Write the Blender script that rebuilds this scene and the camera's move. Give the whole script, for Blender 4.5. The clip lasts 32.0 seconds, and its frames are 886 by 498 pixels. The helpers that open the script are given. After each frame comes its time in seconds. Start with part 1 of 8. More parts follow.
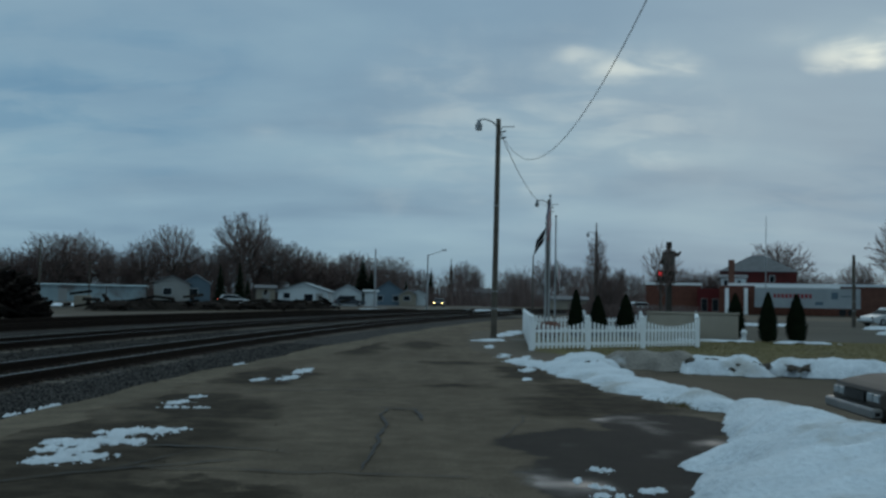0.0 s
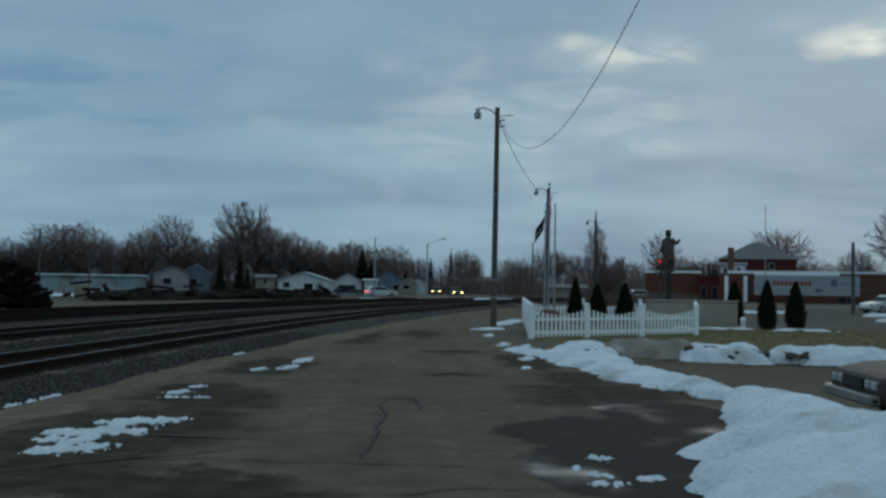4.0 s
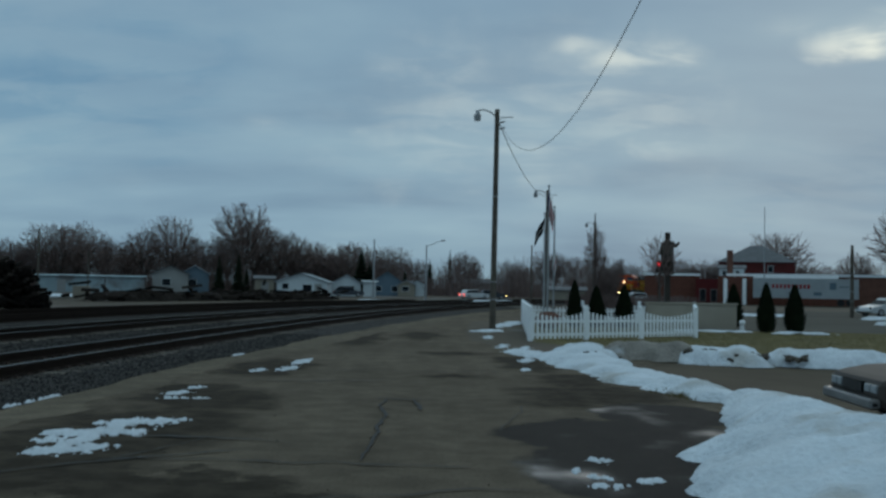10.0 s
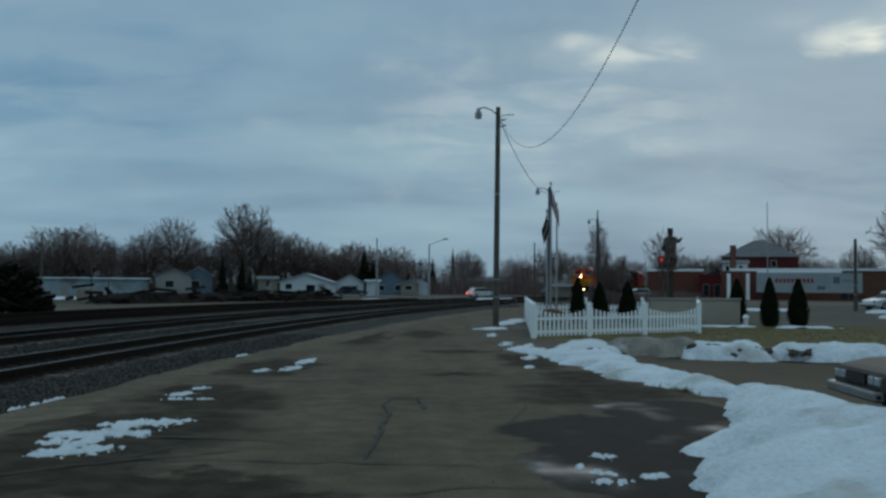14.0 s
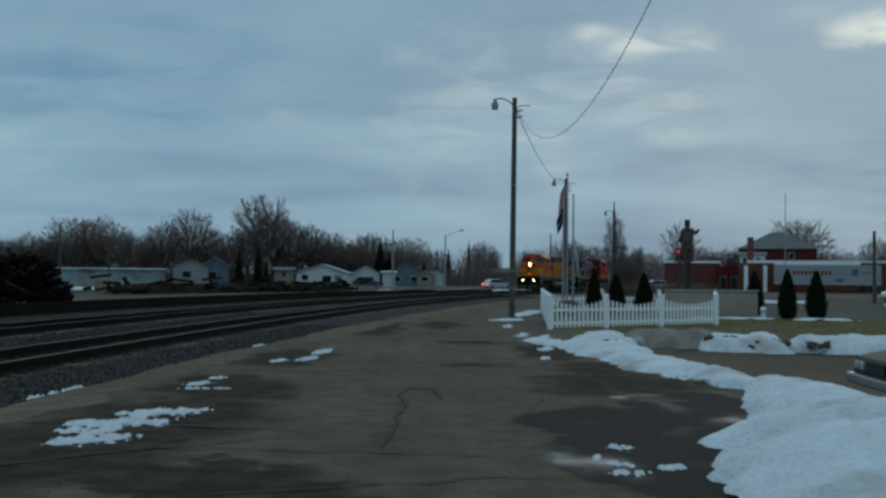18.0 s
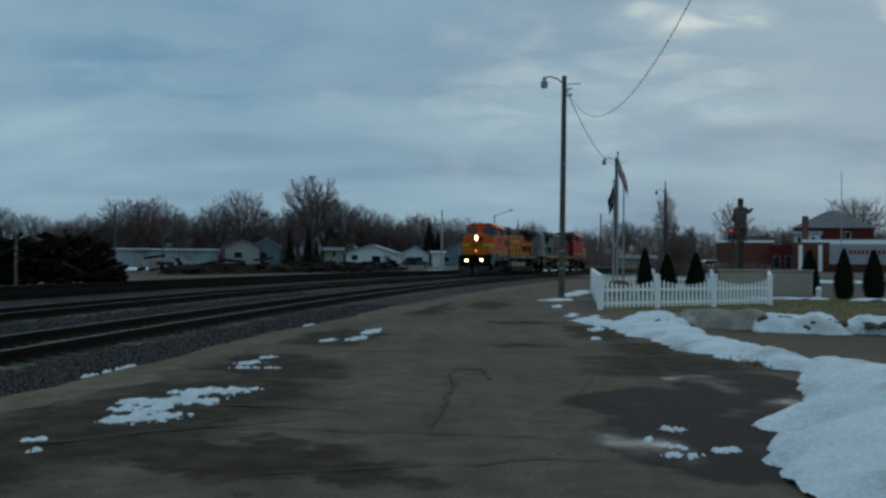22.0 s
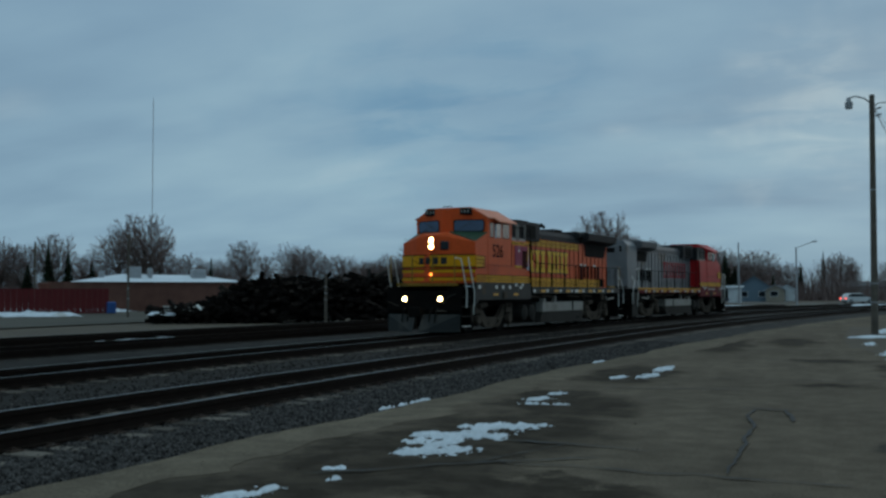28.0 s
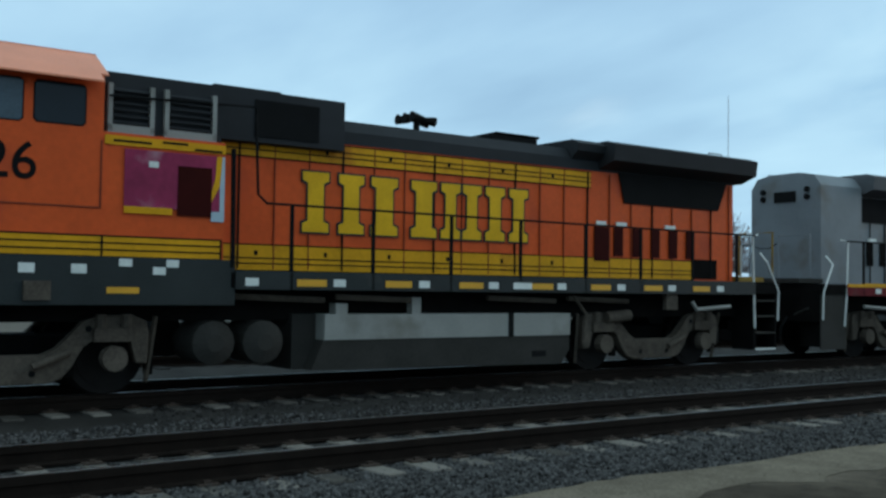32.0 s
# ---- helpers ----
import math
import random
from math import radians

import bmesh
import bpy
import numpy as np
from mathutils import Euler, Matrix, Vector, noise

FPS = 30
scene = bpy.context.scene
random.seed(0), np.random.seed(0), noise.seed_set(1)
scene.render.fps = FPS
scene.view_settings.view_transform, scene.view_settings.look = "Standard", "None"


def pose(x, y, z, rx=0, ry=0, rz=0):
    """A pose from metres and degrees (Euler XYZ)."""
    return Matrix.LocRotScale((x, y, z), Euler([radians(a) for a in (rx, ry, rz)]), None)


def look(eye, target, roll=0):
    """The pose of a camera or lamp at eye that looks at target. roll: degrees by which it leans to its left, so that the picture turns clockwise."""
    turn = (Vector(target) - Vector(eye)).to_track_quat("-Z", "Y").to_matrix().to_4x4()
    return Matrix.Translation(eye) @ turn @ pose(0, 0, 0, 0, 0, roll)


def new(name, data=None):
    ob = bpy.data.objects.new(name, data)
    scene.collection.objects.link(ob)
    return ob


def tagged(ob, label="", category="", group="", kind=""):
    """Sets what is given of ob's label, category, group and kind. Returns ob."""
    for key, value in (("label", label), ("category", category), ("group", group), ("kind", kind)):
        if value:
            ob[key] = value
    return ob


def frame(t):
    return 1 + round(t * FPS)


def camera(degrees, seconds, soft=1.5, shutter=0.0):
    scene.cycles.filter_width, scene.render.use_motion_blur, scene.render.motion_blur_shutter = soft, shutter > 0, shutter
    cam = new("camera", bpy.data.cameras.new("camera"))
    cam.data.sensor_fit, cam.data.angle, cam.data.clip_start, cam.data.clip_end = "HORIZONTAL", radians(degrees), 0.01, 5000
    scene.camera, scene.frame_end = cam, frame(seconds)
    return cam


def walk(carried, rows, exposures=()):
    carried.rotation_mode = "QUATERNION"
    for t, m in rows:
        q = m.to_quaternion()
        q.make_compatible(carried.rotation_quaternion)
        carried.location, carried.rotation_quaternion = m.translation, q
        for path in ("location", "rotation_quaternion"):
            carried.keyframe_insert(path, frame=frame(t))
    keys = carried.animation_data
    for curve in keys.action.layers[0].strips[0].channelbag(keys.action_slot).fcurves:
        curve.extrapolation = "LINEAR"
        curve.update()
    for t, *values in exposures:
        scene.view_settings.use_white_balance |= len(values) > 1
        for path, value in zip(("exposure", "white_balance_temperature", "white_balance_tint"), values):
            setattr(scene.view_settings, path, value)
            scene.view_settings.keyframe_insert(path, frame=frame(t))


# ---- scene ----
# camera and its walk
cam = camera(47.6, 32.0, soft=2.7)
PATH = [
    (0.0, 0.000, -0.000, 1.640, 92.746, -1.100, -0.105),
    (0.5, 0.005, -0.021, 1.645, 92.534, -1.020, -0.099),
    (1.0, 0.001, -0.017, 1.645, 92.451, -1.088, -0.073),
    (1.5, 0.000, -0.011, 1.637, 92.190, -1.037, -0.024),
    (2.0, 0.003, -0.012, 1.647, 92.153, -1.096, 0.136),
    (2.5, 0.004, -0.017, 1.649, 92.291, -1.111, -0.048),
    (3.0, -0.006, -0.012, 1.644, 92.152, -1.048, 0.222),
    (3.5, -0.000, -0.011, 1.647, 92.042, -0.868, 0.186),
    (4.0, 0.010, -0.029, 1.648, 92.101, -0.883, -0.117),
    (4.5, 0.006, -0.038, 1.651, 92.209, -0.858, -0.917),
    (6.5, 0.018, -0.039, 1.653, 91.903, -0.827, -1.058),
    (7.0, 0.012, -0.027, 1.647, 92.027, -0.815, -0.911),
    (7.5, 0.008, -0.020, 1.643, 92.117, -0.845, -0.568),
    (8.0, 0.002, -0.035, 1.652, 92.111, -0.852, -0.436),
    (8.5, 0.006, -0.018, 1.641, 92.124, -1.043, -0.365),
    (9.0, 0.002, -0.028, 1.647, 92.200, -1.022, -0.230),
    (9.5, 0.000, -0.011, 1.646, 92.279, -1.034, -0.270),
    (10.0, -0.003, -0.017, 1.645, 92.206, -1.080, -0.180),
    (10.5, -0.005, -0.018, 1.645, 92.274, -1.076, -0.094),
    (11.0, -0.005, -0.024, 1.643, 92.454, -1.049, -0.144),
    (11.5, -0.001, -0.028, 1.646, 92.416, -1.052, -0.057),
    (12.0, -0.004, -0.015, 1.638, 92.630, -0.899, 0.091),
    (12.5, -0.001, -0.007, 1.642, 92.411, -0.875, 0.291),
    (13.0, 0.009, -0.028, 1.646, 92.000, -0.583, 0.200),
    (13.5, 0.007, -0.009, 1.646, 91.921, -0.572, -0.103),
    (14.0, 0.010, -0.028, 1.639, 92.120, -0.393, 0.007),
    (14.5, 0.010, -0.015, 1.638, 92.193, -0.418, 0.484),
    (15.0, 0.008, -0.008, 1.635, 92.402, -0.443, 0.727),
    (15.5, -0.001, -0.013, 1.640, 91.927, -0.194, 0.622),
    (17.5, -0.010, 0.027, 1.629, 92.017, -0.514, 0.860),
    (18.0, 0.002, -0.005, 1.627, 91.620, -0.543, 0.912),
    (18.5, 0.002, -0.009, 1.628, 91.590, -0.646, 0.712),
    (19.0, -0.013, 0.013, 1.622, 91.604, -0.650, 0.943),
    (19.5, -0.004, 0.013, 1.626, 91.706, -0.351, 1.511),
    (20.0, -0.009, 0.022, 1.631, 91.925, -0.414, 2.187),
    (20.5, -0.028, 0.059, 1.629, 91.928, -0.271, 2.883),
    (21.0, -0.016, 0.064, 1.615, 91.305, -0.518, 2.852),
    (21.5, -0.013, 0.072, 1.620, 90.886, -0.406, 3.389),
    (22.0, 0.003, 0.093, 1.621, 90.464, -0.455, 3.714),
    (22.5, 0.004, 0.119, 1.622, 90.875, -0.461, 4.213),
    (23.0, 0.006, 0.130, 1.626, 91.426, 0.087, 5.040),
    (23.5, 0.020, 0.130, 1.628, 91.428, -0.030, 6.557),
    (24.0, 0.015, 0.135, 1.627, 91.378, -0.124, 8.202),
    (24.5, 0.007, 0.167, 1.621, 91.118, -0.089, 9.253),
    (26.5, 0.016, 0.225, 1.618, 92.212, 0.018, 15.368),
    (27.0, 0.032, 0.224, 1.608, 92.382, -0.112, 16.818),
    (27.5, 0.024, 0.242, 1.615, 92.589, 0.036, 18.654),
    (28.0, 0.021, 0.271, 1.604, 92.483, 0.087, 20.198),
    (28.5, -0.011, 0.331, 1.598, 92.432, -0.093, 22.138),
    (29.0, -0.018, 0.359, 1.616, 92.489, -0.068, 24.585),
    (29.5, -0.034, 0.353, 1.620, 92.551, 0.072, 27.406),
    (30.0, -0.070, 0.332, 1.628, 92.188, -0.033, 31.068),
    (30.5, -0.058, 0.287, 1.639, 92.404, -0.327, 35.514),
    (31.0, -0.086, 0.220, 1.635, 92.296, -0.471, 40.874),
    (31.5, -0.058, 0.180, 1.613, 92.147, -0.468, 47.074),
    (32.0, -0.051, 0.171, 1.641, 92.135, -0.805, 52.171),
]
EXPO = [(0, 0.0), (22, 0.03), (26.5, 0.1), (29.5, 0.0), (30.5, 0.05), (31, 0.2), (31.5, 0.6), (32, 0.95)]
walk(cam, [(t, pose(*r)) for t, *r in PATH], EXPO)

# world: heavy evening overcast with a brighter break low in the south-west
SUN_AZ, SUN_EL = 21.2, 13.4
world = bpy.data.worlds.new("overcast_sky")
scene.world = world
world.use_nodes = True
wt = world.node_tree
wt.nodes.clear()


def wn(kind, **kw):
    n = wt.nodes.new(kind)
    for k, v in kw.items():
        n.inputs[k].default_value = v
    return n


def wl(a, b):
    wt.links.new(a, b)


def wramp(src, stops):
    r = wt.nodes.new("ShaderNodeValToRGB")
    r.color_ramp.elements[0].position, r.color_ramp.elements[0].color = stops[0][0], (*stops[0][1], 1)
    r.color_ramp.elements[1].position, r.color_ramp.elements[1].color = stops[-1][0], (*stops[-1][1], 1)
    for p, c in stops[1:-1]:
        r.color_ramp.elements.new(p).color = (*c, 1)
    wl(src, r.inputs[0])
    return r.outputs[0]


tc = wt.nodes.new("ShaderNodeTexCoord")
sky = wt.nodes.new("ShaderNodeTexSky")
sky.sky_type, sky.sun_disc = "NISHITA", False
sky.sun_elevation, sky.sun_rotation = radians(SUN_EL), radians(SUN_AZ)
sky.air_density, sky.dust_density = 1.5, 3.0
sep = wt.nodes.new("ShaderNodeSeparateXYZ")
wl(tc.outputs["Generated"], sep.inputs[0])
# flatten the direction on a cloud layer so that the banks stretch along the horizon
zc = wt.nodes.new("ShaderNodeMath")
zc.operation = "ADD"
zc.inputs[1].default_value = 0.22
wl(sep.outputs["Z"], zc.inputs[0])
cmb = wt.nodes.new("ShaderNodeCombineXYZ")
for ax in "XY":
    dv = wt.nodes.new("ShaderNodeMath")
    dv.operation = "DIVIDE"
    wl(sep.outputs[ax], dv.inputs[0])
    wl(zc.outputs[0], dv.inputs[1])
    wl(dv.outputs[0], cmb.inputs[ax])
stretch = wt.nodes.new("ShaderNodeMapping")
stretch.inputs["Scale"].default_value = (0.75, 1.25, 1)
stretch.inputs["Rotation"].default_value = (0, 0, radians(8))
wl(cmb.outputs[0], stretch.inputs[0])
cloud = wn("ShaderNodeTexNoise", Scale=1.15, Detail=6.0, Roughness=0.46, Distortion=0.2)
wl(stretch.outputs[0], cloud.inputs["Vector"])
fine = wn("ShaderNodeTexNoise", Scale=4.6, Detail=6.0, Roughness=0.5, Distortion=0.3)
wl(stretch.outputs[0], fine.inputs["Vector"])
mixn = wt.nodes.new("ShaderNodeMath")
mixn.operation = "MULTIPLY_ADD"
mixn.inputs[1].default_value = 0.13
wl(fine.outputs[0], mixn.inputs[0])
wl(cloud.outputs[0], mixn.inputs[2])
bank = wramp(mixn.outputs[0], [(0.36, (0.135, 0.222, 0.315)), (0.56, (0.178, 0.282, 0.375)), (0.72, (0.215, 0.328, 0.412)), (0.9, (0.30, 0.40, 0.46))])
# overcast: the zenith is brighter than the horizon
lift = wramp(sep.outputs["Z"], [(0.0, (1.14, 1.14, 1.08)), (0.06, (1.33, 1.33, 1.27)), (0.16, (1.2, 1.22, 1.2)), (0.34, (1.1, 1.12, 1.14)), (0.55, (1.75, 1.65, 1.5)), (1.0, (2.2, 2.0, 1.75))])
mul = wt.nodes.new("ShaderNodeMix")
mul.data_type, mul.blend_type = "RGBA", "MULTIPLY"
mul.inputs[0].default_value = 1.0
wl(bank, mul.inputs[6])
wl(lift, mul.inputs[7])
# the break in the cloud where the low sun stands
sd = Vector((math.sin(radians(SUN_AZ)) * math.cos(radians(SUN_EL)), math.cos(radians(SUN_AZ)) * math.cos(radians(SUN_EL)), math.sin(radians(SUN_EL))))
wisp = wn("ShaderNodeTexNoise", Scale=5.0, Detail=5.0, Roughness=0.55, Distortion=0.5)
wl(stretch.outputs[0], wisp.inputs["Vector"])
holes = wramp(wisp.outputs[0], [(0.42, (0.25, 0.25, 0.25)), (0.6, (1, 1, 1))])
ragged = wn("ShaderNodeTexNoise", Scale=9.0, Detail=4.0, Roughness=0.55)
wl(tc.outputs["Generated"], ragged.inputs["Vector"])
glow = None
# the widest lobes put lens falloff into the sky: bright middle, dim sides
for az, el, reach, power in ((21.3, 13.1, 0.05, 2.6), (23.6, 13.6, 0.06, 0.5), (19.0, 14.3, 0.045, 0.34), (13.4, 13.0, 0.042, 0.42), (9.8, 12.7, 0.042, 0.34), (7.4, 13.7, 0.03, 0.34), (11.3, 13.2, 0.06, 0.2), (8.4, 10.9, 0.04, 0.12), (11.0, 7.8, 0.05, 0.08), (5.0, 10.0, 0.26, 0.3), (-6.0, 9.0, 0.2, 0.07), (21.5, 6.0, 0.18, -0.09), (-10.0, 9.05, 0.035, 0.13), (-4.8, 8.75, 0.02, 0.12), (-8.0, 8.9, 0.06, 0.06), (-16.8, 5.4, 0.05, 0.05), (-20.5, 10.5, 0.26, -0.13), (-44.0, 9.5, 0.06, 0.08)):
    a, e = radians(az), radians(el)
    off = wt.nodes.new("ShaderNodeVectorMath")
    off.operation = "SUBTRACT"
    wl(tc.outputs["Generated"], off.inputs[0])
    off.inputs[1].default_value = (math.sin(a) * math.cos(e), math.cos(a) * math.cos(e), math.sin(e))
    sc = wt.nodes.new("ShaderNodeVectorMath")
    sc.operation = "MULTIPLY"
    wl(off.outputs[0], sc.inputs[0])
    sc.inputs[1].default_value = (1, 1, 2.4)
    ln = wt.nodes.new("ShaderNodeVectorMath")
    ln.operation = "LENGTH"
    wl(sc.outputs[0], ln.inputs[0])
    rag = wt.nodes.new("ShaderNodeMath")
    rag.operation = "MULTIPLY_ADD"
    wl(ragged.outputs[0], rag.inputs[0])
    rag.inputs[1].default_value = reach * 1.6
    wl(ln.outputs["Value"], rag.inputs[2])
    mr = wt.nodes.new("ShaderNodeMapRange")
    mr.interpolation_type = "SMOOTHSTEP"
    wl(rag.outputs[0], mr.inputs[0])
    for i, v in ((1, reach * 0.75), (2, reach * 1.8), (3, power), (4, 0.0)):
        mr.inputs[i].default_value = v
    if glow is None:
        glow = mr.outputs[0]
    else:
        sm = wt.nodes.new("ShaderNodeMath")
        sm.operation = "ADD"
        wl(glow, sm.inputs[0])
        wl(mr.outputs[0], sm.inputs[1])
        glow = sm.outputs[0]
gm = wt.nodes.new("ShaderNodeMix")
gm.data_type, gm.blend_type = "RGBA", "MULTIPLY"
gm.inputs[0].default_value = 1.0
wl(glow, gm.inputs[6])
wl(holes, gm.inputs[7])
gt = wt.nodes.new("ShaderNodeMix")
gt.data_type, gt.blend_type = "RGBA", "MULTIPLY"
gt.inputs[0].default_value = 1.0
gt.inputs[7].default_value = (0.5, 0.44, 0.28, 1)
wl(gm.outputs[2], gt.inputs[6])
ad = wt.nodes.new("ShaderNodeMix")
ad.data_type, ad.blend_type = "RGBA", "ADD"
ad.inputs[0].default_value = 1.0
wl(mul.outputs[2], ad.inputs[6])
wl(gt.outputs[2], ad.inputs[7])
skyadd = wt.nodes.new("ShaderNodeMix")
skyadd.data_type, skyadd.blend_type = "RGBA", "ADD"
skyadd.inputs[0].default_value = 0.0012
wl(ad.outputs[2], skyadd.inputs[6])
wl(sky.outputs[0], skyadd.inputs[7])
bg = wn("ShaderNodeBackground", Strength=1.0)
wl(skyadd.outputs[2], bg.inputs[0])
wo = wt.nodes.new("ShaderNodeOutputWorld")
wl(bg.outputs[0], wo.inputs[0])

sun_data = bpy.data.lights.new("sun", "SUN")
sun_data.energy, sun_data.angle, sun_data.color = 0.2, radians(30), (1.0, 0.93, 0.82)
sun = new("sun", sun_data)
sun.matrix_world = look(sd * 300, (0, 0, 0))

# ---- materials ----
def mat(name, color, rough=0.8, metal=0.0, vary=0.25, scale=3.0, fine=40.0, bump=0.15, dirt=None, dirt_amount=0.0, spec=0.3, random_tone=0.0, islands=False, depth=0.02):
    """A weathered surface: two scales of tone, fine relief, optional stains of another colour."""
    m = bpy.data.materials.new(name)
    m.use_nodes = True
    nt = m.node_tree
    b = nt.nodes["Principled BSDF"]
    b.inputs["Roughness"].default_value, b.inputs["Metallic"].default_value = rough, metal
    b.inputs["Specular IOR Level"].default_value = spec
    co = nt.nodes.new("ShaderNodeTexCoord")

    def noise_node(s, detail=4.0):
        n = nt.nodes.new("ShaderNodeTexNoise")
        n.inputs["Scale"].default_value, n.inputs["Detail"].default_value = s, detail
        nt.links.new(co.outputs["Object"], n.inputs["Vector"])
        return n

    big, small = noise_node(scale), noise_node(fine, 3.0)
    ramp = nt.nodes.new("ShaderNodeValToRGB")
    lo, hi = 1 - vary, 1 + vary
    ramp.color_ramp.elements[0].position, ramp.color_ramp.elements[1].position = 0.3, 0.72
    ramp.color_ramp.elements[0].color = (*[min(c * lo, 1) for c in color], 1)
    ramp.color_ramp.elements[1].color = (*[min(c * hi, 1) for c in color], 1)
    avg = nt.nodes.new("ShaderNodeMath")
    avg.operation = "MULTIPLY_ADD"
    avg.inputs[1].default_value = 0.6
    half = nt.nodes.new("ShaderNodeMath")
    half.operation = "MULTIPLY"
    half.inputs[1].default_value = 0.4
    nt.links.new(small.outputs[0], half.inputs[0])
    nt.links.new(big.outputs[0], avg.inputs[0])
    nt.links.new(half.outputs[0], avg.inputs[2])
    last = avg.outputs[0]
    if random_tone:
        info = nt.nodes.new("ShaderNodeObjectInfo")
        mm = nt.nodes.new("ShaderNodeMath")
        mm.operation = "MULTIPLY_ADD"
        mm.inputs[1].default_value = random_tone
        geo = nt.nodes.new("ShaderNodeNewGeometry")
        nt.links.new(geo.outputs["Random Per Island"] if islands else info.outputs["Random"], mm.inputs[0])
        sub = nt.nodes.new("ShaderNodeMath")
        sub.operation = "SUBTRACT"
        sub.inputs[1].default_value = random_tone / 2
        nt.links.new(last, sub.inputs[0])
        nt.links.new(sub.outputs[0], mm.inputs[2])
        last = mm.outputs[0]
    nt.links.new(last, ramp.inputs[0])
    colour = ramp.outputs[0]
    if dirt:
        mask = noise_node(scale * 0.6, 6.0)
        mr = nt.nodes.new("ShaderNodeValToRGB")
        mr.color_ramp.elements[0].position, mr.color_ramp.elements[1].position = 0.62 - dirt_amount * 0.3, 0.72 - dirt_amount * 0.25
        nt.links.new(mask.outputs[0], mr.inputs[0])
        mx = nt.nodes.new("ShaderNodeMix")
        mx.data_type = "RGBA"
        nt.links.new(mr.outputs[0], mx.inputs[0])
        nt.links.new(colour, mx.inputs[6])
        mx.inputs[7].default_value = (*dirt, 1)
        colour = mx.outputs[2]
    nt.links.new(colour, b.inputs["Base Color"])
    if bump:
        bp = nt.nodes.new("ShaderNodeBump")
        bp.inputs["Strength"].default_value, bp.inputs["Distance"].default_value = bump, depth
        nt.links.new(small.outputs[0], bp.inputs["Height"])
        nt.links.new(bp.outputs[0], b.inputs["Normal"])
    return m


def lamp_mat(name, color, strength):
    m = bpy.data.materials.new(name)
    m.use_nodes = True
    b = m.node_tree.nodes["Principled BSDF"]
    b.inputs["Base Color"].default_value = (*color, 1)
    b.inputs["Emission Color"].default_value = (*color, 1)
    b.inputs["Emission Strength"].default_value = strength
    return m


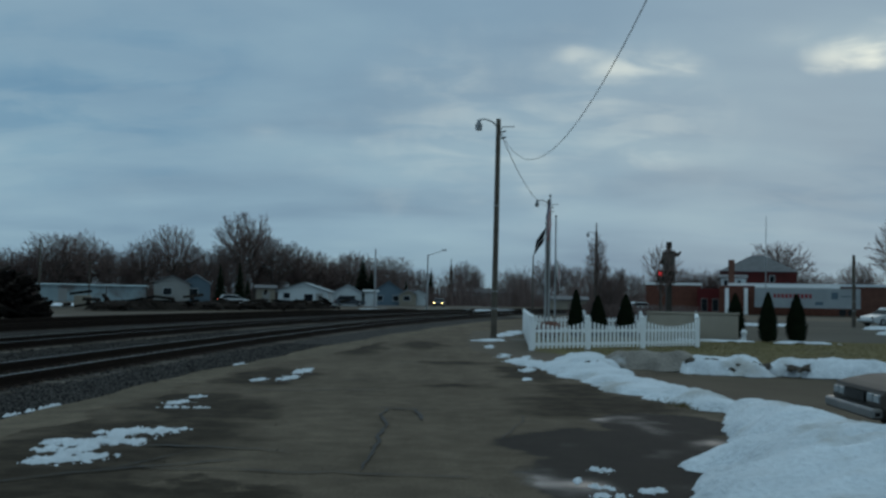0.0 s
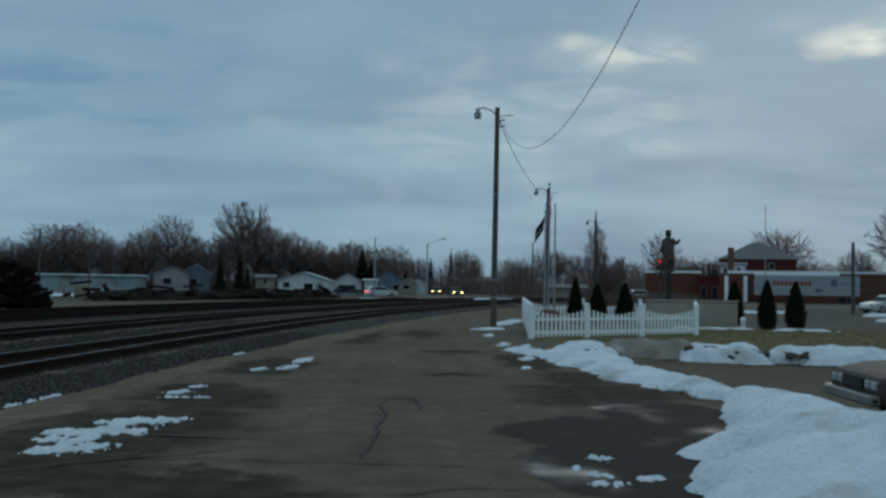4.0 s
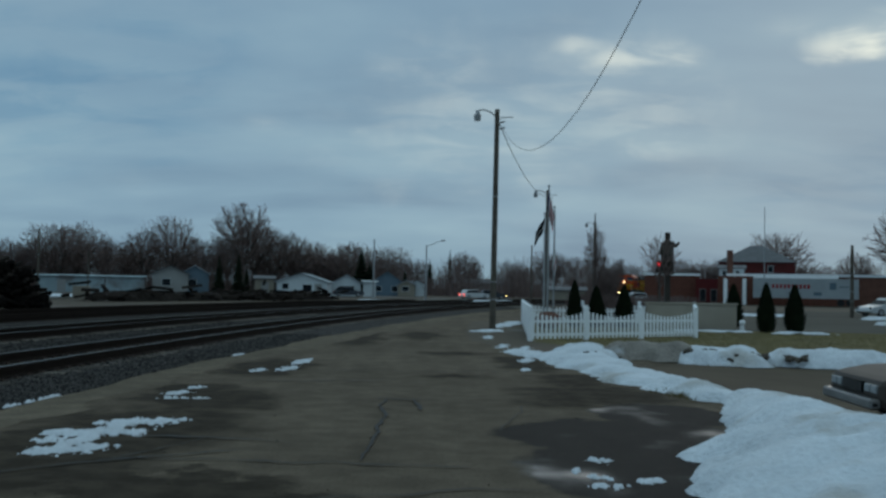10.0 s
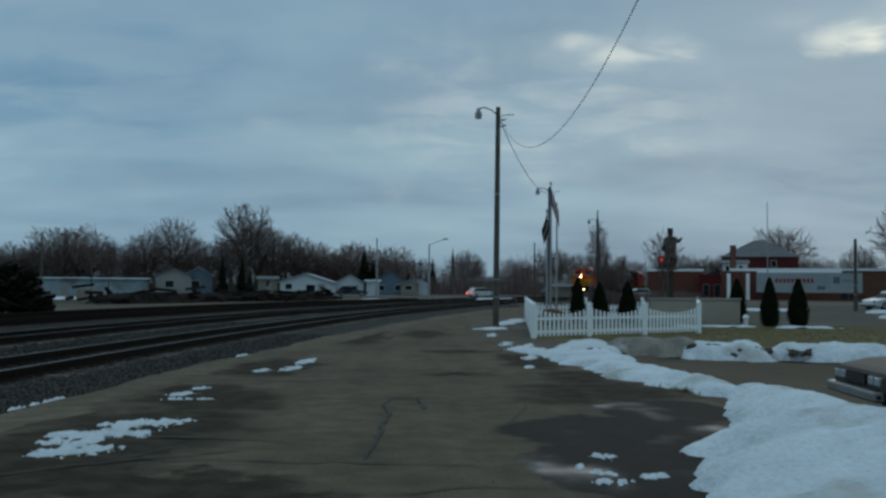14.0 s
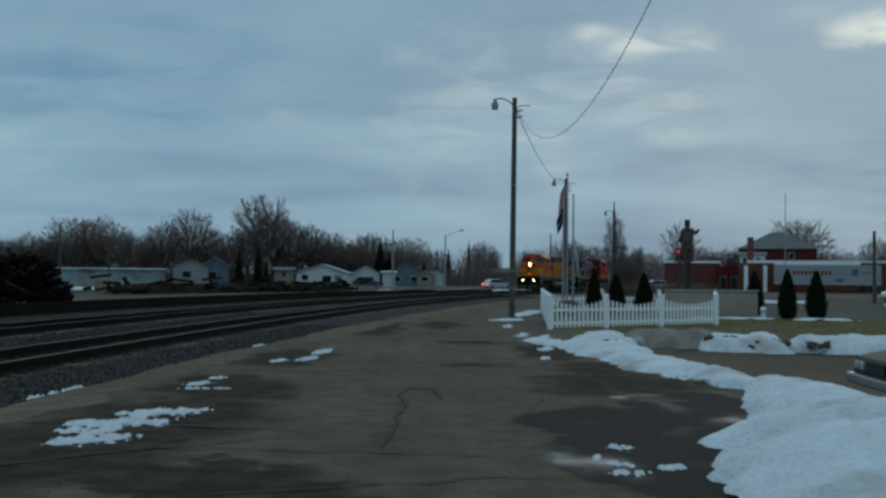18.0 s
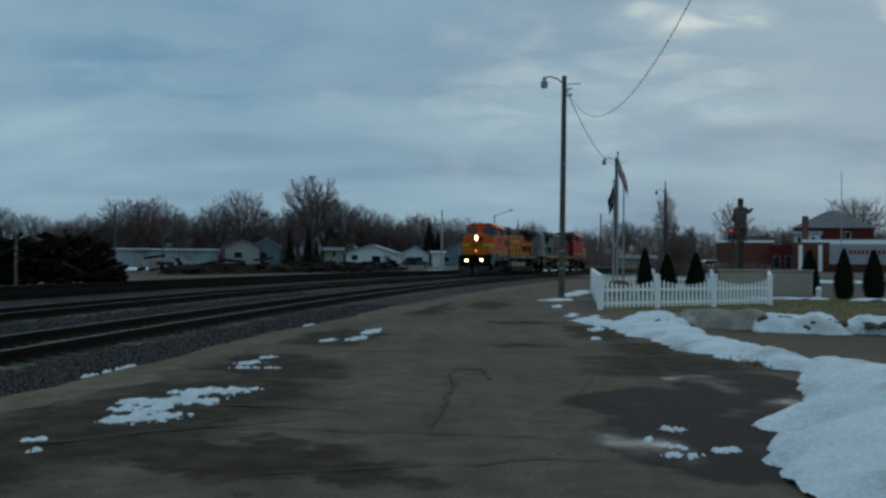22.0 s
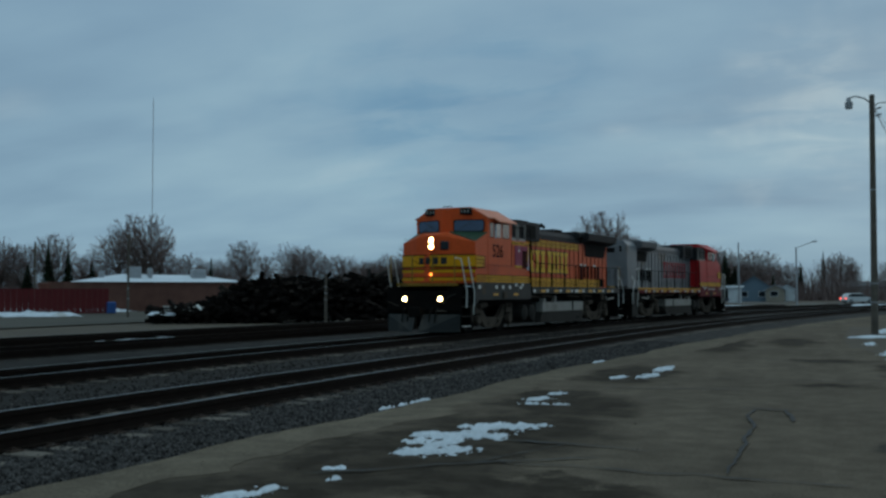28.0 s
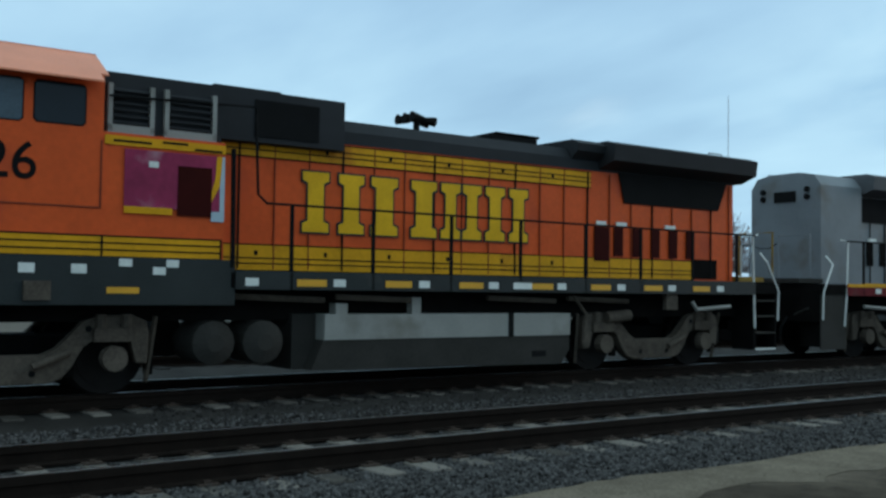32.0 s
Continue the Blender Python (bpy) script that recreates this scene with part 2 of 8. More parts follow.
M = {
    "asphalt": mat("worn_asphalt", (0.098, 0.082, 0.058), 0.95, vary=0.32, scale=0.5, fine=34, bump=0.4, dirt=(0.06, 0.05, 0.037), dirt_amount=0.22, spec=0.08),
    "asphalt_edge": mat("pale_sandy_asphalt", (0.142, 0.113, 0.08), 0.95, vary=0.22, scale=0.6, fine=35, bump=0.35, spec=0.06),
    "drive": mat("drive_asphalt", (0.105, 0.082, 0.06), 0.95, vary=0.3, scale=0.4, fine=25, bump=0.35, dirt=(0.05, 0.042, 0.032), dirt_amount=0.12, spec=0.06),
    "tar": mat("tar_crack", (0.018, 0.016, 0.014), 0.7, vary=0.4, scale=6),
    "road": mat("road_surface", (0.12, 0.11, 0.095), 0.8, vary=0.25, scale=0.1, fine=8),
    "dirt": mat("winter_dirt", (0.088, 0.066, 0.045), 0.95, vary=0.4, scale=0.06, fine=3, dirt=(0.33, 0.35, 0.37), dirt_amount=0.05),
    "lot": mat("gravel_lot", (0.088, 0.081, 0.068), 0.95, vary=0.3, scale=0.15, fine=6, spec=0.06),
    "grass": mat("winter_grass", (0.112, 0.09, 0.03), 0.95, vary=0.35, scale=0.8, fine=25, bump=0.6),
    "blade": mat("dry_grass_blades", (0.14, 0.11, 0.05), 0.95, vary=0.4, scale=2),
    "snow": mat("old_snow", (0.62, 0.665, 0.71), 0.8, vary=0.2, scale=1.3, fine=17, bump=0.9, dirt=(0.44, 0.44, 0.43), dirt_amount=0.14, spec=0.15, depth=0.05),
    "snow_clean": mat("roof_snow", (0.66, 0.7, 0.74), 0.8, vary=0.1, scale=0.8, bump=0.3),
    "clod": mat("dirty_snow_clod", (0.085, 0.07, 0.056), 0.95, vary=0.7, scale=5, bump=0.6),
    "ballast": mat("ballast", (0.052, 0.048, 0.045), 0.95, vary=0.7, scale=6.0, fine=34, bump=1.0, spec=0.05),
    "stone": mat("ballast_stone", (0.07, 0.064, 0.06), 0.9, vary=0.6, scale=9, fine=60, spec=0.06, random_tone=0.5, islands=True),
    "ballast_far": mat("dark_ballast", (0.028, 0.025, 0.022), 0.95, vary=0.45, scale=1.2, fine=12, bump=0.8, spec=0.08),
    "pale_gravel": mat("pale_gravel", (0.15, 0.14, 0.12), 0.95, vary=0.3, scale=0.8, fine=12, bump=0.6),
    "rail_side": mat("rusty_rail_side", (0.012, 0.008, 0.006), 0.85, 0.0, vary=0.35, scale=5, spec=0.08),
    "rail_top": mat("polished_rail_head", (0.2, 0.2, 0.2), 0.4, 0.9, vary=0.15, scale=3),
    "tie": mat("creosoted_tie", (0.035, 0.028, 0.022), 0.9, vary=0.5, scale=3, fine=30, bump=0.5, random_tone=0.5),
    "tie_top": mat("weathered_tie", (0.11, 0.095, 0.08), 0.95, vary=0.5, scale=3, fine=30, bump=0.5, random_tone=0.6, spec=0.08),
    "old_tie": mat("discarded_tie", (0.022, 0.017, 0.014), 0.95, vary=0.6, scale=2.5, fine=20, bump=0.4, random_tone=0.8, spec=0.08),
    "plate": mat("tie_plate", (0.05, 0.033, 0.024), 0.8, 0.3),
    "pole": mat("weathered_pole", (0.10, 0.085, 0.068), 0.9, vary=0.35, scale=3, fine=50, bump=0.5),
    "galv": mat("galvanised_steel", (0.32, 0.33, 0.34), 0.5, 0.6, vary=0.15),
    "mast_paint": mat("pale_mast_paint", (0.42, 0.42, 0.43), 0.7, vary=0.15),
    "cable": mat("grey_cable", (0.2, 0.2, 0.2), 0.8, vary=0.1),
    "vinyl": mat("white_vinyl", (0.86, 0.88, 0.89), 0.5, vary=0.06, scale=2, bump=0.03),
    "orange": mat("loco_orange", (0.58, 0.078, 0.014), 0.5, vary=0.18, scale=1.2, fine=12, bump=0.06, dirt=(0.42, 0.055, 0.016), dirt_amount=0.18, spec=0.15),
    "cab_roof": mat("faded_roof_orange", (0.66, 0.21, 0.11), 0.5, vary=0.14, scale=1.5, bump=0.05),
    "yellow": mat("loco_yellow", (0.6, 0.275, 0.007), 0.5, vary=0.2, scale=1.5, fine=14, bump=0.06, dirt=(0.42, 0.15, 0.008), dirt_amount=0.16, spec=0.12),
    "pull": mat("loco_charcoal", (0.02, 0.023, 0.022), 0.6, vary=0.3, scale=1.5, bump=0.05, dirt=(0.05, 0.046, 0.04), dirt_amount=0.08, spec=0.2),
    "black": mat("loco_black", (0.006, 0.006, 0.006), 0.85, vary=0.4, scale=2, spec=0.1),
    "roof_dark": mat("sooty_roof", (0.018, 0.0185, 0.02), 0.7, vary=0.3, scale=1.5, spec=0.2),
    "truck": mat("dusty_truck_frame", (0.08, 0.064, 0.05), 0.95, vary=0.5, scale=3, fine=25, spec=0.06),
    "under": mat("near_black_underframe", (0.006, 0.0055, 0.005), 0.95, vary=0.5, scale=2, spec=0.05),
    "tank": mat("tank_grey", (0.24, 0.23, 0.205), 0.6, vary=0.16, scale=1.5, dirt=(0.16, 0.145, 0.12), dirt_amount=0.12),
    "tank_low": mat("dark_tank_grey", (0.032, 0.029, 0.025), 0.85, vary=0.3, scale=1.5, spec=0.12),
    "silver": mat("loco_silver", (0.165, 0.176, 0.182), 0.5, 0.15, vary=0.2, scale=1.2, bump=0.05, dirt=(0.13, 0.115, 0.1), dirt_amount=0.18, spec=0.2),
    "red": mat("warbonnet_red", (0.40, 0.014, 0.016), 0.5, vary=0.2, scale=1.2, dirt=(0.2, 0.016, 0.016), dirt_amount=0.1, spec=0.15),
    "maroon": mat("maroon_sill", (0.12, 0.012, 0.016), 0.7, vary=0.35, scale=2, dirt=(0.06, 0.05, 0.04), dirt_amount=0.2, spec=0.1),
    "magenta": mat("patched_purple_door", (0.235, 0.022, 0.062), 0.55, vary=0.3, scale=2.2, fine=9, dirt=(0.33, 0.15, 0.18), dirt_amount=0.03, spec=0.15),
    "dull_red": mat("dark_red_recess", (0.035, 0.004, 0.003), 0.85, vary=0.2, spec=0.08),
    "pale_blue": mat("pale_blue_paint", (0.35, 0.42, 0.46), 0.5, vary=0.1),
    "stencil_white": mat("reflective_white", (0.62, 0.62, 0.57), 0.5, vary=0.15, scale=4),
    "reflector": mat("reflective_yellow", (0.62, 0.3, 0.02), 0.45, vary=0.1, scale=4),
    "handrail": mat("pale_handrail", (0.62, 0.61, 0.56), 0.5, vary=0.1),
    "green": mat("antiglare_green", (0.02, 0.055, 0.03), 0.6, vary=0.2),
    "wheel": mat("wheel_steel", (0.014, 0.012, 0.011), 0.9, 0.0, vary=0.3, spec=0.08),
    "letter": mat("dark_letter", (0.006, 0.006, 0.006), 0.7, vary=0.1, spec=0.06),
    "dark_yellow": mat("grimy_yellow_rail", (0.20, 0.11, 0.006), 0.6, vary=0.4, scale=3),
    "letter_y": mat("letter_yellow", (0.66, 0.35, 0.01), 0.5, vary=0.18, scale=2, spec=0.12),
    "letter_r": mat("letter_red", (0.26, 0.016, 0.022), 0.6, vary=0.2, scale=2, spec=0.14),
    "glass": mat("dark_window", (0.007, 0.01, 0.014), 0.12, vary=0.3, scale=1.5, bump=0.0, spec=0.22),
    # the windscreen's blue base colour paints in the reflected sky
    "glass_screen": mat("sky_lit_windscreen", (0.02, 0.055, 0.12), 0.08, vary=0.45, scale=1.6, bump=0.0, spec=0.55),
    "trailer_side": mat("weathered_trailer_side", (0.30, 0.33, 0.345), 0.7, vary=0.15, scale=0.5),
    "seam": mat("panel_joint_shadow", (0.16, 0.022, 0.006), 0.7, vary=0.3),
    "stone_dark": mat("dark_ballast_stone", (0.04, 0.035, 0.032), 0.9, vary=0.6, scale=9, fine=60, spec=0.06, random_tone=0.45, islands=True),
    "speck": mat("dark_debris", (0.02, 0.016, 0.012), 0.9, vary=0.5, scale=5),
    "earth": mat("frozen_brown_earth", (0.24, 0.215, 0.19), 0.95, vary=0.4, scale=1.8, fine=14, bump=0.7, dirt=(0.42, 0.43, 0.44), dirt_amount=0.1, spec=0.06, depth=0.05),
    "lens_glass": mat("headlamp_lens", (0.22, 0.24, 0.25), 0.2, vary=0.3, scale=14, bump=0.3, spec=0.5),
    "glass_pale": mat("pale_window", (0.035, 0.055, 0.07), 0.12, vary=0.3, scale=2.0, bump=0.0, spec=0.4),
    "silver_roof": mat("sooty_silver_roof", (0.085, 0.085, 0.088), 0.6, 0.1, vary=0.25, scale=1.5),
    "bark": mat("bark", (0.105, 0.084, 0.074), 0.95, vary=0.4, scale=2, fine=20, bump=0.5, spec=0.1),
    "twig": mat("bare_twigs", (0.165, 0.118, 0.108), 0.95, vary=0.4, scale=0.5, bump=0, spec=0.1),
    "conifer": mat("conifer_needles", (0.016, 0.024, 0.013), 0.95, vary=0.5, scale=2.5, bump=0, spec=0.05),
    "arbor": mat("arborvitae", (0.011, 0.016, 0.008), 0.95, vary=0.5, scale=3, bump=0, spec=0.05),
    "brick": mat("red_brick", (0.13, 0.05, 0.035), 0.9, vary=0.3, scale=2, fine=15, bump=0.3),
    "brick_dark": mat("dark_brown_brick", (0.12, 0.055, 0.04), 0.9, vary=0.3, scale=1, fine=10, bump=0.3),
    "faded_blue": mat("faded_blue_grey_siding", (0.26, 0.335, 0.36), 0.75, vary=0.25, scale=0.6, bump=0.05, dirt=(0.17, 0.17, 0.17), dirt_amount=0.3),
    "white_paint": mat("white_siding", (0.52, 0.56, 0.575), 0.7, vary=0.1, scale=0.5, bump=0.05, dirt=(0.36, 0.37, 0.37), dirt_amount=0.1),
    "cream": mat("tan_siding", (0.25, 0.22, 0.175), 0.8, vary=0.15, scale=0.5),
    "grey_siding": mat("grey_siding", (0.27, 0.27, 0.26), 0.75, vary=0.15, scale=0.5),
    "blue_siding": mat("blue_siding", (0.10, 0.145, 0.18), 0.75, vary=0.12, scale=0.5),
    "shingle": mat("grey_shingle", (0.13, 0.13, 0.135), 0.9, vary=0.25, scale=1.2, fine=8),
    "shingle_snow": mat("frosted_roof", (0.30, 0.33, 0.35), 0.9, vary=0.25, scale=0.6),
    "house_red": mat("dark_red_siding", (0.085, 0.014, 0.013), 0.85, vary=0.25, scale=0.6),
    "redboard": mat("red_board_fence", (0.1, 0.011, 0.012), 0.8, vary=0.2, scale=0.8),
    "concrete": mat("beige_concrete", (0.33, 0.29, 0.235), 0.85, vary=0.15, scale=1.2, fine=20, bump=0.25),
    "bronze": mat("dark_bronze", (0.045, 0.037, 0.03), 0.5, 0.4, vary=0.3),
    "car_tan": mat("car_paint_dark_tan", (0.05, 0.041, 0.034), 0.6, 0.0, vary=0.12, bump=0.02, spec=0.2),
    "car_silver": mat("car_paint_silver", (0.55, 0.57, 0.58), 0.35, 0.2, vary=0.08, bump=0.0),
    "car_dark": mat("car_paint_dark", (0.05, 0.055, 0.065), 0.35, 0.2, vary=0.08, bump=0.0),
    "dull_chrome": mat("dull_bumper_chrome", (0.16, 0.155, 0.15), 0.35, 0.9, vary=0.15, bump=0.0),
    "chrome": mat("chrome", (0.5, 0.5, 0.5), 0.2, 1.0, vary=0.1, bump=0.0),
    "rubber": mat("tyre_rubber", (0.02, 0.02, 0.02), 0.85, vary=0.2),
    "blue_box": mat("blue_plastic", (0.02, 0.07, 0.22), 0.5, vary=0.15),
    "flag_red": mat("flag_red", (0.35, 0.03, 0.04), 0.85, vary=0.15, scale=6),
    "flag_white": mat("flag_white", (0.6, 0.6, 0.6), 0.85, vary=0.1, scale=6),
    "flag_blue": mat("flag_navy", (0.03, 0.04, 0.12), 0.85, vary=0.15, scale=6),
    "flag_black": mat("flag_black", (0.015, 0.015, 0.018), 0.85, vary=0.15, scale=6),
    "brand_purple": mat("trailer_purple", (0.05, 0.02, 0.2), 0.5, vary=0.1),
    "brand_red": mat("trailer_orange_red", (0.6, 0.08, 0.03), 0.5, vary=0.1),
    "canopy_blue": mat("canopy_blue", (0.02, 0.05, 0.2), 0.5, vary=0.1),
    "post_yellow": mat("bollard_yellow", (0.45, 0.3, 0.02), 0.6, vary=0.15),
    "headlight": lamp_mat("headlight_glow", (1.0, 0.7, 0.3), 22.0),
    "amber": lamp_mat("amber_glow", (1.0, 0.3, 0.04), 4.0),
    "red_light": lamp_mat("red_signal_glow", (1.0, 0.02, 0.03), 1.2),
    "tail": lamp_mat("tail_lamp_glow", (1.0, 0.1, 0.05), 3.0),
    "lamp_white": lamp_mat("canopy_lamp_glow", (1.0, 0.85, 0.6), 9.0),
    "car_lamp": lamp_mat("car_headlamp_glow", (1.0, 0.66, 0.22), 10.0),
}


def asphalt_mat(name, dry, zones):
    """Worn asphalt: mottled at four scales, with stained zones (x, y, reach x, reach y, wet) that have ragged edges."""
    m = bpy.data.materials.new(name)
    m.use_nodes = True
    nt = m.node_tree
    b = nt.nodes["Principled BSDF"]
    co = nt.nodes.new("ShaderNodeTexCoord").outputs["Object"]

    def put(socket, v):
        if isinstance(v, (int, float, tuple)):
            socket.default_value = v
        else:
            nt.links.new(v, socket)

    def grain(scale, detail, rough=0.55, squash=None):
        n = nt.nodes.new("ShaderNodeTexNoise")
        n.inputs["Scale"].default_value, n.inputs["Detail"].default_value, n.inputs["Roughness"].default_value = scale, detail, rough
        if squash:
            mp = nt.nodes.new("ShaderNodeMapping")
            mp.inputs["Scale"].default_value = squash
            nt.links.new(co, mp.inputs[0])
            nt.links.new(mp.outputs[0], n.inputs["Vector"])
        else:
            nt.links.new(co, n.inputs["Vector"])
        return n

    def math2(op, p, q, r=None):
        n = nt.nodes.new("ShaderNodeMath")
        n.operation = op
        for i, v in enumerate((p, q, r)):
            if v is not None:
                put(n.inputs[i], v)
        return n.outputs[0]

    def vec2(op, p, q=None):
        n = nt.nodes.new("ShaderNodeVectorMath")
        n.operation = op
        put(n.inputs[0], p)
        if q is not None:
            put(n.inputs[1], q)
        return n

    def remap(v, a, b2, lo, hi):
        n = nt.nodes.new("ShaderNodeMapRange")
        n.interpolation_type = "SMOOTHSTEP"
        nt.links.new(v, n.inputs[0])
        for i, k in enumerate((a, b2, lo, hi)):
            n.inputs[i + 1].default_value = k
        return n.outputs[0]

    def tint(colour, mask, c):
        mx = nt.nodes.new("ShaderNodeMix")
        mx.data_type = "RGBA"
        put(mx.inputs[0], mask)
        put(mx.inputs[6], colour)
        put(mx.inputs[7], (*c, 1))
        return mx.outputs[2]

    broad, blotch, worn, speck = grain(0.3, 7.0, 0.6), grain(2.3, 8.0, 0.62), grain(1.0, 5.0, 0.55, (1.5, 0.14, 1)), grain(42.0, 3.0, 0.7)
    tone = remap(broad.outputs[0], 0.32, 0.68, 0.86, 1.12)
    tone = math2("MULTIPLY", tone, remap(blotch.outputs[0], 0.3, 0.7, 0.8, 1.16))
    tone = math2("MULTIPLY", tone, remap(worn.outputs[0], 0.35, 0.65, 0.92, 1.07))
    tone = math2("MULTIPLY", tone, remap(speck.outputs[0], 0.32, 0.68, 0.72, 1.28))
    scaled = nt.nodes.new("ShaderNodeVectorMath")
    scaled.operation = "SCALE"
    put(scaled.inputs[0], dry)
    put(scaled.inputs["Scale"], tone)
    colour = scaled.outputs[0]
    # ragged stains
    ragged = grain(0.8, 9.0, 0.66)
    shift = vec2("MULTIPLY", vec2("SUBTRACT", ragged.outputs["Color"], (0.5, 0.5, 0.5)).outputs[0], (2.4, 4.2, 0)).outputs[0]
    small = vec2("MULTIPLY", shift, (0.42, 0.42, 0)).outputs[0]
    masks = {0: None, 1: None}
    for zx, zy, rx, ry, wet in zones:
        at = vec2("ADD", co, small if wet else shift).outputs[0]
        d = vec2("MULTIPLY", vec2("SUBTRACT", at, (zx, zy, 0)).outputs[0], (1 / rx, 1 / ry, 0)).outputs[0]
        q = remap(vec2("LENGTH", d).outputs["Value"], *((0.9, 1.04) if wet else (0.62, 1.15)), 1.0, 0.0)
        masks[wet] = q if masks[wet] is None else math2("MAXIMUM", masks[wet], q)
    stain = math2("MULTIPLY", masks[0], remap(blotch.outputs[0], 0.34, 0.6, 0.6, 1.0))
    colour = tint(colour, stain, (0.034, 0.026, 0.018))
    colour = tint(colour, math2("MULTIPLY", masks[1], remap(speck.outputs[0], 0.3, 0.7, 0.97, 0.8)), (0.022, 0.019, 0.018))
    nt.links.new(colour, b.inputs["Base Color"])
    # a film of melt water that catches the sky in streaks
    streak = grain(1.0, 3.0, 0.45, (0.8, 0.62, 1))
    film = math2("MULTIPLY", masks[1], remap(streak.outputs[0], 0.5, 0.72, 0.0, 1.0))
    nt.links.new(math2("SUBTRACT", math2("SUBTRACT", 0.95, math2("MULTIPLY", film, 0.55)), math2("MULTIPLY", masks[1], 0.1)), b.inputs["Roughness"])
    nt.links.new(math2("ADD", 0.07, math2("MULTIPLY", film, 0.42)), b.inputs["Specular IOR Level"])
    bp = nt.nodes.new("ShaderNodeBump")
    bp.inputs["Distance"].default_value = 0.02
    nt.links.new(math2("SUBTRACT", 0.45, math2("MULTIPLY", film, 0.35)), bp.inputs["Strength"])
    nt.links.new(math2("ADD", speck.outputs[0], math2("MULTIPLY", blotch.outputs[0], 1.5)), bp.inputs["Height"])
    nt.links.new(bp.outputs[0], b.inputs["Normal"])
    return m


M["asphalt"] = asphalt_mat("stained_asphalt", (0.122, 0.095, 0.069), [
    # near left zones: real stains, widened to paint in the lens's corner darkening
    (-3.7, 8.6, 1.2, 1.9, 0), (-3.5, 11.3, 1.5, 2.2, 0), (-3.1, 14.2, 1.0, 1.5, 0), (-4.4, 6.5, 1.3, 1.6, 0), (-4.3, 9.8, 0.9, 1.6, 0), (-3.9, 15.2, 0.6, 1.6, 0), (-3.4, 20.2, 0.95, 2.8, 0), (-2.5, 32.0, 0.8, 5.0, 0), (-0.6, 34.5, 0.8, 3.2, 0),
    (-2.2, 8.0, 1.2, 0.6, 0), (0.3, 18.6, 0.8, 0.5, 0), (-1.5, 7.6, 0.9, 0.6, 0), (0.4, 25.5, 1.0, 0.8, 0), (2.5, 15.6, 1.5, 1.9, 0), (2.6, 18.4, 1.1, 1.7, 0), (1.9, 22.5, 0.7, 2.6, 0),
    (2.2, 11.4, 1.6, 1.35, 1), (2.0, 9.2, 1.25, 1.9, 1), (3.0, 13.4, 1.0, 1.2, 1)])
M["asphalt_edge"] = asphalt_mat("pale_sandy_asphalt", (0.136, 0.108, 0.078), [(-40, -40, 0.3, 0.3, 0), (-40, -40, 0.3, 0.3, 1)])


# ---- mesh helpers ----
def empty_bm():
    return bmesh.new()


def box(bm, x0, x1, y0, y1, z0, z1):
    v = [bm.verts.new(p) for p in ((x0, y0, z0), (x1, y0, z0), (x1, y1, z0), (x0, y1, z0), (x0, y0, z1), (x1, y0, z1), (x1, y1, z1), (x0, y1, z1))]
    for f in ((3, 2, 1, 0), (4, 5, 6, 7), (0, 1, 5, 4), (1, 2, 6, 5), (2, 3, 7, 6), (3, 0, 4, 7)):
        bm.faces.new([v[i] for i in f])
    return bm


def beam(bm, p, q, w, h=None, up=(0, 0, 1)):
    """A square bar from p to q."""
    p, q = Vector(p), Vector(q)
    h = w if h is None else h
    d = (q - p).normalized()
    s = d.cross(Vector(up))
    s = s.normalized() if s.length > 1e-4 else Vector((1, 0, 0))
    u = s.cross(d)
    c = [s * (a * w / 2) + u * (b * h / 2) for a, b in ((-1, -1), (1, -1), (1, 1), (-1, 1))]
    v = [bm.verts.new(p + k) for k in c] + [bm.verts.new(q + k) for k in c]
    for f in ((3, 2, 1, 0), (4, 5, 6, 7), (0, 1, 5, 4), (1, 2, 6, 5), (2, 3, 7, 6), (3, 0, 4, 7)):
        bm.faces.new([v[i] for i in f])
    return bm


def tube(bm, p, q, r, n=10, r2=None):
    p, q = Vector(p), Vector(q)
    r2 = r if r2 is None else r2
    d = (q - p).normalized()
    s = d.cross(Vector((0, 0, 1)))
    s = s.normalized() if s.length > 1e-4 else Vector((1, 0, 0))
    u = s.cross(d)
    a = [bm.verts.new(p + (s * math.cos(k * 2 * math.pi / n) + u * math.sin(k * 2 * math.pi / n)) * r) for k in range(n)]
    b = [bm.verts.new(q + (s * math.cos(k * 2 * math.pi / n) + u * math.sin(k * 2 * math.pi / n)) * r2) for k in range(n)]
    for k in range(n):
        bm.faces.new((a[k], a[(k + 1) % n], b[(k + 1) % n], b[k]))
    bm.faces.new(a[::-1])
    bm.faces.new(b)
    return bm


def pipe(bm, pts, r, n=6):
    """One round bar bent along the points."""
    pts = [Vector(p) for p in pts]
    rings = []
    for i, p in enumerate(pts):
        d = (pts[min(i + 1, len(pts) - 1)] - pts[max(i - 1, 0)]).normalized()
        s = d.cross(Vector((0.02, 0.03, 1)) if abs(d.z) < 0.95 else Vector((1, 0.02, 0.03))).normalized()
        if rings and s.dot(side) < 0:
            s = -s
        if rings and abs(s.dot(side)) < 0.7:
            s = (side - d * side.dot(d)).normalized()
        side = s
        u = s.cross(d)
        rings.append([bm.verts.new(p + (s * math.cos(k * 2 * math.pi / n) + u * math.sin(k * 2 * math.pi / n)) * r) for k in range(n)])
    for a, b in zip(rings, rings[1:]):
        for k in range(n):
            bm.faces.new((a[k], a[(k + 1) % n], b[(k + 1) % n], b[k]))
    bm.faces.new(rings[0][::-1])
    bm.faces.new(rings[-1])
    return bm


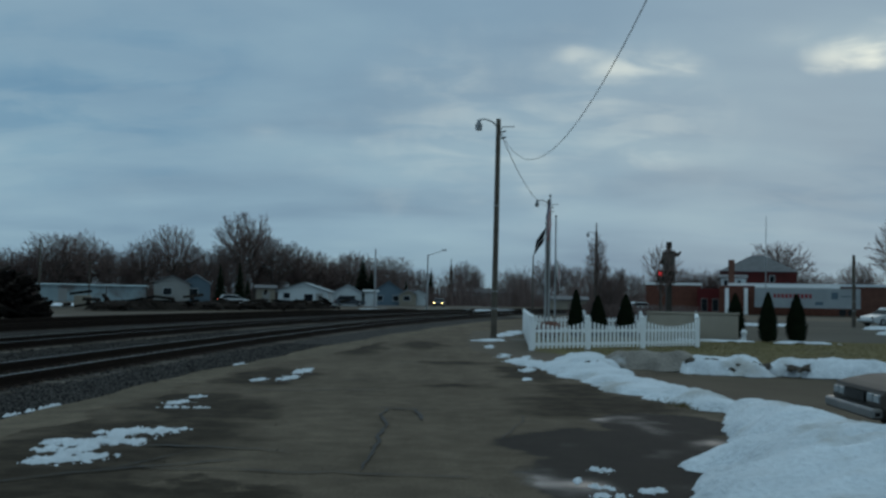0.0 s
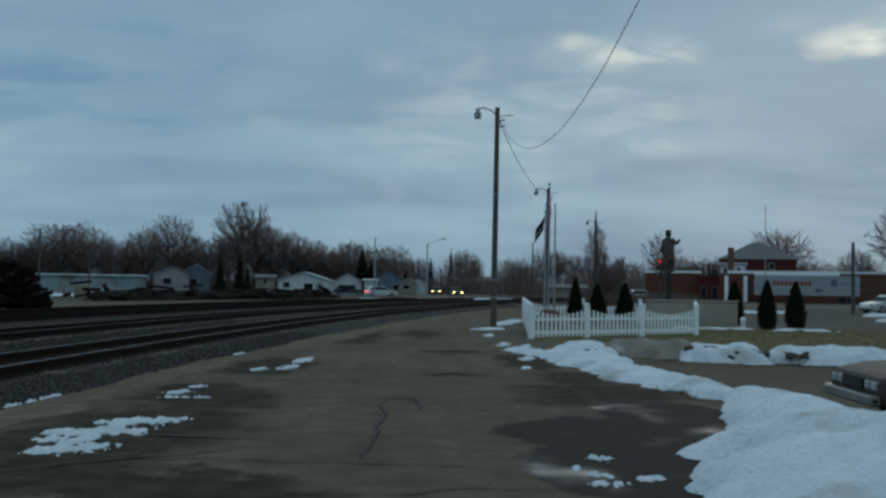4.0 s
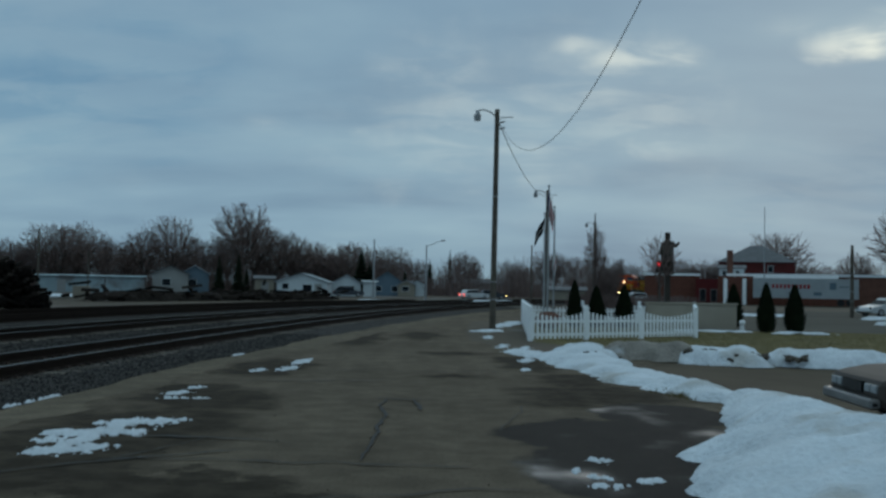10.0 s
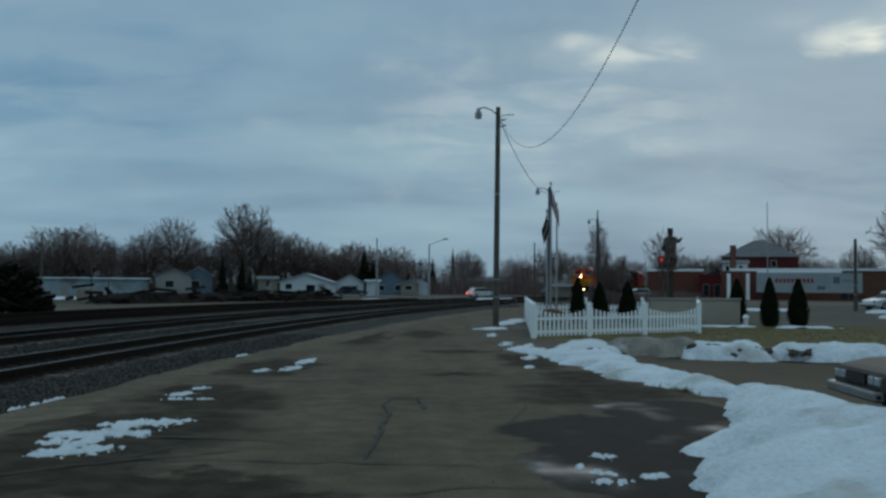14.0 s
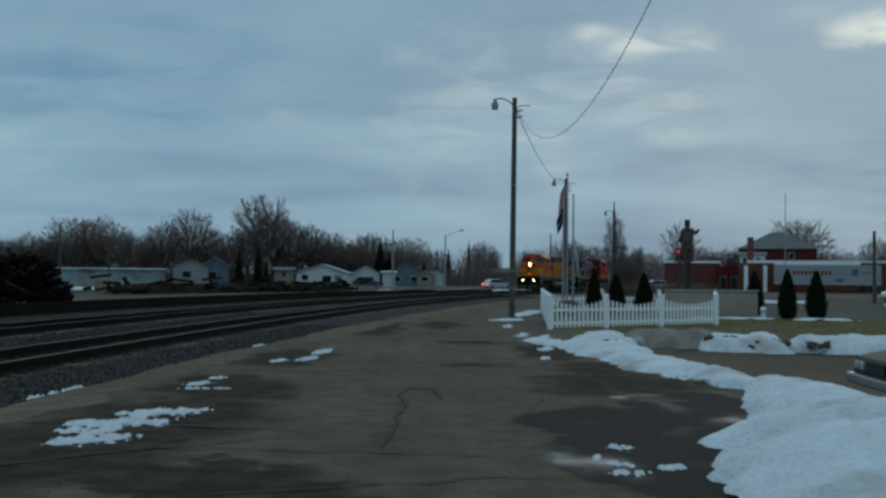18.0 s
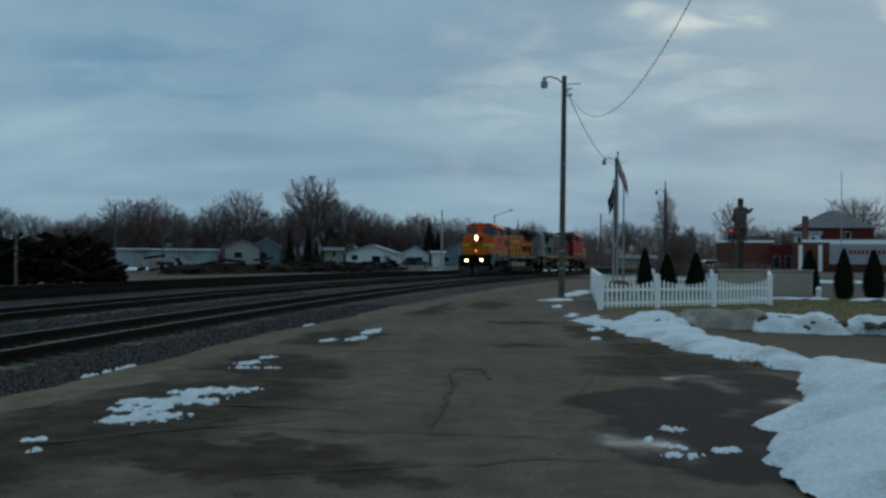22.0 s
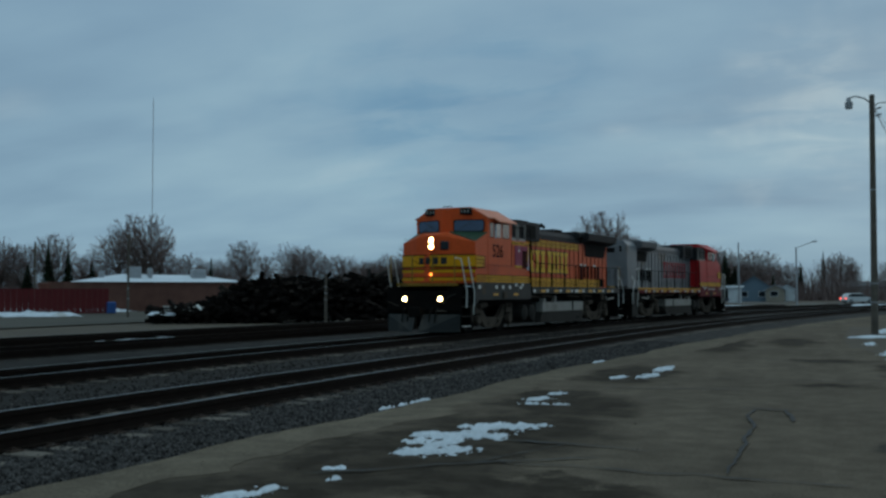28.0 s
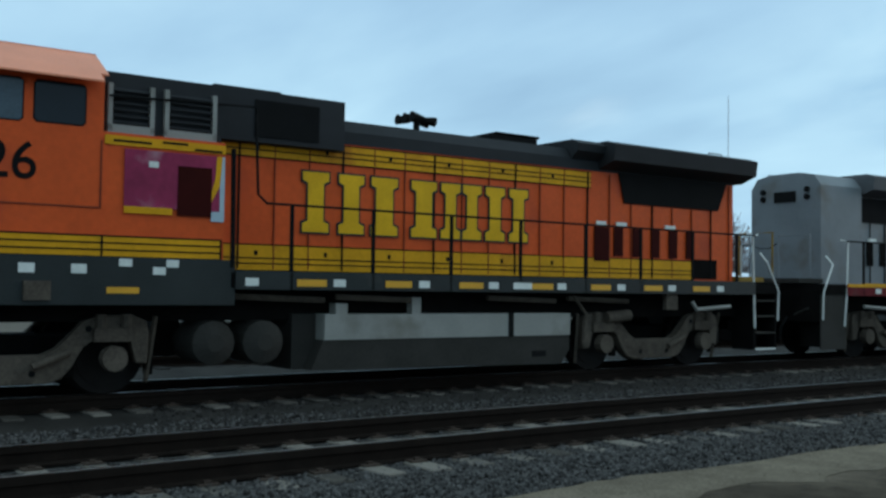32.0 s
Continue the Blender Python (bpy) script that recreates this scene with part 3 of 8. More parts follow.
def prism(bm, pts, axis, a, b):
    """The outline pts, drawn in the two other axes in order, drawn out from a to b along the axis."""
    def put(p, k):
        return {"x": (k, p[0], p[1]), "y": (p[0], k, p[1]), "z": (p[0], p[1], k)}[axis]
    u = [bm.verts.new(put(p, a)) for p in pts]
    w = [bm.verts.new(put(p, b)) for p in pts]
    n = len(pts)
    for k in range(n):
        bm.faces.new((u[k], u[(k + 1) % n], w[(k + 1) % n], w[k]))
    bm.faces.new(u[::-1])
    bm.faces.new(w)
    return bm


def mesh_of(name, bm, material, smooth=False, bevel=0.0):
    if bevel:
        bmesh.ops.bevel(bm, geom=list(bm.edges), offset=bevel, segments=1, affect="EDGES", clamp_overlap=True)
    bmesh.ops.recalc_face_normals(bm, faces=list(bm.faces))
    me = bpy.data.meshes.new(name)
    bm.to_mesh(me)
    bm.free()
    me.materials.append(M[material] if isinstance(material, str) else material)
    if smooth:
        me.polygons.foreach_set("use_smooth", [True] * len(me.polygons))
    return me


def part(name, bm, material, parent, label="", smooth=False, bevel=0.0):
    ob = new(name, mesh_of(name, bm, material, smooth, bevel))
    ob.parent = parent
    if label:
        tagged(ob, label)
    return ob


def thing(name, label, category, group="", kind="", at=None):
    ob = new(name)
    ob.empty_display_size = 0.2
    tagged(ob, label, category, group, kind)
    if at is not None:
        ob.matrix_basis = at
    return ob


def solid(name, bm, material, label, category, group="", kind="", at=None, smooth=False, bevel=0.0):
    ob = new(name, mesh_of(name, bm, material, smooth, bevel))
    tagged(ob, label, category, group, kind)
    if at is not None:
        ob.matrix_basis = at
    return ob


def pydata(name, verts, faces, material, smooth=False):
    me = bpy.data.meshes.new(name)
    me.from_pydata(verts, [], faces)
    me.materials.append(M[material])
    if smooth:
        me.polygons.foreach_set("use_smooth", [True] * len(me.polygons))
    return me


def polar(az, d, z=0.0):
    """A place by its bearing from the camera's stand (degrees to the east of the track line) and its distance."""
    return (d * math.sin(radians(az)), d * math.cos(radians(az)), z)


# ---- locomotives: x forward from the middle between the trucks, y to the left, z from the rail head ----
MID = 8.59          # from the headlight back to the middle
ZB = 0.17


def U(u):
    return MID - u


def ub(bm, u0, u1, y0, y1, z0, z1):
    """A box between two stations behind the headlight; heights from the ground."""
    return box(bm, U(u1), U(u0), y0, y1, z0 - ZB, z1 - ZB)


def panel(bm, u0, u1, z0, z1, y, t=0.012):
    for s in (-1, 1):
        a, b = sorted((s * y, s * (y + t)))
        ub(bm, u0, u1, a, b, z0, z1)
    return bm


def bits(name, boxes, material, parent, label=""):
    """Each box (u0, u1, y0, y1, z0, z1) becomes a part of its own."""
    for e in boxes:
        y0, y1 = sorted(e[2:4])
        part(name, ub(empty_bm(), e[0], e[1], y0, y1, e[4], e[5]), material, parent, label)


def text_mesh(body, size, material):
    cu = bpy.data.curves.new("digits", "FONT")
    cu.body, cu.size, cu.extrude, cu.align_x, cu.align_y = body, size, 0.004, "CENTER", "CENTER"
    cu.offset = 0.004
    ob = bpy.data.objects.new("digits", cu)
    scene.collection.objects.link(ob)
    me = bpy.data.meshes.new_from_object(ob.evaluated_get(bpy.context.evaluated_depsgraph_get()))
    bpy.data.objects.remove(ob)
    me.materials.clear()
    me.materials.append(M[material])
    return me


def build_truck(loco, u, name="truck"):
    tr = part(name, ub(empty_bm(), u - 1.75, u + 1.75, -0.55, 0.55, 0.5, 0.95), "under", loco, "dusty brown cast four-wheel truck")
    for s in (-1, 1):
        fb = empty_bm()
        # the side frame: two pedestals joined by a deep dropped beam
        half = [(1.86, 0.98), (1.82, 1.16), (1.62, 1.24), (1.2, 1.23), (0.98, 1.16), (0.82, 0.98), (0.66, 0.8), (0.48, 0.72)]
        low = [(0.52, 0.36), (0.72, 0.42), (0.86, 0.58), (0.98, 0.84), (1.12, 0.93), (1.3, 0.94), (1.62, 0.92), (1.68, 0.6), (1.84, 0.58)]
        pts = half + [(-a, b) for a, b in half[::-1]] + [(-a, b) for a, b in low[::-1]] + low
        ya, yb = sorted((s * 0.98, s * 1.14))
        prism(fb, [(U(u) + a, b - ZB) for a, b in pts], "y", ya, yb)
        frame_ob = part("side_frame", fb, "truck", tr, bevel=0.015)
        for w in (-1.37, 1.37):
            jb = empty_bm()
            tube(jb, (U(u) + w, s * 1.1, 0.5), (U(u) + w, s * 1.27, 0.5), 0.17, 12)
            part("journal_box", jb, "truck", tr, smooth=False)
            kb = empty_bm()
            box(kb, U(u) + w - 0.26, U(u) + w + 0.26, min(s * 1.08, s * 1.2), max(s * 1.08, s * 1.2), 0.72, 0.9)
            for o in (-0.17, 0.17):
                tube(kb, (U(u) + w + o, s * 1.16, 0.9), (U(u) + w + o, s * 1.16, 1.08), 0.075, 8)
            part("spring", kb, "truck", tr)
        part("brake_cylinder", tube(empty_bm(), (U(u) + 0.75, s * 1.2, 1.02), (U(u) + 1.35, s * 1.2, 0.98), 0.11, 10), "truck", tr)
        part("damper", tube(empty_bm(), (U(u) - 0.8, s * 1.2, 0.6), (U(u) - 0.35, s * 1.2, 0.42), 0.05, 8), "truck", tr)
        for o in (-1, 1):
            part("sand_pipe", beam(empty_bm(), (U(u) + o * 1.95, s * 1.1, 1.05), (U(u) + o * 1.88, s * 0.95, 0.15), 0.05), "truck", tr)
        for o in (-1.93, -0.88, 0.88, 1.93):
            part("brake_hanger", beam(empty_bm(), (U(u) + o, s * 0.9, 0.85), (U(u) + o, s * 0.9, 0.25), 0.1), "under", tr)
        for o, zz in ((-0.36, 0.5), (0.36, 0.5), (-1.5, 1.1), (1.5, 1.1), (1.05, 1.06), (-1.05, 1.06)):
            part("frame_hole", tube(empty_bm(), (U(u) + o, s * 1.139, zz - ZB), (U(u) + o, s * 1.147, zz - ZB), 0.045, 8), "black", frame_ob)
    for w in (-1.37, 1.37):
        wb = empty_bm()
        tube(wb, (U(u) + w, -0.85, 0.508), (U(u) + w, 0.85, 0.508), 0.09, 10)
        for s in (-1, 1):
            tube(wb, (U(u) + w, s * 0.68, 0.508), (U(u) + w, s * 0.815, 0.508), 0.508, 28)
            tube(wb, (U(u) + w, s * 0.65, 0.508), (U(u) + w, s * 0.68, 0.508), 0.535, 28)
            tube(wb, (U(u) + w, s * 0.815, 0.508), (U(u) + w, s * 0.83, 0.508), 0.4, 24)
        part("wheelset", wb, "wheel", tr)
    return tr


def build_loco(label, scheme):
    S = scheme
    loco = thing("locomotive", label, "locomotive", group="locomotives of the train")
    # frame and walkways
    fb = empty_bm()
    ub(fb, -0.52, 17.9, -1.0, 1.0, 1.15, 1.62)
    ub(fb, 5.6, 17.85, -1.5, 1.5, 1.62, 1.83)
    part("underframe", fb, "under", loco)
    for s in (-1, 1):
        part("walkway_edge", ub(empty_bm(), 5.66, 17.0, *sorted((s * 1.44, s * 1.535)), 1.6, 1.86), S["sill"], loco, "dark walkway edge with reflective markers" if S["door"] else "maroon walkway edge")
        if not S["door"]:
            part("sill_stripe", ub(empty_bm(), 5.66, 17.0, *sorted((s * 1.535, s * 1.54)), 1.79, 1.86), "yellow", loco, "thin yellow stripe")
        a, b = sorted((s * 1.38, s * 1.5))
        sb = prism(empty_bm(), [(U(0.6), 2.0 - ZB), (U(0.6), 1.2 - ZB), (U(0.82), 1.38 - ZB), (U(5.66), 1.38 - ZB), (U(5.66), 2.0 - ZB)], "y", a, b)
        part("cab_sill", sb, S["sill"], loco)
    # nose: blunt front, chamfered corners, top edges that dip to the corners
    w0, w1, uf, um, uc, us = 0.72, 1.45, 0.12, 0.3, 0.64, 1.68
    plan = ((uc, w1), (um, w0), (uf, 0.0), (um, -w0), (uc, -w1))

    def wrap(z0, z1, off, first=0, last=4):
        """A band round the front of the nose."""
        out = [(U(u - off), y * (1 + off * 0.3)) for u, y in plan[first:last + 1]]
        back = [(U(u + 0.02), y * 0.99) for u, y in plan[first:last + 1]]
        return prism(empty_bm(), out + back[::-1], "z", z0 - ZB, z1 - ZB)
    nb = empty_bm()
    low = [nb.verts.new((U(u - 0.02), y, 1.98 - ZB)) for u, y in plan + ((us, -w1), (us, w1))]
    top = [nb.verts.new((U(u), y, z - ZB)) for (u, y), z in zip(plan + ((us, -w1), (us, w1)), (3.42, 3.57, 3.66, 3.57, 3.42, 3.8, 3.8))]
    crest = [nb.verts.new(p) for p in ((U(0.3), 0.5, 3.74 - ZB), (U(0.3), -0.5, 3.74 - ZB), (U(1.12), -0.2, 3.82 - ZB), (U(1.12), 0.2, 3.82 - ZB))]
    for k in range(7):
        nb.faces.new((low[k], low[(k + 1) % 7], top[(k + 1) % 7], top[k]))
    nb.faces.new(low[::-1])
    nb.faces.new((top[1], top[2], crest[0]))
    nb.faces.new((top[2], top[3], crest[1]))
    nb.faces.new((top[2], crest[1], crest[0]))
    nb.faces.new(crest)
    for a, b, c, d, e in ((0, 1, 0, 3, 6), (4, 3, 1, 2, 5)):
        nb.faces.new((top[a], top[b], crest[c]))
        nb.faces.new((top[a], crest[c], crest[d]))
        nb.faces.new((top[a], crest[d], top[e]))
    nb.faces.new((crest[2], crest[3], top[6], top[5]))
    nose = part("nose", nb, S["nose"], loco)
    for s in (-1, 1):
        gb = empty_bm()
        tri = [Vector((U(uc + 0.06), s * 1.43, 3.445 - ZB)), Vector((U(0.75), s * 0.42, 3.79 - ZB)), Vector((U(1.1), s * 0.2, 3.836 - ZB)), Vector((U(us), s * 1.44, 3.815 - ZB))]
        lift = Vector((0, 0, 0.012))
        va, vb = [gb.verts.new(p + lift) for p in tri], [gb.verts.new(p - lift * 3) for p in tri]
        gb.faces.new(va)
        gb.faces.new(vb[::-1])
        for k in range(4):
            gb.faces.new((va[k], va[(k + 1) % 4], vb[(k + 1) % 4], vb[k]))
        part("antiglare_panel", gb, "green" if S["nose"] == "orange" else "black", nose, "dark green panel below the windscreen")
    # cab with a shallow vee front
    cb = empty_bm()

    def cab_ring(z, w, f=1.2, rear=3.82):
        return [cb.verts.new(p) for p in ((U(f + 0.48 * (w - 0.15) / 1.31), w, z - ZB), (U(f), 0.15, z - ZB), (U(f), -0.15, z - ZB), (U(f + 0.48 * (w - 0.15) / 1.31), -w, z - ZB), (U(rear), -w, z - ZB), (U(rear), w, z - ZB))]
    rings = [cab_ring(1.98, 1.46), cab_ring(4.34, 1.46), cab_ring(4.69, 0.88)]
    for q, r in zip(rings, rings[1:]):
        for k in range(6):
            cb.faces.new((q[k], q[(k + 1) % 6], r[(k + 1) % 6], r[k]))
    cb.faces.new(rings[0][::-1])
    cb.faces.new(rings[-1])
    cab = part("cab", cb, S["cab"], loco)
    # roof sheets with a visor edge
    for s in (-1, 1):
        rb = empty_bm()
        prism(rb, [(s * 0.86, 4.70 - ZB), (s * 1.5, 4.33 - ZB), (s * 1.5, 4.355 - ZB), (s * 0.86, 4.73 - ZB)], "x", U(3.86), U(1.6))
        part("roof_sheet", rb, S["roof"], cab, "faded sloping cab roof sheet")
        rb = empty_bm()
        prism(rb, [(s * 1.46, 4.355 - ZB), (s * 1.74, 4.2 - ZB), (s * 1.74, 4.225 - ZB), (s * 1.46, 4.4 - ZB)], "x", U(3.74), U(2.1))
        part("visor", rb, S["roof"], cab, "faded side visor over the cab windows")
    rb = empty_bm()
    ub(rb, 1.4, 3.86, -0.88, 0.88, 4.695, 4.73)
    part("roof_sheet", rb, S["roof"], cab, "faded cab roof")
    # windscreens, side windows
    dirv = Vector((-0.48, 1.31, 0)).normalized()
    for s in (-1, 1):
        along = Vector((dirv.x, s * dirv.y, 0))
        out = Vector((dirv.y, -s * dirv.x, 0))
        org = Vector((U(1.2), s * 0.15, 0))
        for nm, m, inset, o0, o1 in (("window_gasket", "black", 0.0, 0.004, 0.02), ("windscreen", "glass_screen", 0.04, 0.018, 0.028)):
            vb = empty_bm()
            outline = [(0.14, 3.87), (0.18, 3.83), (1.2, 3.83), (1.27, 3.89), (1.28, 4.21), (1.22, 4.28), (0.2, 4.28), (0.14, 4.23)]
            q = []
            for off in (o0, o1):
                row = []
                for a, z in outline:
                    a2, z2 = a + (inset if a < 0.71 else -inset), z + (inset if z < 4.05 else -inset)
                    row.append(vb.verts.new(org + along * a2 + out * off + Vector((0, 0, z2 - ZB))))
                q.append(row)
            vb.faces.new(q[0][::-1])
            vb.faces.new(q[1])
            for k in range(8):
                vb.faces.new((q[0][k], q[0][(k + 1) % 8], q[1][(k + 1) % 8], q[1][k]))
            part(nm, vb, m, cab)
        wb2 = empty_bm()
        p0 = org + along * 0.25 + out * 0.04 + Vector((0, 0, 3.88 - ZB))
        beam(wb2, p0, p0 + along * 0.55 + Vector((0, 0, 0.3)), 0.012)
        part("wiper", wb2, "black", cab)
        for u0, u1, z0, z1, m in ((1.86, 2.16, 3.66, 4.17, "glass"), (2.27, 2.82, 3.66, 4.17, "glass_pale"), (2.97, 3.58, 3.67, 4.17, "glass")):
            gb = empty_bm()
            c = 0.035
            prism(gb, [(U(u0 + c), z0 - ZB), (U(u1 - c), z0 - ZB), (U(u1), z0 + c - ZB), (U(u1), z1 - c - ZB), (U(u1 - c), z1 - ZB), (U(u0 + c), z1 - ZB), (U(u0), z1 - c - ZB), (U(u0), z0 + c - ZB)], "y", *sorted((s * 1.44, s * 1.466)))
            win = part("side_window", gb, m, cab)
            gb = empty_bm()
            c, g = 0.045, 0.02
            prism(gb, [(U(u0 - g + c), z0 - g - ZB), (U(u1 + g - c), z0 - g - ZB), (U(u1 + g), z0 - g + c - ZB), (U(u1 + g), z1 + g - c - ZB), (U(u1 + g - c), z1 + g - ZB), (U(u0 - g + c), z1 + g - ZB), (U(u0 - g), z1 + g - c - ZB), (U(u0 - g), z0 - g + c - ZB)], "y", *sorted((s * 1.44, s * 1.463)))
            part("window_gasket", gb, "black", win)
        pb = ub(empty_bm(), 2.24, 2.36, *sorted((s * 1.475, s * 1.49)), 3.64, 4.15)
        part("window_deflector", pb, "pale_blue", cab)
        bits("cab_seam", [(1.62, 3.78, s * 1.46, s * 1.472, 2.62, 2.64), (3.79, 3.81, s * 1.46, s * 1.472, 2.62, 3.5)], S["seam"], cab)
    # number boards, horn bracket and headlights
    for s in (-1, 1):
        bb = empty_bm()
        prism(bb, [(s * 0.4, 4.46 - ZB), (s * 0.94, 4.46 - ZB), (s * 0.9, 4.69 - ZB), (s * 0.4, 4.7 - ZB)], "x", U(1.7), U(1.33))
        nbd = part("number_board", bb, "black", loco, "black number board with pale digits")
        bits("digit_bar", [(1.315, 1.33, s * (0.54 + 0.13 * i), s * (0.6 + 0.13 * i), 4.53, 4.63) for i in range(3)], "tank", nbd)
    hb = empty_bm()
    ub(hb, 0.07, 0.26, -0.13, 0.13, 3.12, 3.62)
    part("headlight_housing", hb, S["nose"], loco, bevel=0.03)
    for z in (3.26, 3.49):
        lb = empty_bm()
        tube(lb, (U(0.075), 0, z - ZB), (U(0.045), 0, z - ZB), 0.08, 16)
        part("headlight", lb, S["lamp"], loco, "round glowing headlight" if S["lamp"] == "headlight" else "round unlit headlight")
    for s in (-1, 1):
        lb = empty_bm()
        tube(lb, (U(-0.45), s * 0.7, 1.42 - ZB), (U(-0.6), s * 0.7, 1.42 - ZB), 0.12, 14)
        can = part("ditch_light", lb, "black", loco)
        lb = empty_bm()
        tube(lb, (U(-0.6), s * 0.7, 1.42 - ZB), (U(-0.62), s * 0.7, 1.42 - ZB), 0.08, 14)
        part("lens", lb, S["lamp"], can, "glowing ditch light lens" if S["lamp"] == "headlight" else "")
    db = empty_bm()
    prism(db, [(U(0.14), 0.3), (U(0.225), 0.6), (U(0.3), 0.6), (U(0.25), 0.3)], "z", 3.14 - ZB, 3.46 - ZB)
    part("nose_window", db, "glass", nose, bevel=0.03)
    ab = empty_bm()
    tube(ab, (U(0.12), -0.02, 2.28 - ZB), (U(0.06), -0.02, 2.28 - ZB), 0.045, 10)
    part("marker_light", ab, "amber" if S["lamp"] == "headlight" else "red", nose)
    db = empty_bm()
    prism(db, [(U(0.085), -0.08), (U(0.255), -0.68), (U(0.32), -0.68), (U(0.15), -0.08)], "z", 2.0 - ZB, 3.05 - ZB)
    part("nose_door", db, S["nose"], nose, bevel=0.02)
    # nose emblem as plain bands in the paint colours, edged in black
    part("nose_band", wrap(2.56, 2.95, 0.045, 1, 3), S["band"], nose, "painted nose band")
    for z in (2.525, 2.95):
        part("band_edge", wrap(z, z + 0.035, 0.05), "letter", nose)
    for i in range(4):
        ya = -0.56 + i * 0.3
        bar = prism(empty_bm(), [(U(uf + (um - uf) * abs(y) / w0 - o), y) for y, o in ((ya, 0.062), (ya + 0.2, 0.062), (ya + 0.2, 0.0), (ya, 0.0))], "z", 2.64 - ZB, 2.88 - ZB)
        part("emblem_bar", bar, S["band_dark"], nose)
    for z in (2.06, 2.34):
        part("nose_stripe", wrap(z, z + 0.11, 0.045), S["band"], nose)
        part("band_edge", wrap(z + 0.11, z + 0.135, 0.05), "letter", nose)
    for s in (-1, 1):
        # the wing of the emblem wraps round on to the nose side
        a, b = sorted((s * 1.455, s * 1.485))
        eb = empty_bm()
        prism(eb, [(U(0.64), 2.54 - ZB), (U(0.64), 2.96 - ZB), (U(1.3), 2.92 - ZB), (U(1.36), 2.87 - ZB), (U(1.36), 2.6 - ZB), (U(1.3), 2.55 - ZB)], "y", a, b)
        wing = part("nose_wing", eb, S["band"], nose, "painted wing of the nose emblem")
        bits("wing_line", [(0.66, 1.34, s * 1.47, s * 1.488, z - 0.012, z + 0.012) for z in (2.53, 2.68, 2.8, 2.935)] + [(1.345, 1.375, s * 1.45, s * 1.488, 2.58, 2.89)], "letter", wing)
        part("nose_wing", wrap(2.56, 2.95, 0.042, 0, 1) if s > 0 else wrap(2.56, 2.95, 0.042, 3, 4), S["band"], nose)
        # lower stripe along the cab
        eb = empty_bm()
        a, b = sorted((s * 1.482, s * 1.5))
        ub(eb, 0.7, 5.45, *sorted((s * 1.44, s * 1.472)), 2.0, 2.27)
        st = part("cab_stripe", eb, S["stripe"], loco, "painted stripe along the cab side")
        bits("stripe_line", [(0.7, 5.45, s * 1.472, s * 1.478, z - 0.01, z + 0.01) for z in (2.0, 2.09, 2.18, 2.27)] + [(u - 0.012, u + 0.012, s * 1.472, s * 1.481, 1.99, 2.28) for u in (1.7, 3.83, 5.45)], "letter", st)
    # sill markers and jacking pads
    for s in (-1, 1):
        bits("reflective_marker", [(u, u + 0.19, s * 1.5, s * 1.508, 1.78, 1.9) for u in (0.78, 2.22, 2.82, 3.45)] + [(u, u + 0.17, s * 1.5, s * 1.508, z, z + 0.1) for u, z in ((4.05, 1.88), (4.5, 1.78), (4.68, 1.88))]
             + [(u, u + 0.2, s * 1.535, s * 1.543, 1.65, 1.76) for u in (5.8, 7.2, 8.72, 10.1, 10.62, 10.82, 11.6, 13.05, 14.4, 15.8)], "stencil_white", loco)
        bits("reflective_marker", [(u, u + 0.42, s * 1.5, s * 1.508, 1.53, 1.61) for u in (2.05, 3.9)] + [(u, u + 0.48, s * 1.535, s * 1.543, 1.65, 1.75) for u in (6.6, 8.1, 9.5, 11.02, 12.4, 13.75, 15.1)], "reflector", loco)
        bits("jacking_pad", [(2.88, 3.2, s * 1.5, s * 1.55, 1.44, 1.68), (14.4, 14.7, s * 1.4, s * 1.5, 1.3, 1.6)], "truck", loco)
        bits("grimy_patch", [(1.05, 1.4, s * 1.5, s * 1.506, 1.58, 1.84)], "truck", loco)
    # equipment section behind the cab
    eb = empty_bm()
    ub(eb, 3.82, 5.5, -1.45, 1.45, 1.98, 3.62)
    part("equipment_cabinet", eb, S["cab"], loco)
    eb = empty_bm()
    ub(eb, 3.84, 5.5, -1.3, 1.3, 3.62, 4.44)
    part("blower_housing", eb, "roof_dark", loco)
    bits("intake_housing", [(5.5, 7.6, -1.08, 1.08, 3.74, 4.49)], "roof_dark", loco)
    bits("housing_lid", [(5.5, 6.55, -1.0, 1.0, 4.49, 4.53)], "roof_dark", loco)
    for s in (-1, 1):
        for u0, u1 in ((3.9, 4.52), (4.66, 5.4)):
            lb = empty_bm()
            a, b = sorted((s * 1.3, s * 1.37))
            for e in ((u0, u0 + 0.06, 3.66, 4.28), (u1 - 0.06, u1, 3.66, 4.28), (u0, u1, 3.62, 3.74)):
                ub(lb, e[0], e[1], a, b, e[2], e[3])
            lv = part("louver_frame", lb, "tank", loco, "pale louver frame")
            for i in range(6):
                kb = empty_bm()
                prism(kb, [(s * 1.3, 3.78 + i * 0.085 - ZB), (s * 1.36, 3.76 + i * 0.085 - ZB), (s * 1.36, 3.775 + i * 0.085 - ZB), (s * 1.3, 3.81 + i * 0.085 - ZB)], "x", U(u1 - 0.06), U(u0 + 0.06))
                part("slat", kb, "roof_dark", lv)
        kb = empty_bm()
        a, b = sorted((s * 1.08, s * 1.1))
        ub(kb, 6.1, 7.15, a, b, 3.82, 4.36)
        part("intake_screen", kb, "black", loco)
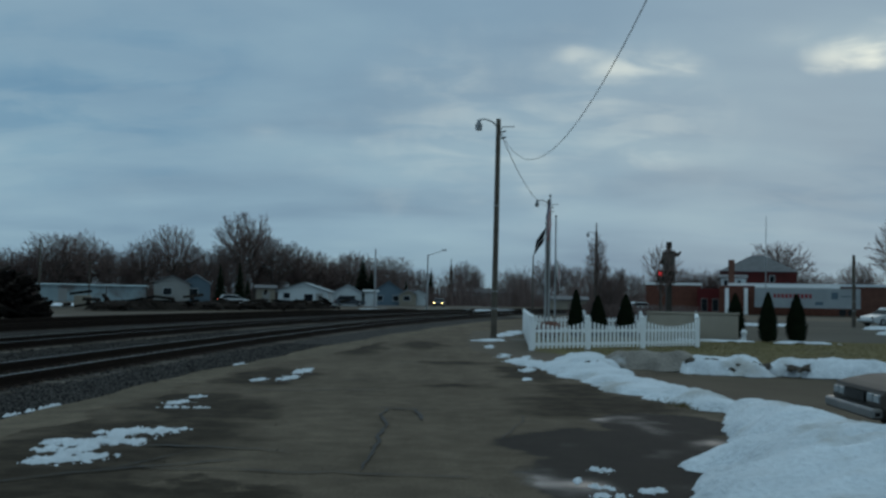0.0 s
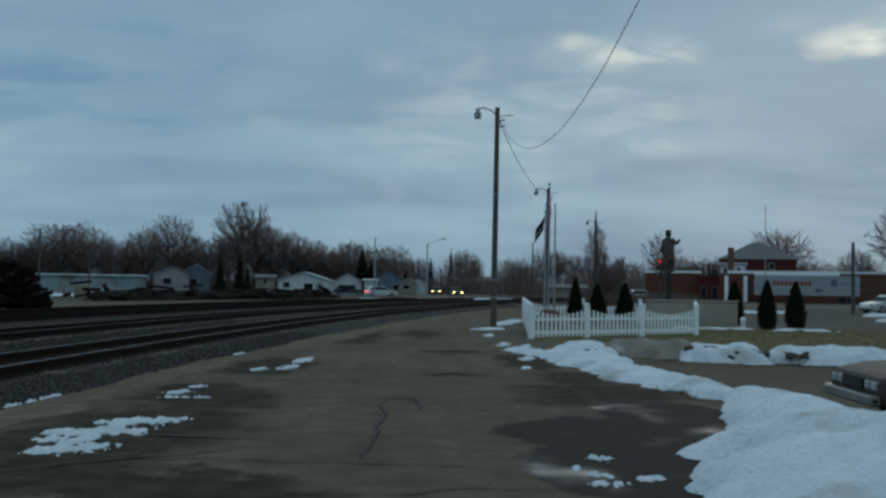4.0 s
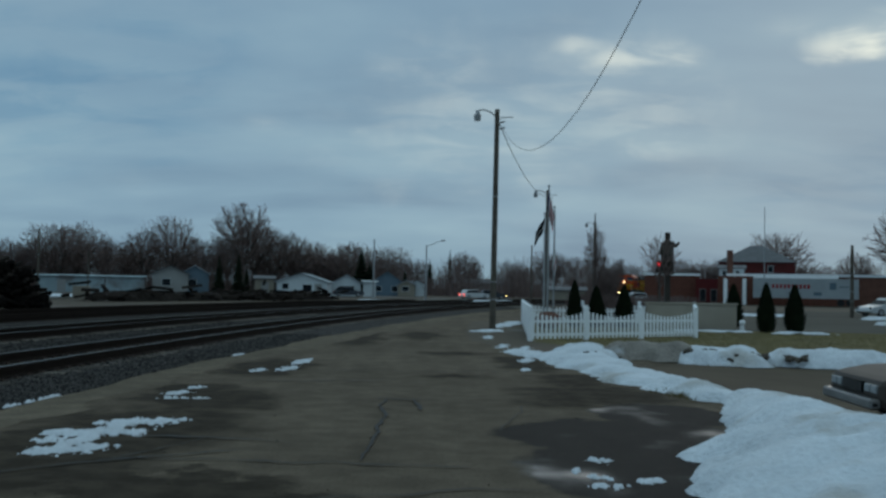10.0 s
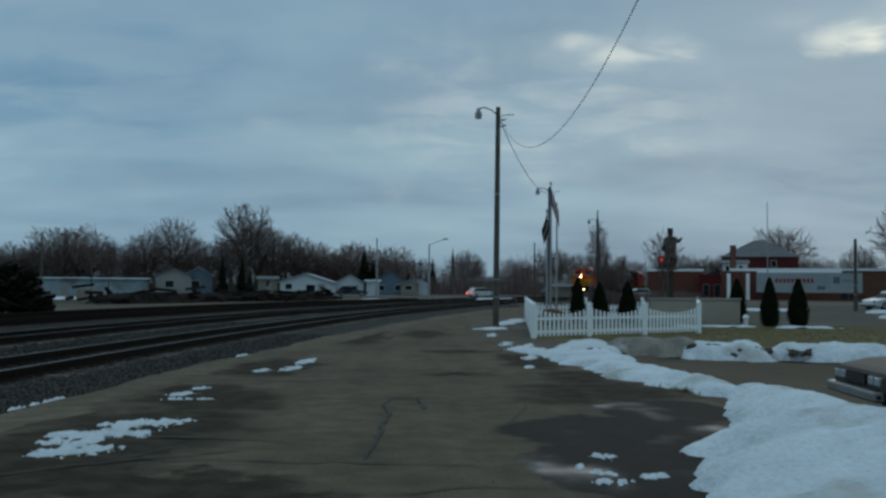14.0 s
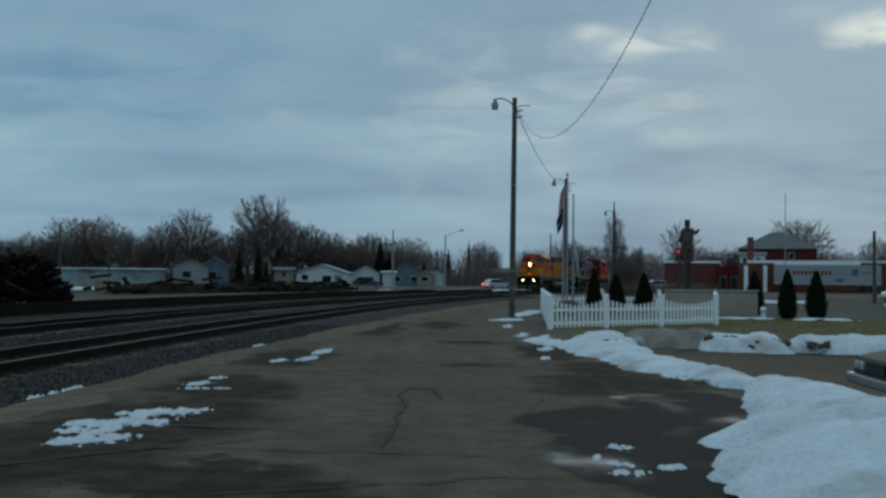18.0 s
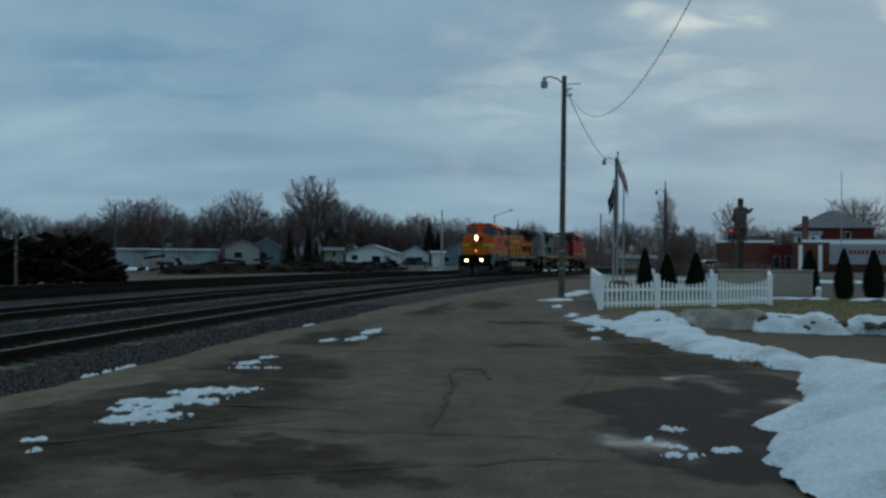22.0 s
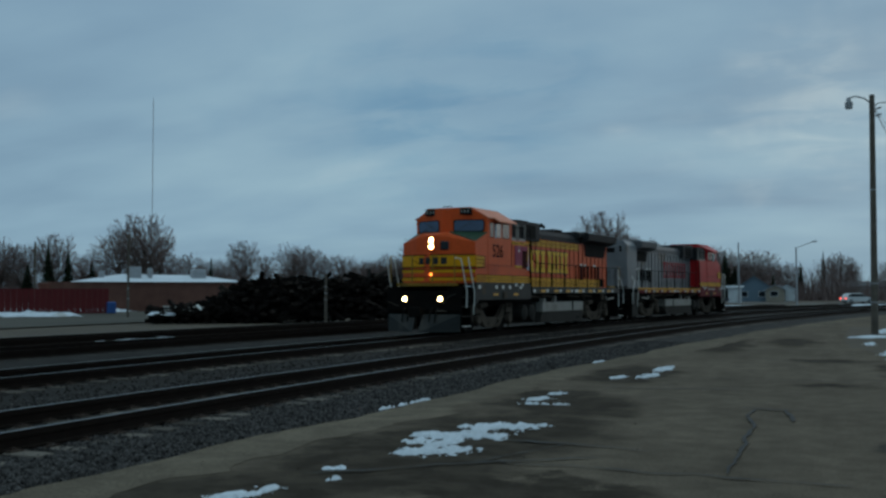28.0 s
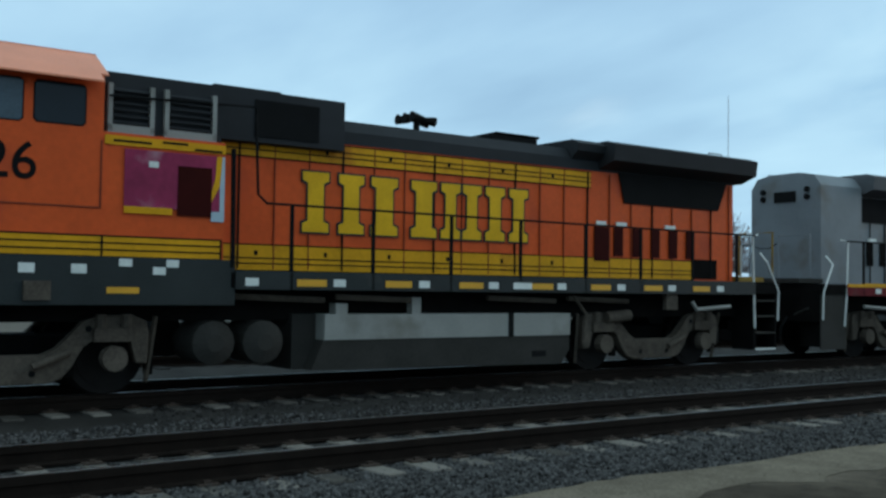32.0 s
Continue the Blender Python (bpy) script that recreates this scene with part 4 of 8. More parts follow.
        # door panels on the cabinet side
        if S["door"]:
            a, b = sorted((s * 1.46, s * 1.475))
            kb = empty_bm()
            ub(kb, 4.1, 5.42, a, b, 2.66, 3.42)
            dr = part("cabinet_door", kb, "magenta", loco, "patched purple cabinet door")
            a, b = sorted((s * 1.475, s * 1.482))
            kb = empty_bm()
            ub(kb, 4.82, 5.3, a, b, 2.58, 3.25)
            part("door_recess", kb, "dull_red", dr)
            bits("door_stripe", [(4.1, 4.75, a, b, 2.58, 2.67)], "yellow", dr)
            kb = empty_bm()
            prism(kb, [(U(5.3), 2.78 - ZB), (U(5.42), 3.02 - ZB), (U(5.45), 3.42 - ZB), (U(5.37), 3.42 - ZB), (U(5.35), 3.1 - ZB), (U(5.3), 2.92 - ZB)], "y", a, b)
            part("door_stripe", kb, "yellow", dr)
            kb = empty_bm()
            a, b = sorted((s * 1.462, s * 1.472))
            ub(kb, 5.3, 5.49, a, b, 2.52, 3.42)
            part("door_edge", kb, "pale_blue", dr)
            kb = empty_bm()
            a, b = sorted((s * 1.476, s * 1.484))
            ub(kb, 4.42, 4.55, a, b, 3.2, 3.28)
            part("door_label", kb, "stencil_white", dr)
            kb = empty_bm()
            a, b = sorted((s * 1.3, s * 1.47))
            ub(kb, 3.84, 5.5, a, b, 3.46, 3.58)
            us_ob = part("upper_stripe", kb, S["stripe"], loco)
            bits("stripe_line", [(u, u + w, s * 1.468, s * 1.474, z, z + 0.03) for u, w, z in ((3.95, 0.5, 3.5), (4.6, 0.35, 3.53), (5.05, 0.4, 3.47))], "letter", us_ob)
    # long hood
    W = 0.86
    hb = empty_bm()
    ub(hb, 5.5, 17.12, -W, W, 1.83, 3.9)
    hood = part("long_hood", hb, S["hood"], loco)
    rb = empty_bm()
    prof = [(-W - 0.012, 3.88), (-W - 0.012, 4.08), (-W + 0.12, 4.27), (-0.4, 4.33), (0.4, 4.33), (W - 0.12, 4.27), (W + 0.012, 4.08), (W + 0.012, 3.88)]
    prism(rb, [(a, b - ZB) for a, b in prof], "x", U(17.12), U(7.58))
    part("hood_roof", rb, S["hood_roof"], loco, "dark rounded hood roof")
    for s in (-1, 1):
        a, b = sorted((s * W, s * (W + 0.014)))
        for u0, u1, z0, z1, nm in ((5.52, 13.0, 3.55, 3.86, "hood_stripe"), (5.52, 15.9, 1.87, 2.27, "hood_stripe")):
            if S["hood_stripe"]:
                kb = empty_bm()
                ub(kb, u0, u1, a, b, z0, z1)
                sp = part(nm, kb, S["hood_stripe"], hood, "painted stripe along the hood")
                bits("stripe_line", [(u0, u1, s * (W + 0.014), s * (W + 0.02), z - 0.009, z + 0.009) for z in (z0 + 0.005, z0 + 0.11, z0 + 0.19, z1 - 0.01)], "letter", sp)
            elif nm == "hood_stripe" and z0 < 2.5:
                kb = empty_bm()
                ub(kb, u0, u1, a, b, z0 - 0.1, z0 + 0.02)
                part(nm, kb, "yellow", hood, "thin yellow stripe")
                kb = empty_bm()
                ub(kb, u0, u1, a, b, z0 - 0.16, z0 - 0.1)
                part(nm, kb, "red", hood, "red stripe")
        # doors: raised seams, hinges, latches
        u = 5.95
        i = 0
        while u < 17.0:
            kb = empty_bm()
            a2, b2 = sorted((s * (W + 0.002), s * (W + 0.024)))
            ub(kb, u, u + (0.03 if i % 3 == 0 else 0.014), a2, b2, 1.9, 3.84)
            part("door_seam", kb, S["seam"] if i % 3 else S["dark"], hood)
            if i % 2 == 0 and u < 12.6:
                bits("door_latch", [(u + 0.28, u + 0.33, a2, b2, z, z + 0.07) for z in (2.1, 3.68)], S["dark"], hood)
            u += 0.58
            i += 1
        # low vents near the end and the recessed radiator screen
        for k in range(6):
            kb = empty_bm()
            a2, b2 = sorted((s * (W + 0.005), s * (W + 0.03)))
            ub(kb, 13.1 + k * 0.51, 13.1 + k * 0.51 + (0.38 if k == 0 else 0.24), a2, b2, 2.3 if k else 2.2, 2.84)
            part("vent", kb, "dull_red" if S["hood"] == "orange" else "under", hood)
        bits("stencil_label", [(13.15 + k * 0.52, 13.15 + k * 0.52 + wd, a2, b2, 2.88, 2.95) for k, wd in ((0, 0.25), (1, 0.28), (3.6, 0.3))], "stencil_white", hood)
        bits("dark_door", [(15.9, 16.6, s * W, s * (W + 0.012), 1.9, 2.3)], "under", hood)
        kb = empty_bm()
        prism(kb, [(U(13.72), 3.9 - ZB), (U(13.88), 3.32 - ZB), (U(16.62), 3.32 - ZB), (U(16.9), 3.9 - ZB)], "y", *sorted((s * (W + 0.004), s * (W + 0.03))))
        part("radiator_screen", kb, "black", hood, "black recessed radiator screen")
    # radiator wings
    wb = empty_bm()
    prism(wb, [(a, b - ZB) for a, b in ((-0.9, 3.92), (-1.28, 4.06), (-1.32, 4.36), (-1.1, 4.43), (1.1, 4.43), (1.32, 4.36), (1.28, 4.06), (0.9, 3.92))], "x", U(S["wing_end"]), U(13.2))
    part("radiator_wing", wb, S["wing"], loco, "wide flared radiator wing")
    wb = empty_bm()
    prism(wb, [(a, b - ZB) for a, b in ((-0.86, 4.05), (-1.05, 4.2), (-1.08, 4.34), (-0.9, 4.42), (0.9, 4.42), (1.08, 4.34), (1.05, 4.2), (0.86, 4.05))], "x", U(13.2), U(12.5))
    part("radiator_fairing", wb, S["wing"], loco)
    if S["wing_end"] < 17:
        # the plain rounded end of the hood behind the wing
        eb = prism(empty_bm(), [(a, b - ZB) for a, b in ((-0.98, 1.86), (-0.98, 4.1), (-0.8, 4.34), (-0.4, 4.42), (0.4, 4.42), (0.8, 4.34), (0.98, 4.1), (0.98, 1.86))], "x", U(17.2), U(15.72))
        end_part = part("hood_end", eb, S["hood"], loco, "plain rounded grey hood end")
        for s in (-1, 1):
            part("marker_light", tube(empty_bm(), (U(17.18), s * 0.62, 4.02 - ZB), (U(17.25), s * 0.62, 4.02 - ZB), 0.07, 10), "black", end_part)
            part("marker_light", tube(empty_bm(), (U(17.18), s * 0.62, 3.85 - ZB), (U(17.25), s * 0.62, 3.85 - ZB), 0.07, 10), "black", end_part)
        part("number_board", ub(empty_bm(), 17.2, 17.23, -0.3, 0.3, 3.75, 4.0), "black", end_part)
    xb = empty_bm()
    ub(xb, 11.0, 12.1, -0.4, 0.4, 4.3, 4.44)
    ub(xb, 11.1, 12.15, -0.42, 0.42, 4.44, 4.48)
    part("exhaust_cowl", xb, "black", loco, bevel=0.02)
    horn = part("air_horn", beam(empty_bm(), (U(9.45), 0.3, 4.3 - ZB), (U(9.45), 0.3, 4.5 - ZB), 0.08), "black", loco, "black cluster of air horn bells")
    for y in (0.08, 0.3, 0.52):
        part("horn_bell", tube(empty_bm(), (U(9.45), y, 4.52 - ZB), (U(9.2), y, 4.53 - ZB), 0.03, 10, 0.09), "black", horn)
    for y in (0.19, 0.41):
        part("horn_bell", tube(empty_bm(), (U(9.45), y, 4.52 - ZB), (U(9.75), y, 4.5 - ZB), 0.03, 10, 0.085), "black", horn)
    rb = empty_bm()
    pipe(rb, [(U(16.3), 0.9, 4.42 - ZB), (U(16.3), 0.9, 4.5 - ZB), (U(16.7), 0.9, 4.5 - ZB), (U(16.7), 0.9, 4.42 - ZB)], 0.015)
    part("lifting_eye", rb, "galv", loco)
    # lettering blocks stand for the railway's name
    for s in (-1, 1):
        cells = ((7.0, 8.08), (8.22, 9.48), (9.58, 10.42), (10.52, 11.46)) if S["hood"] == "orange" else ((6.6, 7.6), (7.75, 8.75), (8.9, 9.8), (9.95, 10.9))
        z0, z1 = 2.48, 3.4
        for u0, u1 in cells:
            # two plain slab-footed bars stand for each character
            wd = (u1 - u0) * 0.25
            for c0, c1 in ((u0 + 0.09, u0 + 0.09 + wd), (u1 - 0.09 - wd, u1 - 0.09)):
                for grow_by, y0, y1, material in ((0.028, 0.006, 0.026, S["letter_edge"]), (0.0, 0.02, 0.031, S["letter"])):
                    g = grow_by
                    shape = [(c0 - 0.09 - g, z0 - g), (c1 + 0.09 + g, z0 - g), (c1 + 0.09 + g, z0 + 0.13 + g), (c1 + g, z0 + 0.17 + g), (c1 + g, z1 - 0.17 - g), (c1 + 0.09 + g, z1 - 0.13 - g), (c1 + 0.09 + g, z1 + g), (c0 - 0.09 - g, z1 + g), (c0 - 0.09 - g, z1 - 0.13 - g), (c0 - g, z1 - 0.17 - g), (c0 - g, z0 + 0.17 + g), (c0 - 0.09 - g, z0 + 0.13 + g)]
                    kb = prism(empty_bm(), [(U(a), b - ZB) for a, b in shape], "y", *sorted((s * (W + y0), s * (W + y1))))
                    if grow_by:
                        blk = part("name_block", kb, material, hood)
                    else:
                        part("name_face", kb, material, blk, "painted bar of the railway's name")
    # fuel tank, air tanks
    tb = empty_bm()
    for s in (-1, 1):
        a, b = sorted((0, s * 1.38))
        prism(tb, [(U(7.15), 1.24 - ZB), (U(7.15), 0.86 - ZB), (U(12.05), 0.86 - ZB), (U(12.05), 1.24 - ZB)], "y", a, b)
    tank = part("fuel_tank", tb, S["tank"], loco, "grey fuel tank with dark lower half")
    # the lower half takes the much darker tank colour
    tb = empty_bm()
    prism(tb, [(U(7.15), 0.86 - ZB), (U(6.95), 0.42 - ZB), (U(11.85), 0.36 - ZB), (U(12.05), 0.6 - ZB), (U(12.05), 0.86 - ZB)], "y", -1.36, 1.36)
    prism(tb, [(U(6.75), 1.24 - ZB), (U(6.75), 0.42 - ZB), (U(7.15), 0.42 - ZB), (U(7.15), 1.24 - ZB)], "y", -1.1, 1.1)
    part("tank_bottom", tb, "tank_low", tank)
    for s in (-1, 1):
        bits("tank_gauge", [(10.65, 10.75, s * 1.37, s * 1.4, 0.86, 1.26), (11.2, 11.5, s * 1.355, s * 1.37, 0.5, 0.6)], "black", tank)
        bits("filler_cap", [(7.35, 7.55, s * 1.15, s * 1.35, 1.24, 1.4), (8.75, 8.92, s * 1.15, s * 1.3, 1.24, 1.5)], "tank", tank)
    for s in (-1, 1):
        for k, uu in enumerate((5.45, 6.2)):
            kb = empty_bm()
            tube(kb, (U(uu), s * 0.55, 0.85 - ZB), (U(uu), s * 1.3, 0.85 - ZB), 0.31, 16)
            tube(kb, (U(uu), s * 1.3, 0.85 - ZB), (U(uu), s * 1.38, 0.85 - ZB), 0.31, 16, 0.12)
            part("air_reservoir", kb, "tank_low", loco, "round dusty air reservoir end")
    for s in (-1, 1):
        for uu in (5.7, 7.4, 10.3, 12.1):
            part("brake_pipe", tube(empty_bm(), (U(uu), s * 1.25, 1.5 - ZB), (U(uu + 1.5), s * 1.25, 1.45 - ZB), 0.05, 6), "truck", loco)
        kb = empty_bm()
        pipe(kb, [(U(12.2), s * 1.3, 1.55 - ZB), (U(12.45), s * 1.38, 1.2 - ZB), (U(12.35), s * 1.38, 0.7 - ZB)], 0.03)
        part("brake_pipe", kb, "truck", loco)
        kb = empty_bm()
        pipe(kb, [(U(15.2), s * 1.42, 1.45 - ZB), (U(15.3), s * 1.45, 1.3 - ZB), (U(16.3), s * 1.45, 1.36 - ZB)], 0.04)
        part("brake_pipe", kb, "tank", loco)
    # ends: pilot, steps, couplers, handrails
    for end in (1, -1):
        def E(u):
            return U(u + 0.48) if end == 1 else U(17.9 - (u + 1.05))
        pb = empty_bm()
        box(pb, min(E(-1.05), E(-0.95)), max(E(-1.05), E(-0.95)), -1.42, 1.42, 0.85, 1.7 - ZB)
        part("pilot_sheet", pb, "under", loco)
        ab = empty_bm()
        box(ab, min(E(-1.12), E(-0.3)), max(E(-1.12), E(-0.3)), -1.0, 1.0, 1.7, 1.8)
        part("end_platform", ab, S["platform"], loco, "end platform")
        if end == 1:
            qb = empty_bm()
            for s in (-1, 1):
                p = [(E(-1.62), s * 0.12, 0.12), (E(-1.0), s * 1.4, 0.12), (E(-1.0), s * 1.4, 0.72), (E(-1.3), s * 0.12, 0.72)]
                q = [(a - 0.06, b, c) for a, b, c in p]
                vs = [qb.verts.new(k) for k in p] + [qb.verts.new(k) for k in q]
                for f in ((0, 1, 2, 3), (7, 6, 5, 4), (0, 4, 5, 1), (1, 5, 6, 2), (2, 6, 7, 3), (3, 7, 4, 0)):
                    qb.faces.new([vs[i] for i in f])
            part("snow_plow", qb, "pull", loco, "dark steel snow plow pilot")
        cbm = empty_bm()
        sg = 1 if end == 1 else -1
        box(cbm, min(E(-1.0), E(-1.5)), max(E(-1.0), E(-1.5)), -0.14, 0.14, 0.66, 0.92)
        box(cbm, min(E(-1.45), E(-1.62)), max(E(-1.45), E(-1.62)), -0.24, 0.2, 0.62, 0.98)
        part("coupler", cbm, "under", loco, bevel=0.03)
        for y in (-0.45, 0.4, 0.62, -0.66):
            part("air_hose", pipe(empty_bm(), [(E(-1.1), y, 0.95), (E(-1.3), y, 0.7), (E(-1.35), y, 0.45)], 0.03), "black", loco)
        for s in (-1, 1):
            for z in (0.33, 0.66, 1.0, 1.32):
                sb2 = empty_bm()
                box(sb2, min(E(-0.9), E(-0.25)), max(E(-0.9), E(-0.25)), min(s * 1.05, s * 1.45), max(s * 1.05, s * 1.45), z - 0.025, z)
                part("step", sb2, "truck", loco)
                sb2 = empty_bm()
                box(sb2, min(E(-0.9), E(-0.25)), max(E(-0.9), E(-0.25)), min(s * 1.45, s * 1.465), max(s * 1.45, s * 1.465), z - 0.03, z + 0.004)
                part("step_edge", sb2, "handrail" if z < 0.5 else "tank_low", loco, "worn step edge")
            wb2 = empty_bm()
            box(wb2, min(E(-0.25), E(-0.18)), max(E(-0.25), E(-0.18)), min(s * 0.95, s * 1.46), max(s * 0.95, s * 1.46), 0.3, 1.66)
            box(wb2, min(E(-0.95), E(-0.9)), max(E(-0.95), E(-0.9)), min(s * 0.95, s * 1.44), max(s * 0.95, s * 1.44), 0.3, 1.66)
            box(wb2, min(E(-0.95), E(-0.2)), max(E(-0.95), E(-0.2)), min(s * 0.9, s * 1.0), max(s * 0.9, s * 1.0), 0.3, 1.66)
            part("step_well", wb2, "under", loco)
            if S["hood"] == "silver" and end == -1:
                bits("end_sheet", [(17.0, 17.85, s * 1.44, s * 1.475, 0.42, 1.85)], "tank_low", loco, "dark grey end sheet beside the steps")
            rb2 = empty_bm()
            if end == 1:
                first = [(U(-0.14), s * 1.48, 0.95), (U(-0.14), s * 1.5, 1.5), (U(-0.52), s * 1.46, 2.62), (U(-0.6), s * 1.25, 2.66)]
                second = [(U(0.44), s * 1.48, 0.72), (U(0.36), s * 1.5, 0.9), (U(0.45), s * 1.5, 1.12), (U(0.46), s * 1.5, 1.5), (U(0.02), s * 1.47, 2.68)]
            else:
                first = [(E(-0.95), s * 1.48, 0.9), (E(-0.95), s * 1.5, 1.5), (E(-0.6), s * 1.48, 2.1), (E(-0.6), s * 1.3, 2.3)]
                second = [(E(-0.2), s * 1.48, 0.75), (E(-0.14), s * 1.5, 1.5), (E(-0.1), s * 1.5, 2.62), (E(-0.3), s * 1.46, 2.66)]
            pipe(rb2, first, 0.021, 8)
            part("grab_rail", rb2, "handrail", loco, "pale painted step handrail")
            part("grab_rail", pipe(empty_bm(), second, 0.021, 8), "handrail", loco, "pale painted step handrail")
            rb2 = empty_bm()
            pipe(rb2, [(E(-1.08), s * 1.25, 1.83), (E(-1.08), s * 1.25, 2.75), (E(-1.08), s * 0.4, 2.75), (E(-1.08), s * 0.4, 1.83)], 0.024, 8)
            part("end_rail", rb2, S["rail"], loco, "painted end handrail")
        rb2 = empty_bm()
        pipe(rb2, [(E(-1.08), -0.4, 2.6), (E(-1.08), -0.15, 2.48), (E(-1.08), 0.15, 2.48), (E(-1.08), 0.4, 2.6)], 0.012, 6)
        part("safety_chain", rb2, "black", loco)
        rb2 = empty_bm()
        pipe(rb2, [(E(-1.14), 0.85, 1.1), (E(-1.2), 1.1, 1.35), (E(-1.2), 1.35, 1.42)], 0.02, 6)
        part("uncoupling_lever", rb2, "tank_low", loco)
        part("uncoupling_lever", pipe(empty_bm(), [(E(-1.15), -0.9, 1.0), (E(-1.2), -1.3, 1.15)], 0.02, 6), "tank_low", loco)
    # long hood rails with posts
    for s in (-1, 1):
        for u in (6.51, 7.88, 9.34, 10.78, 12.27, 13.67, 15.1, 16.42):
            kb = empty_bm()
            beam(kb, (U(u), s * 1.52, 1.6 - ZB), (U(u), s * 1.52, 2.8 - ZB), 0.055, 0.03)
            part("rail_post", kb, "black", loco)
        kb = empty_bm()
        pipe(kb, [(U(6.02), s * 1.3, 4.1 - ZB), (U(6.02), s * 1.42, 2.95 - ZB), (U(6.12), s * 1.5, 2.82 - ZB), (U(17.0), s * 1.52, 2.8 - ZB)], 0.02, 6)
        part("handrail", kb, "black", loco)
        kb = empty_bm()
        pipe(kb, [(U(5.62), s * 1.46, 3.55 - ZB), (U(5.62), s * 1.5, 1.9 - ZB)], 0.035, 6)
        part("handrail", kb, "black", loco)
        kb = empty_bm()
        pipe(kb, [(U(3.9), s * 1.42, 4.1 - ZB), (U(6.0), s * 1.32, 4.2 - ZB), (U(6.03), s * 1.3, 4.1 - ZB)], 0.016, 6)
        part("handrail", kb, "black", loco)
    # roof details on the cab
    kb = empty_bm()
    pipe(kb, [(U(1.5), 0.1, 4.7 - ZB), (U(1.5), 0.1, 4.79 - ZB), (U(1.5), -0.25, 4.79 - ZB), (U(1.5), -0.25, 4.7 - ZB)], 0.014)
    part("lifting_eye", kb, "black", cab)
    part("nose_grab", pipe(empty_bm(), [(U(0.4), -0.5, 3.72 - ZB), (U(0.43), -0.5, 3.84 - ZB), (U(0.75), -0.5, 3.87 - ZB), (U(0.82), -0.5, 3.77 - ZB)], 0.014), "black", nose)
    part("roof_fitting", tube(empty_bm(), (U(2.2), -0.2, 4.7 - ZB), (U(2.2), -0.2, 4.8 - ZB), 0.05, 8), "black", cab)
    # number on the cab side
    if S["number"]:
        for s in (-1, 1):
            o = new("cab_number", text_mesh(S["number"], 0.66, "letter"))
            o.parent = loco
            o.matrix_basis = pose(U(2.53), s * 1.466, 3.14 - ZB, 90, 0, 180 if s > 0 else 0)
            tagged(o, "dark painted road number")
    build_truck(loco, 2.74)
    build_truck(loco, 14.44)
    return loco


ORANGE = dict(nose="orange", cab="orange", roof="cab_roof", hood="orange", hood_roof="roof_dark", wing="roof_dark", sill="pull", band="yellow", band_dark="pull", stripe="yellow", hood_stripe="yellow",
              dark="black", seam="seam", letter="letter_y", letter_edge="pull", lamp="headlight", door=True, platform="dark_yellow", rail="dark_yellow", tank="tank", number="526", wing_end=17.35)
SILVER = dict(nose="red", cab="red", roof="red", hood="silver", hood_roof="silver_roof", wing="silver_roof", sill="maroon", band="yellow", band_dark="letter", stripe="yellow", hood_stripe="",
              dark="under", seam="tank_low", letter="letter_r", letter_edge="silver", lamp="glass", door=False, platform="tank_low", rail="silver", tank="tank", number="", wing_end=15.7)
lead_loco = build_loco("orange yellow and dark green diesel locomotive with glowing headlights", ORANGE)
second_loco = build_loco("silver and red diesel locomotive coupled behind, facing backwards", SILVER)

# ---- ground, tracks ----
RAIL = 0.17
LINE = [(-14.2, -90.0, 0.0)]
STEP = 0.5
while len(LINE) < 900:
    lx, ly, lh = LINE[-1]
    ls = -90.0 + STEP * (len(LINE) - 1)
    bend = 0 if ls < -6 else 1 / 380.0 if ls < 125 else 1 / 620.0
    lh += bend * STEP
    LINE.append((lx + STEP * math.sin(lh), ly + STEP * math.cos(lh), lh))


def rail_way(x0):
    """A line beside the main track, which runs straight past the camera and then bends east; x0 is its place abreast of the camera."""
    off = x0 + 14.2

    def at(s):
        k = min(max((s + 90.0) / STEP, 0), len(LINE) - 2)
        i = int(k)
        f = k - i
        x, y, h = (LINE[i][j] * (1 - f) + LINE[i + 1][j] * f for j in range(3))
        return x + off * math.cos(h), y - off * math.sin(h), h
    return at


T1, T2, T3, T4 = rail_way(-8.88), rail_way(-14.2), rail_way(-20.4), rail_way(-25.0)


def strip(name, way, a, b, step, profile, material, smooth=False):
    """Sweeps a cross-section (offset to the east, height) along a line."""
    n = max(2, int((b - a) / step) + 1)
    verts, faces, k = [], [], len(profile)
    for i in range(n):
        x, y, h = way(a + (b - a) * i / (n - 1))
        for o, z in profile:
            verts.append((x + o * math.cos(h), y - o * math.sin(h), z))
    for i in range(n - 1):
        for j in range(k - 1):
            faces.append((i * k + j, i * k + j + 1, (i + 1) * k + j + 1, (i + 1) * k + j))
    return pydata(name, verts, faces, material, smooth)


# the ground: one sheet, finer near the camera
gb = empty_bm()
rings = [0.0, 60, 120, 250, 600, 1500, 3500]
prev = None
for r in rings:
    if r == 0:
        cur = [gb.verts.new((0, 40, -0.12))]
    else:
        cur = [gb.verts.new((r * math.cos(k * math.pi / 24), 40 + r * math.sin(k * math.pi / 24), -0.12 if r < 200 else -0.4)) for k in range(48)]
    if prev is not None:
        for k in range(48):
            if len(prev) == 1:
                gb.faces.new((prev[0], cur[k], cur[(k + 1) % 48]))
            else:
                gb.faces.new((prev[k], cur[k], cur[(k + 1) % 48], prev[(k + 1) % 48]))
    prev = cur
ground = solid("ground", gb, "dirt", "flat winter ground of bare dirt with thin snow patches", "ground", kind="structure")


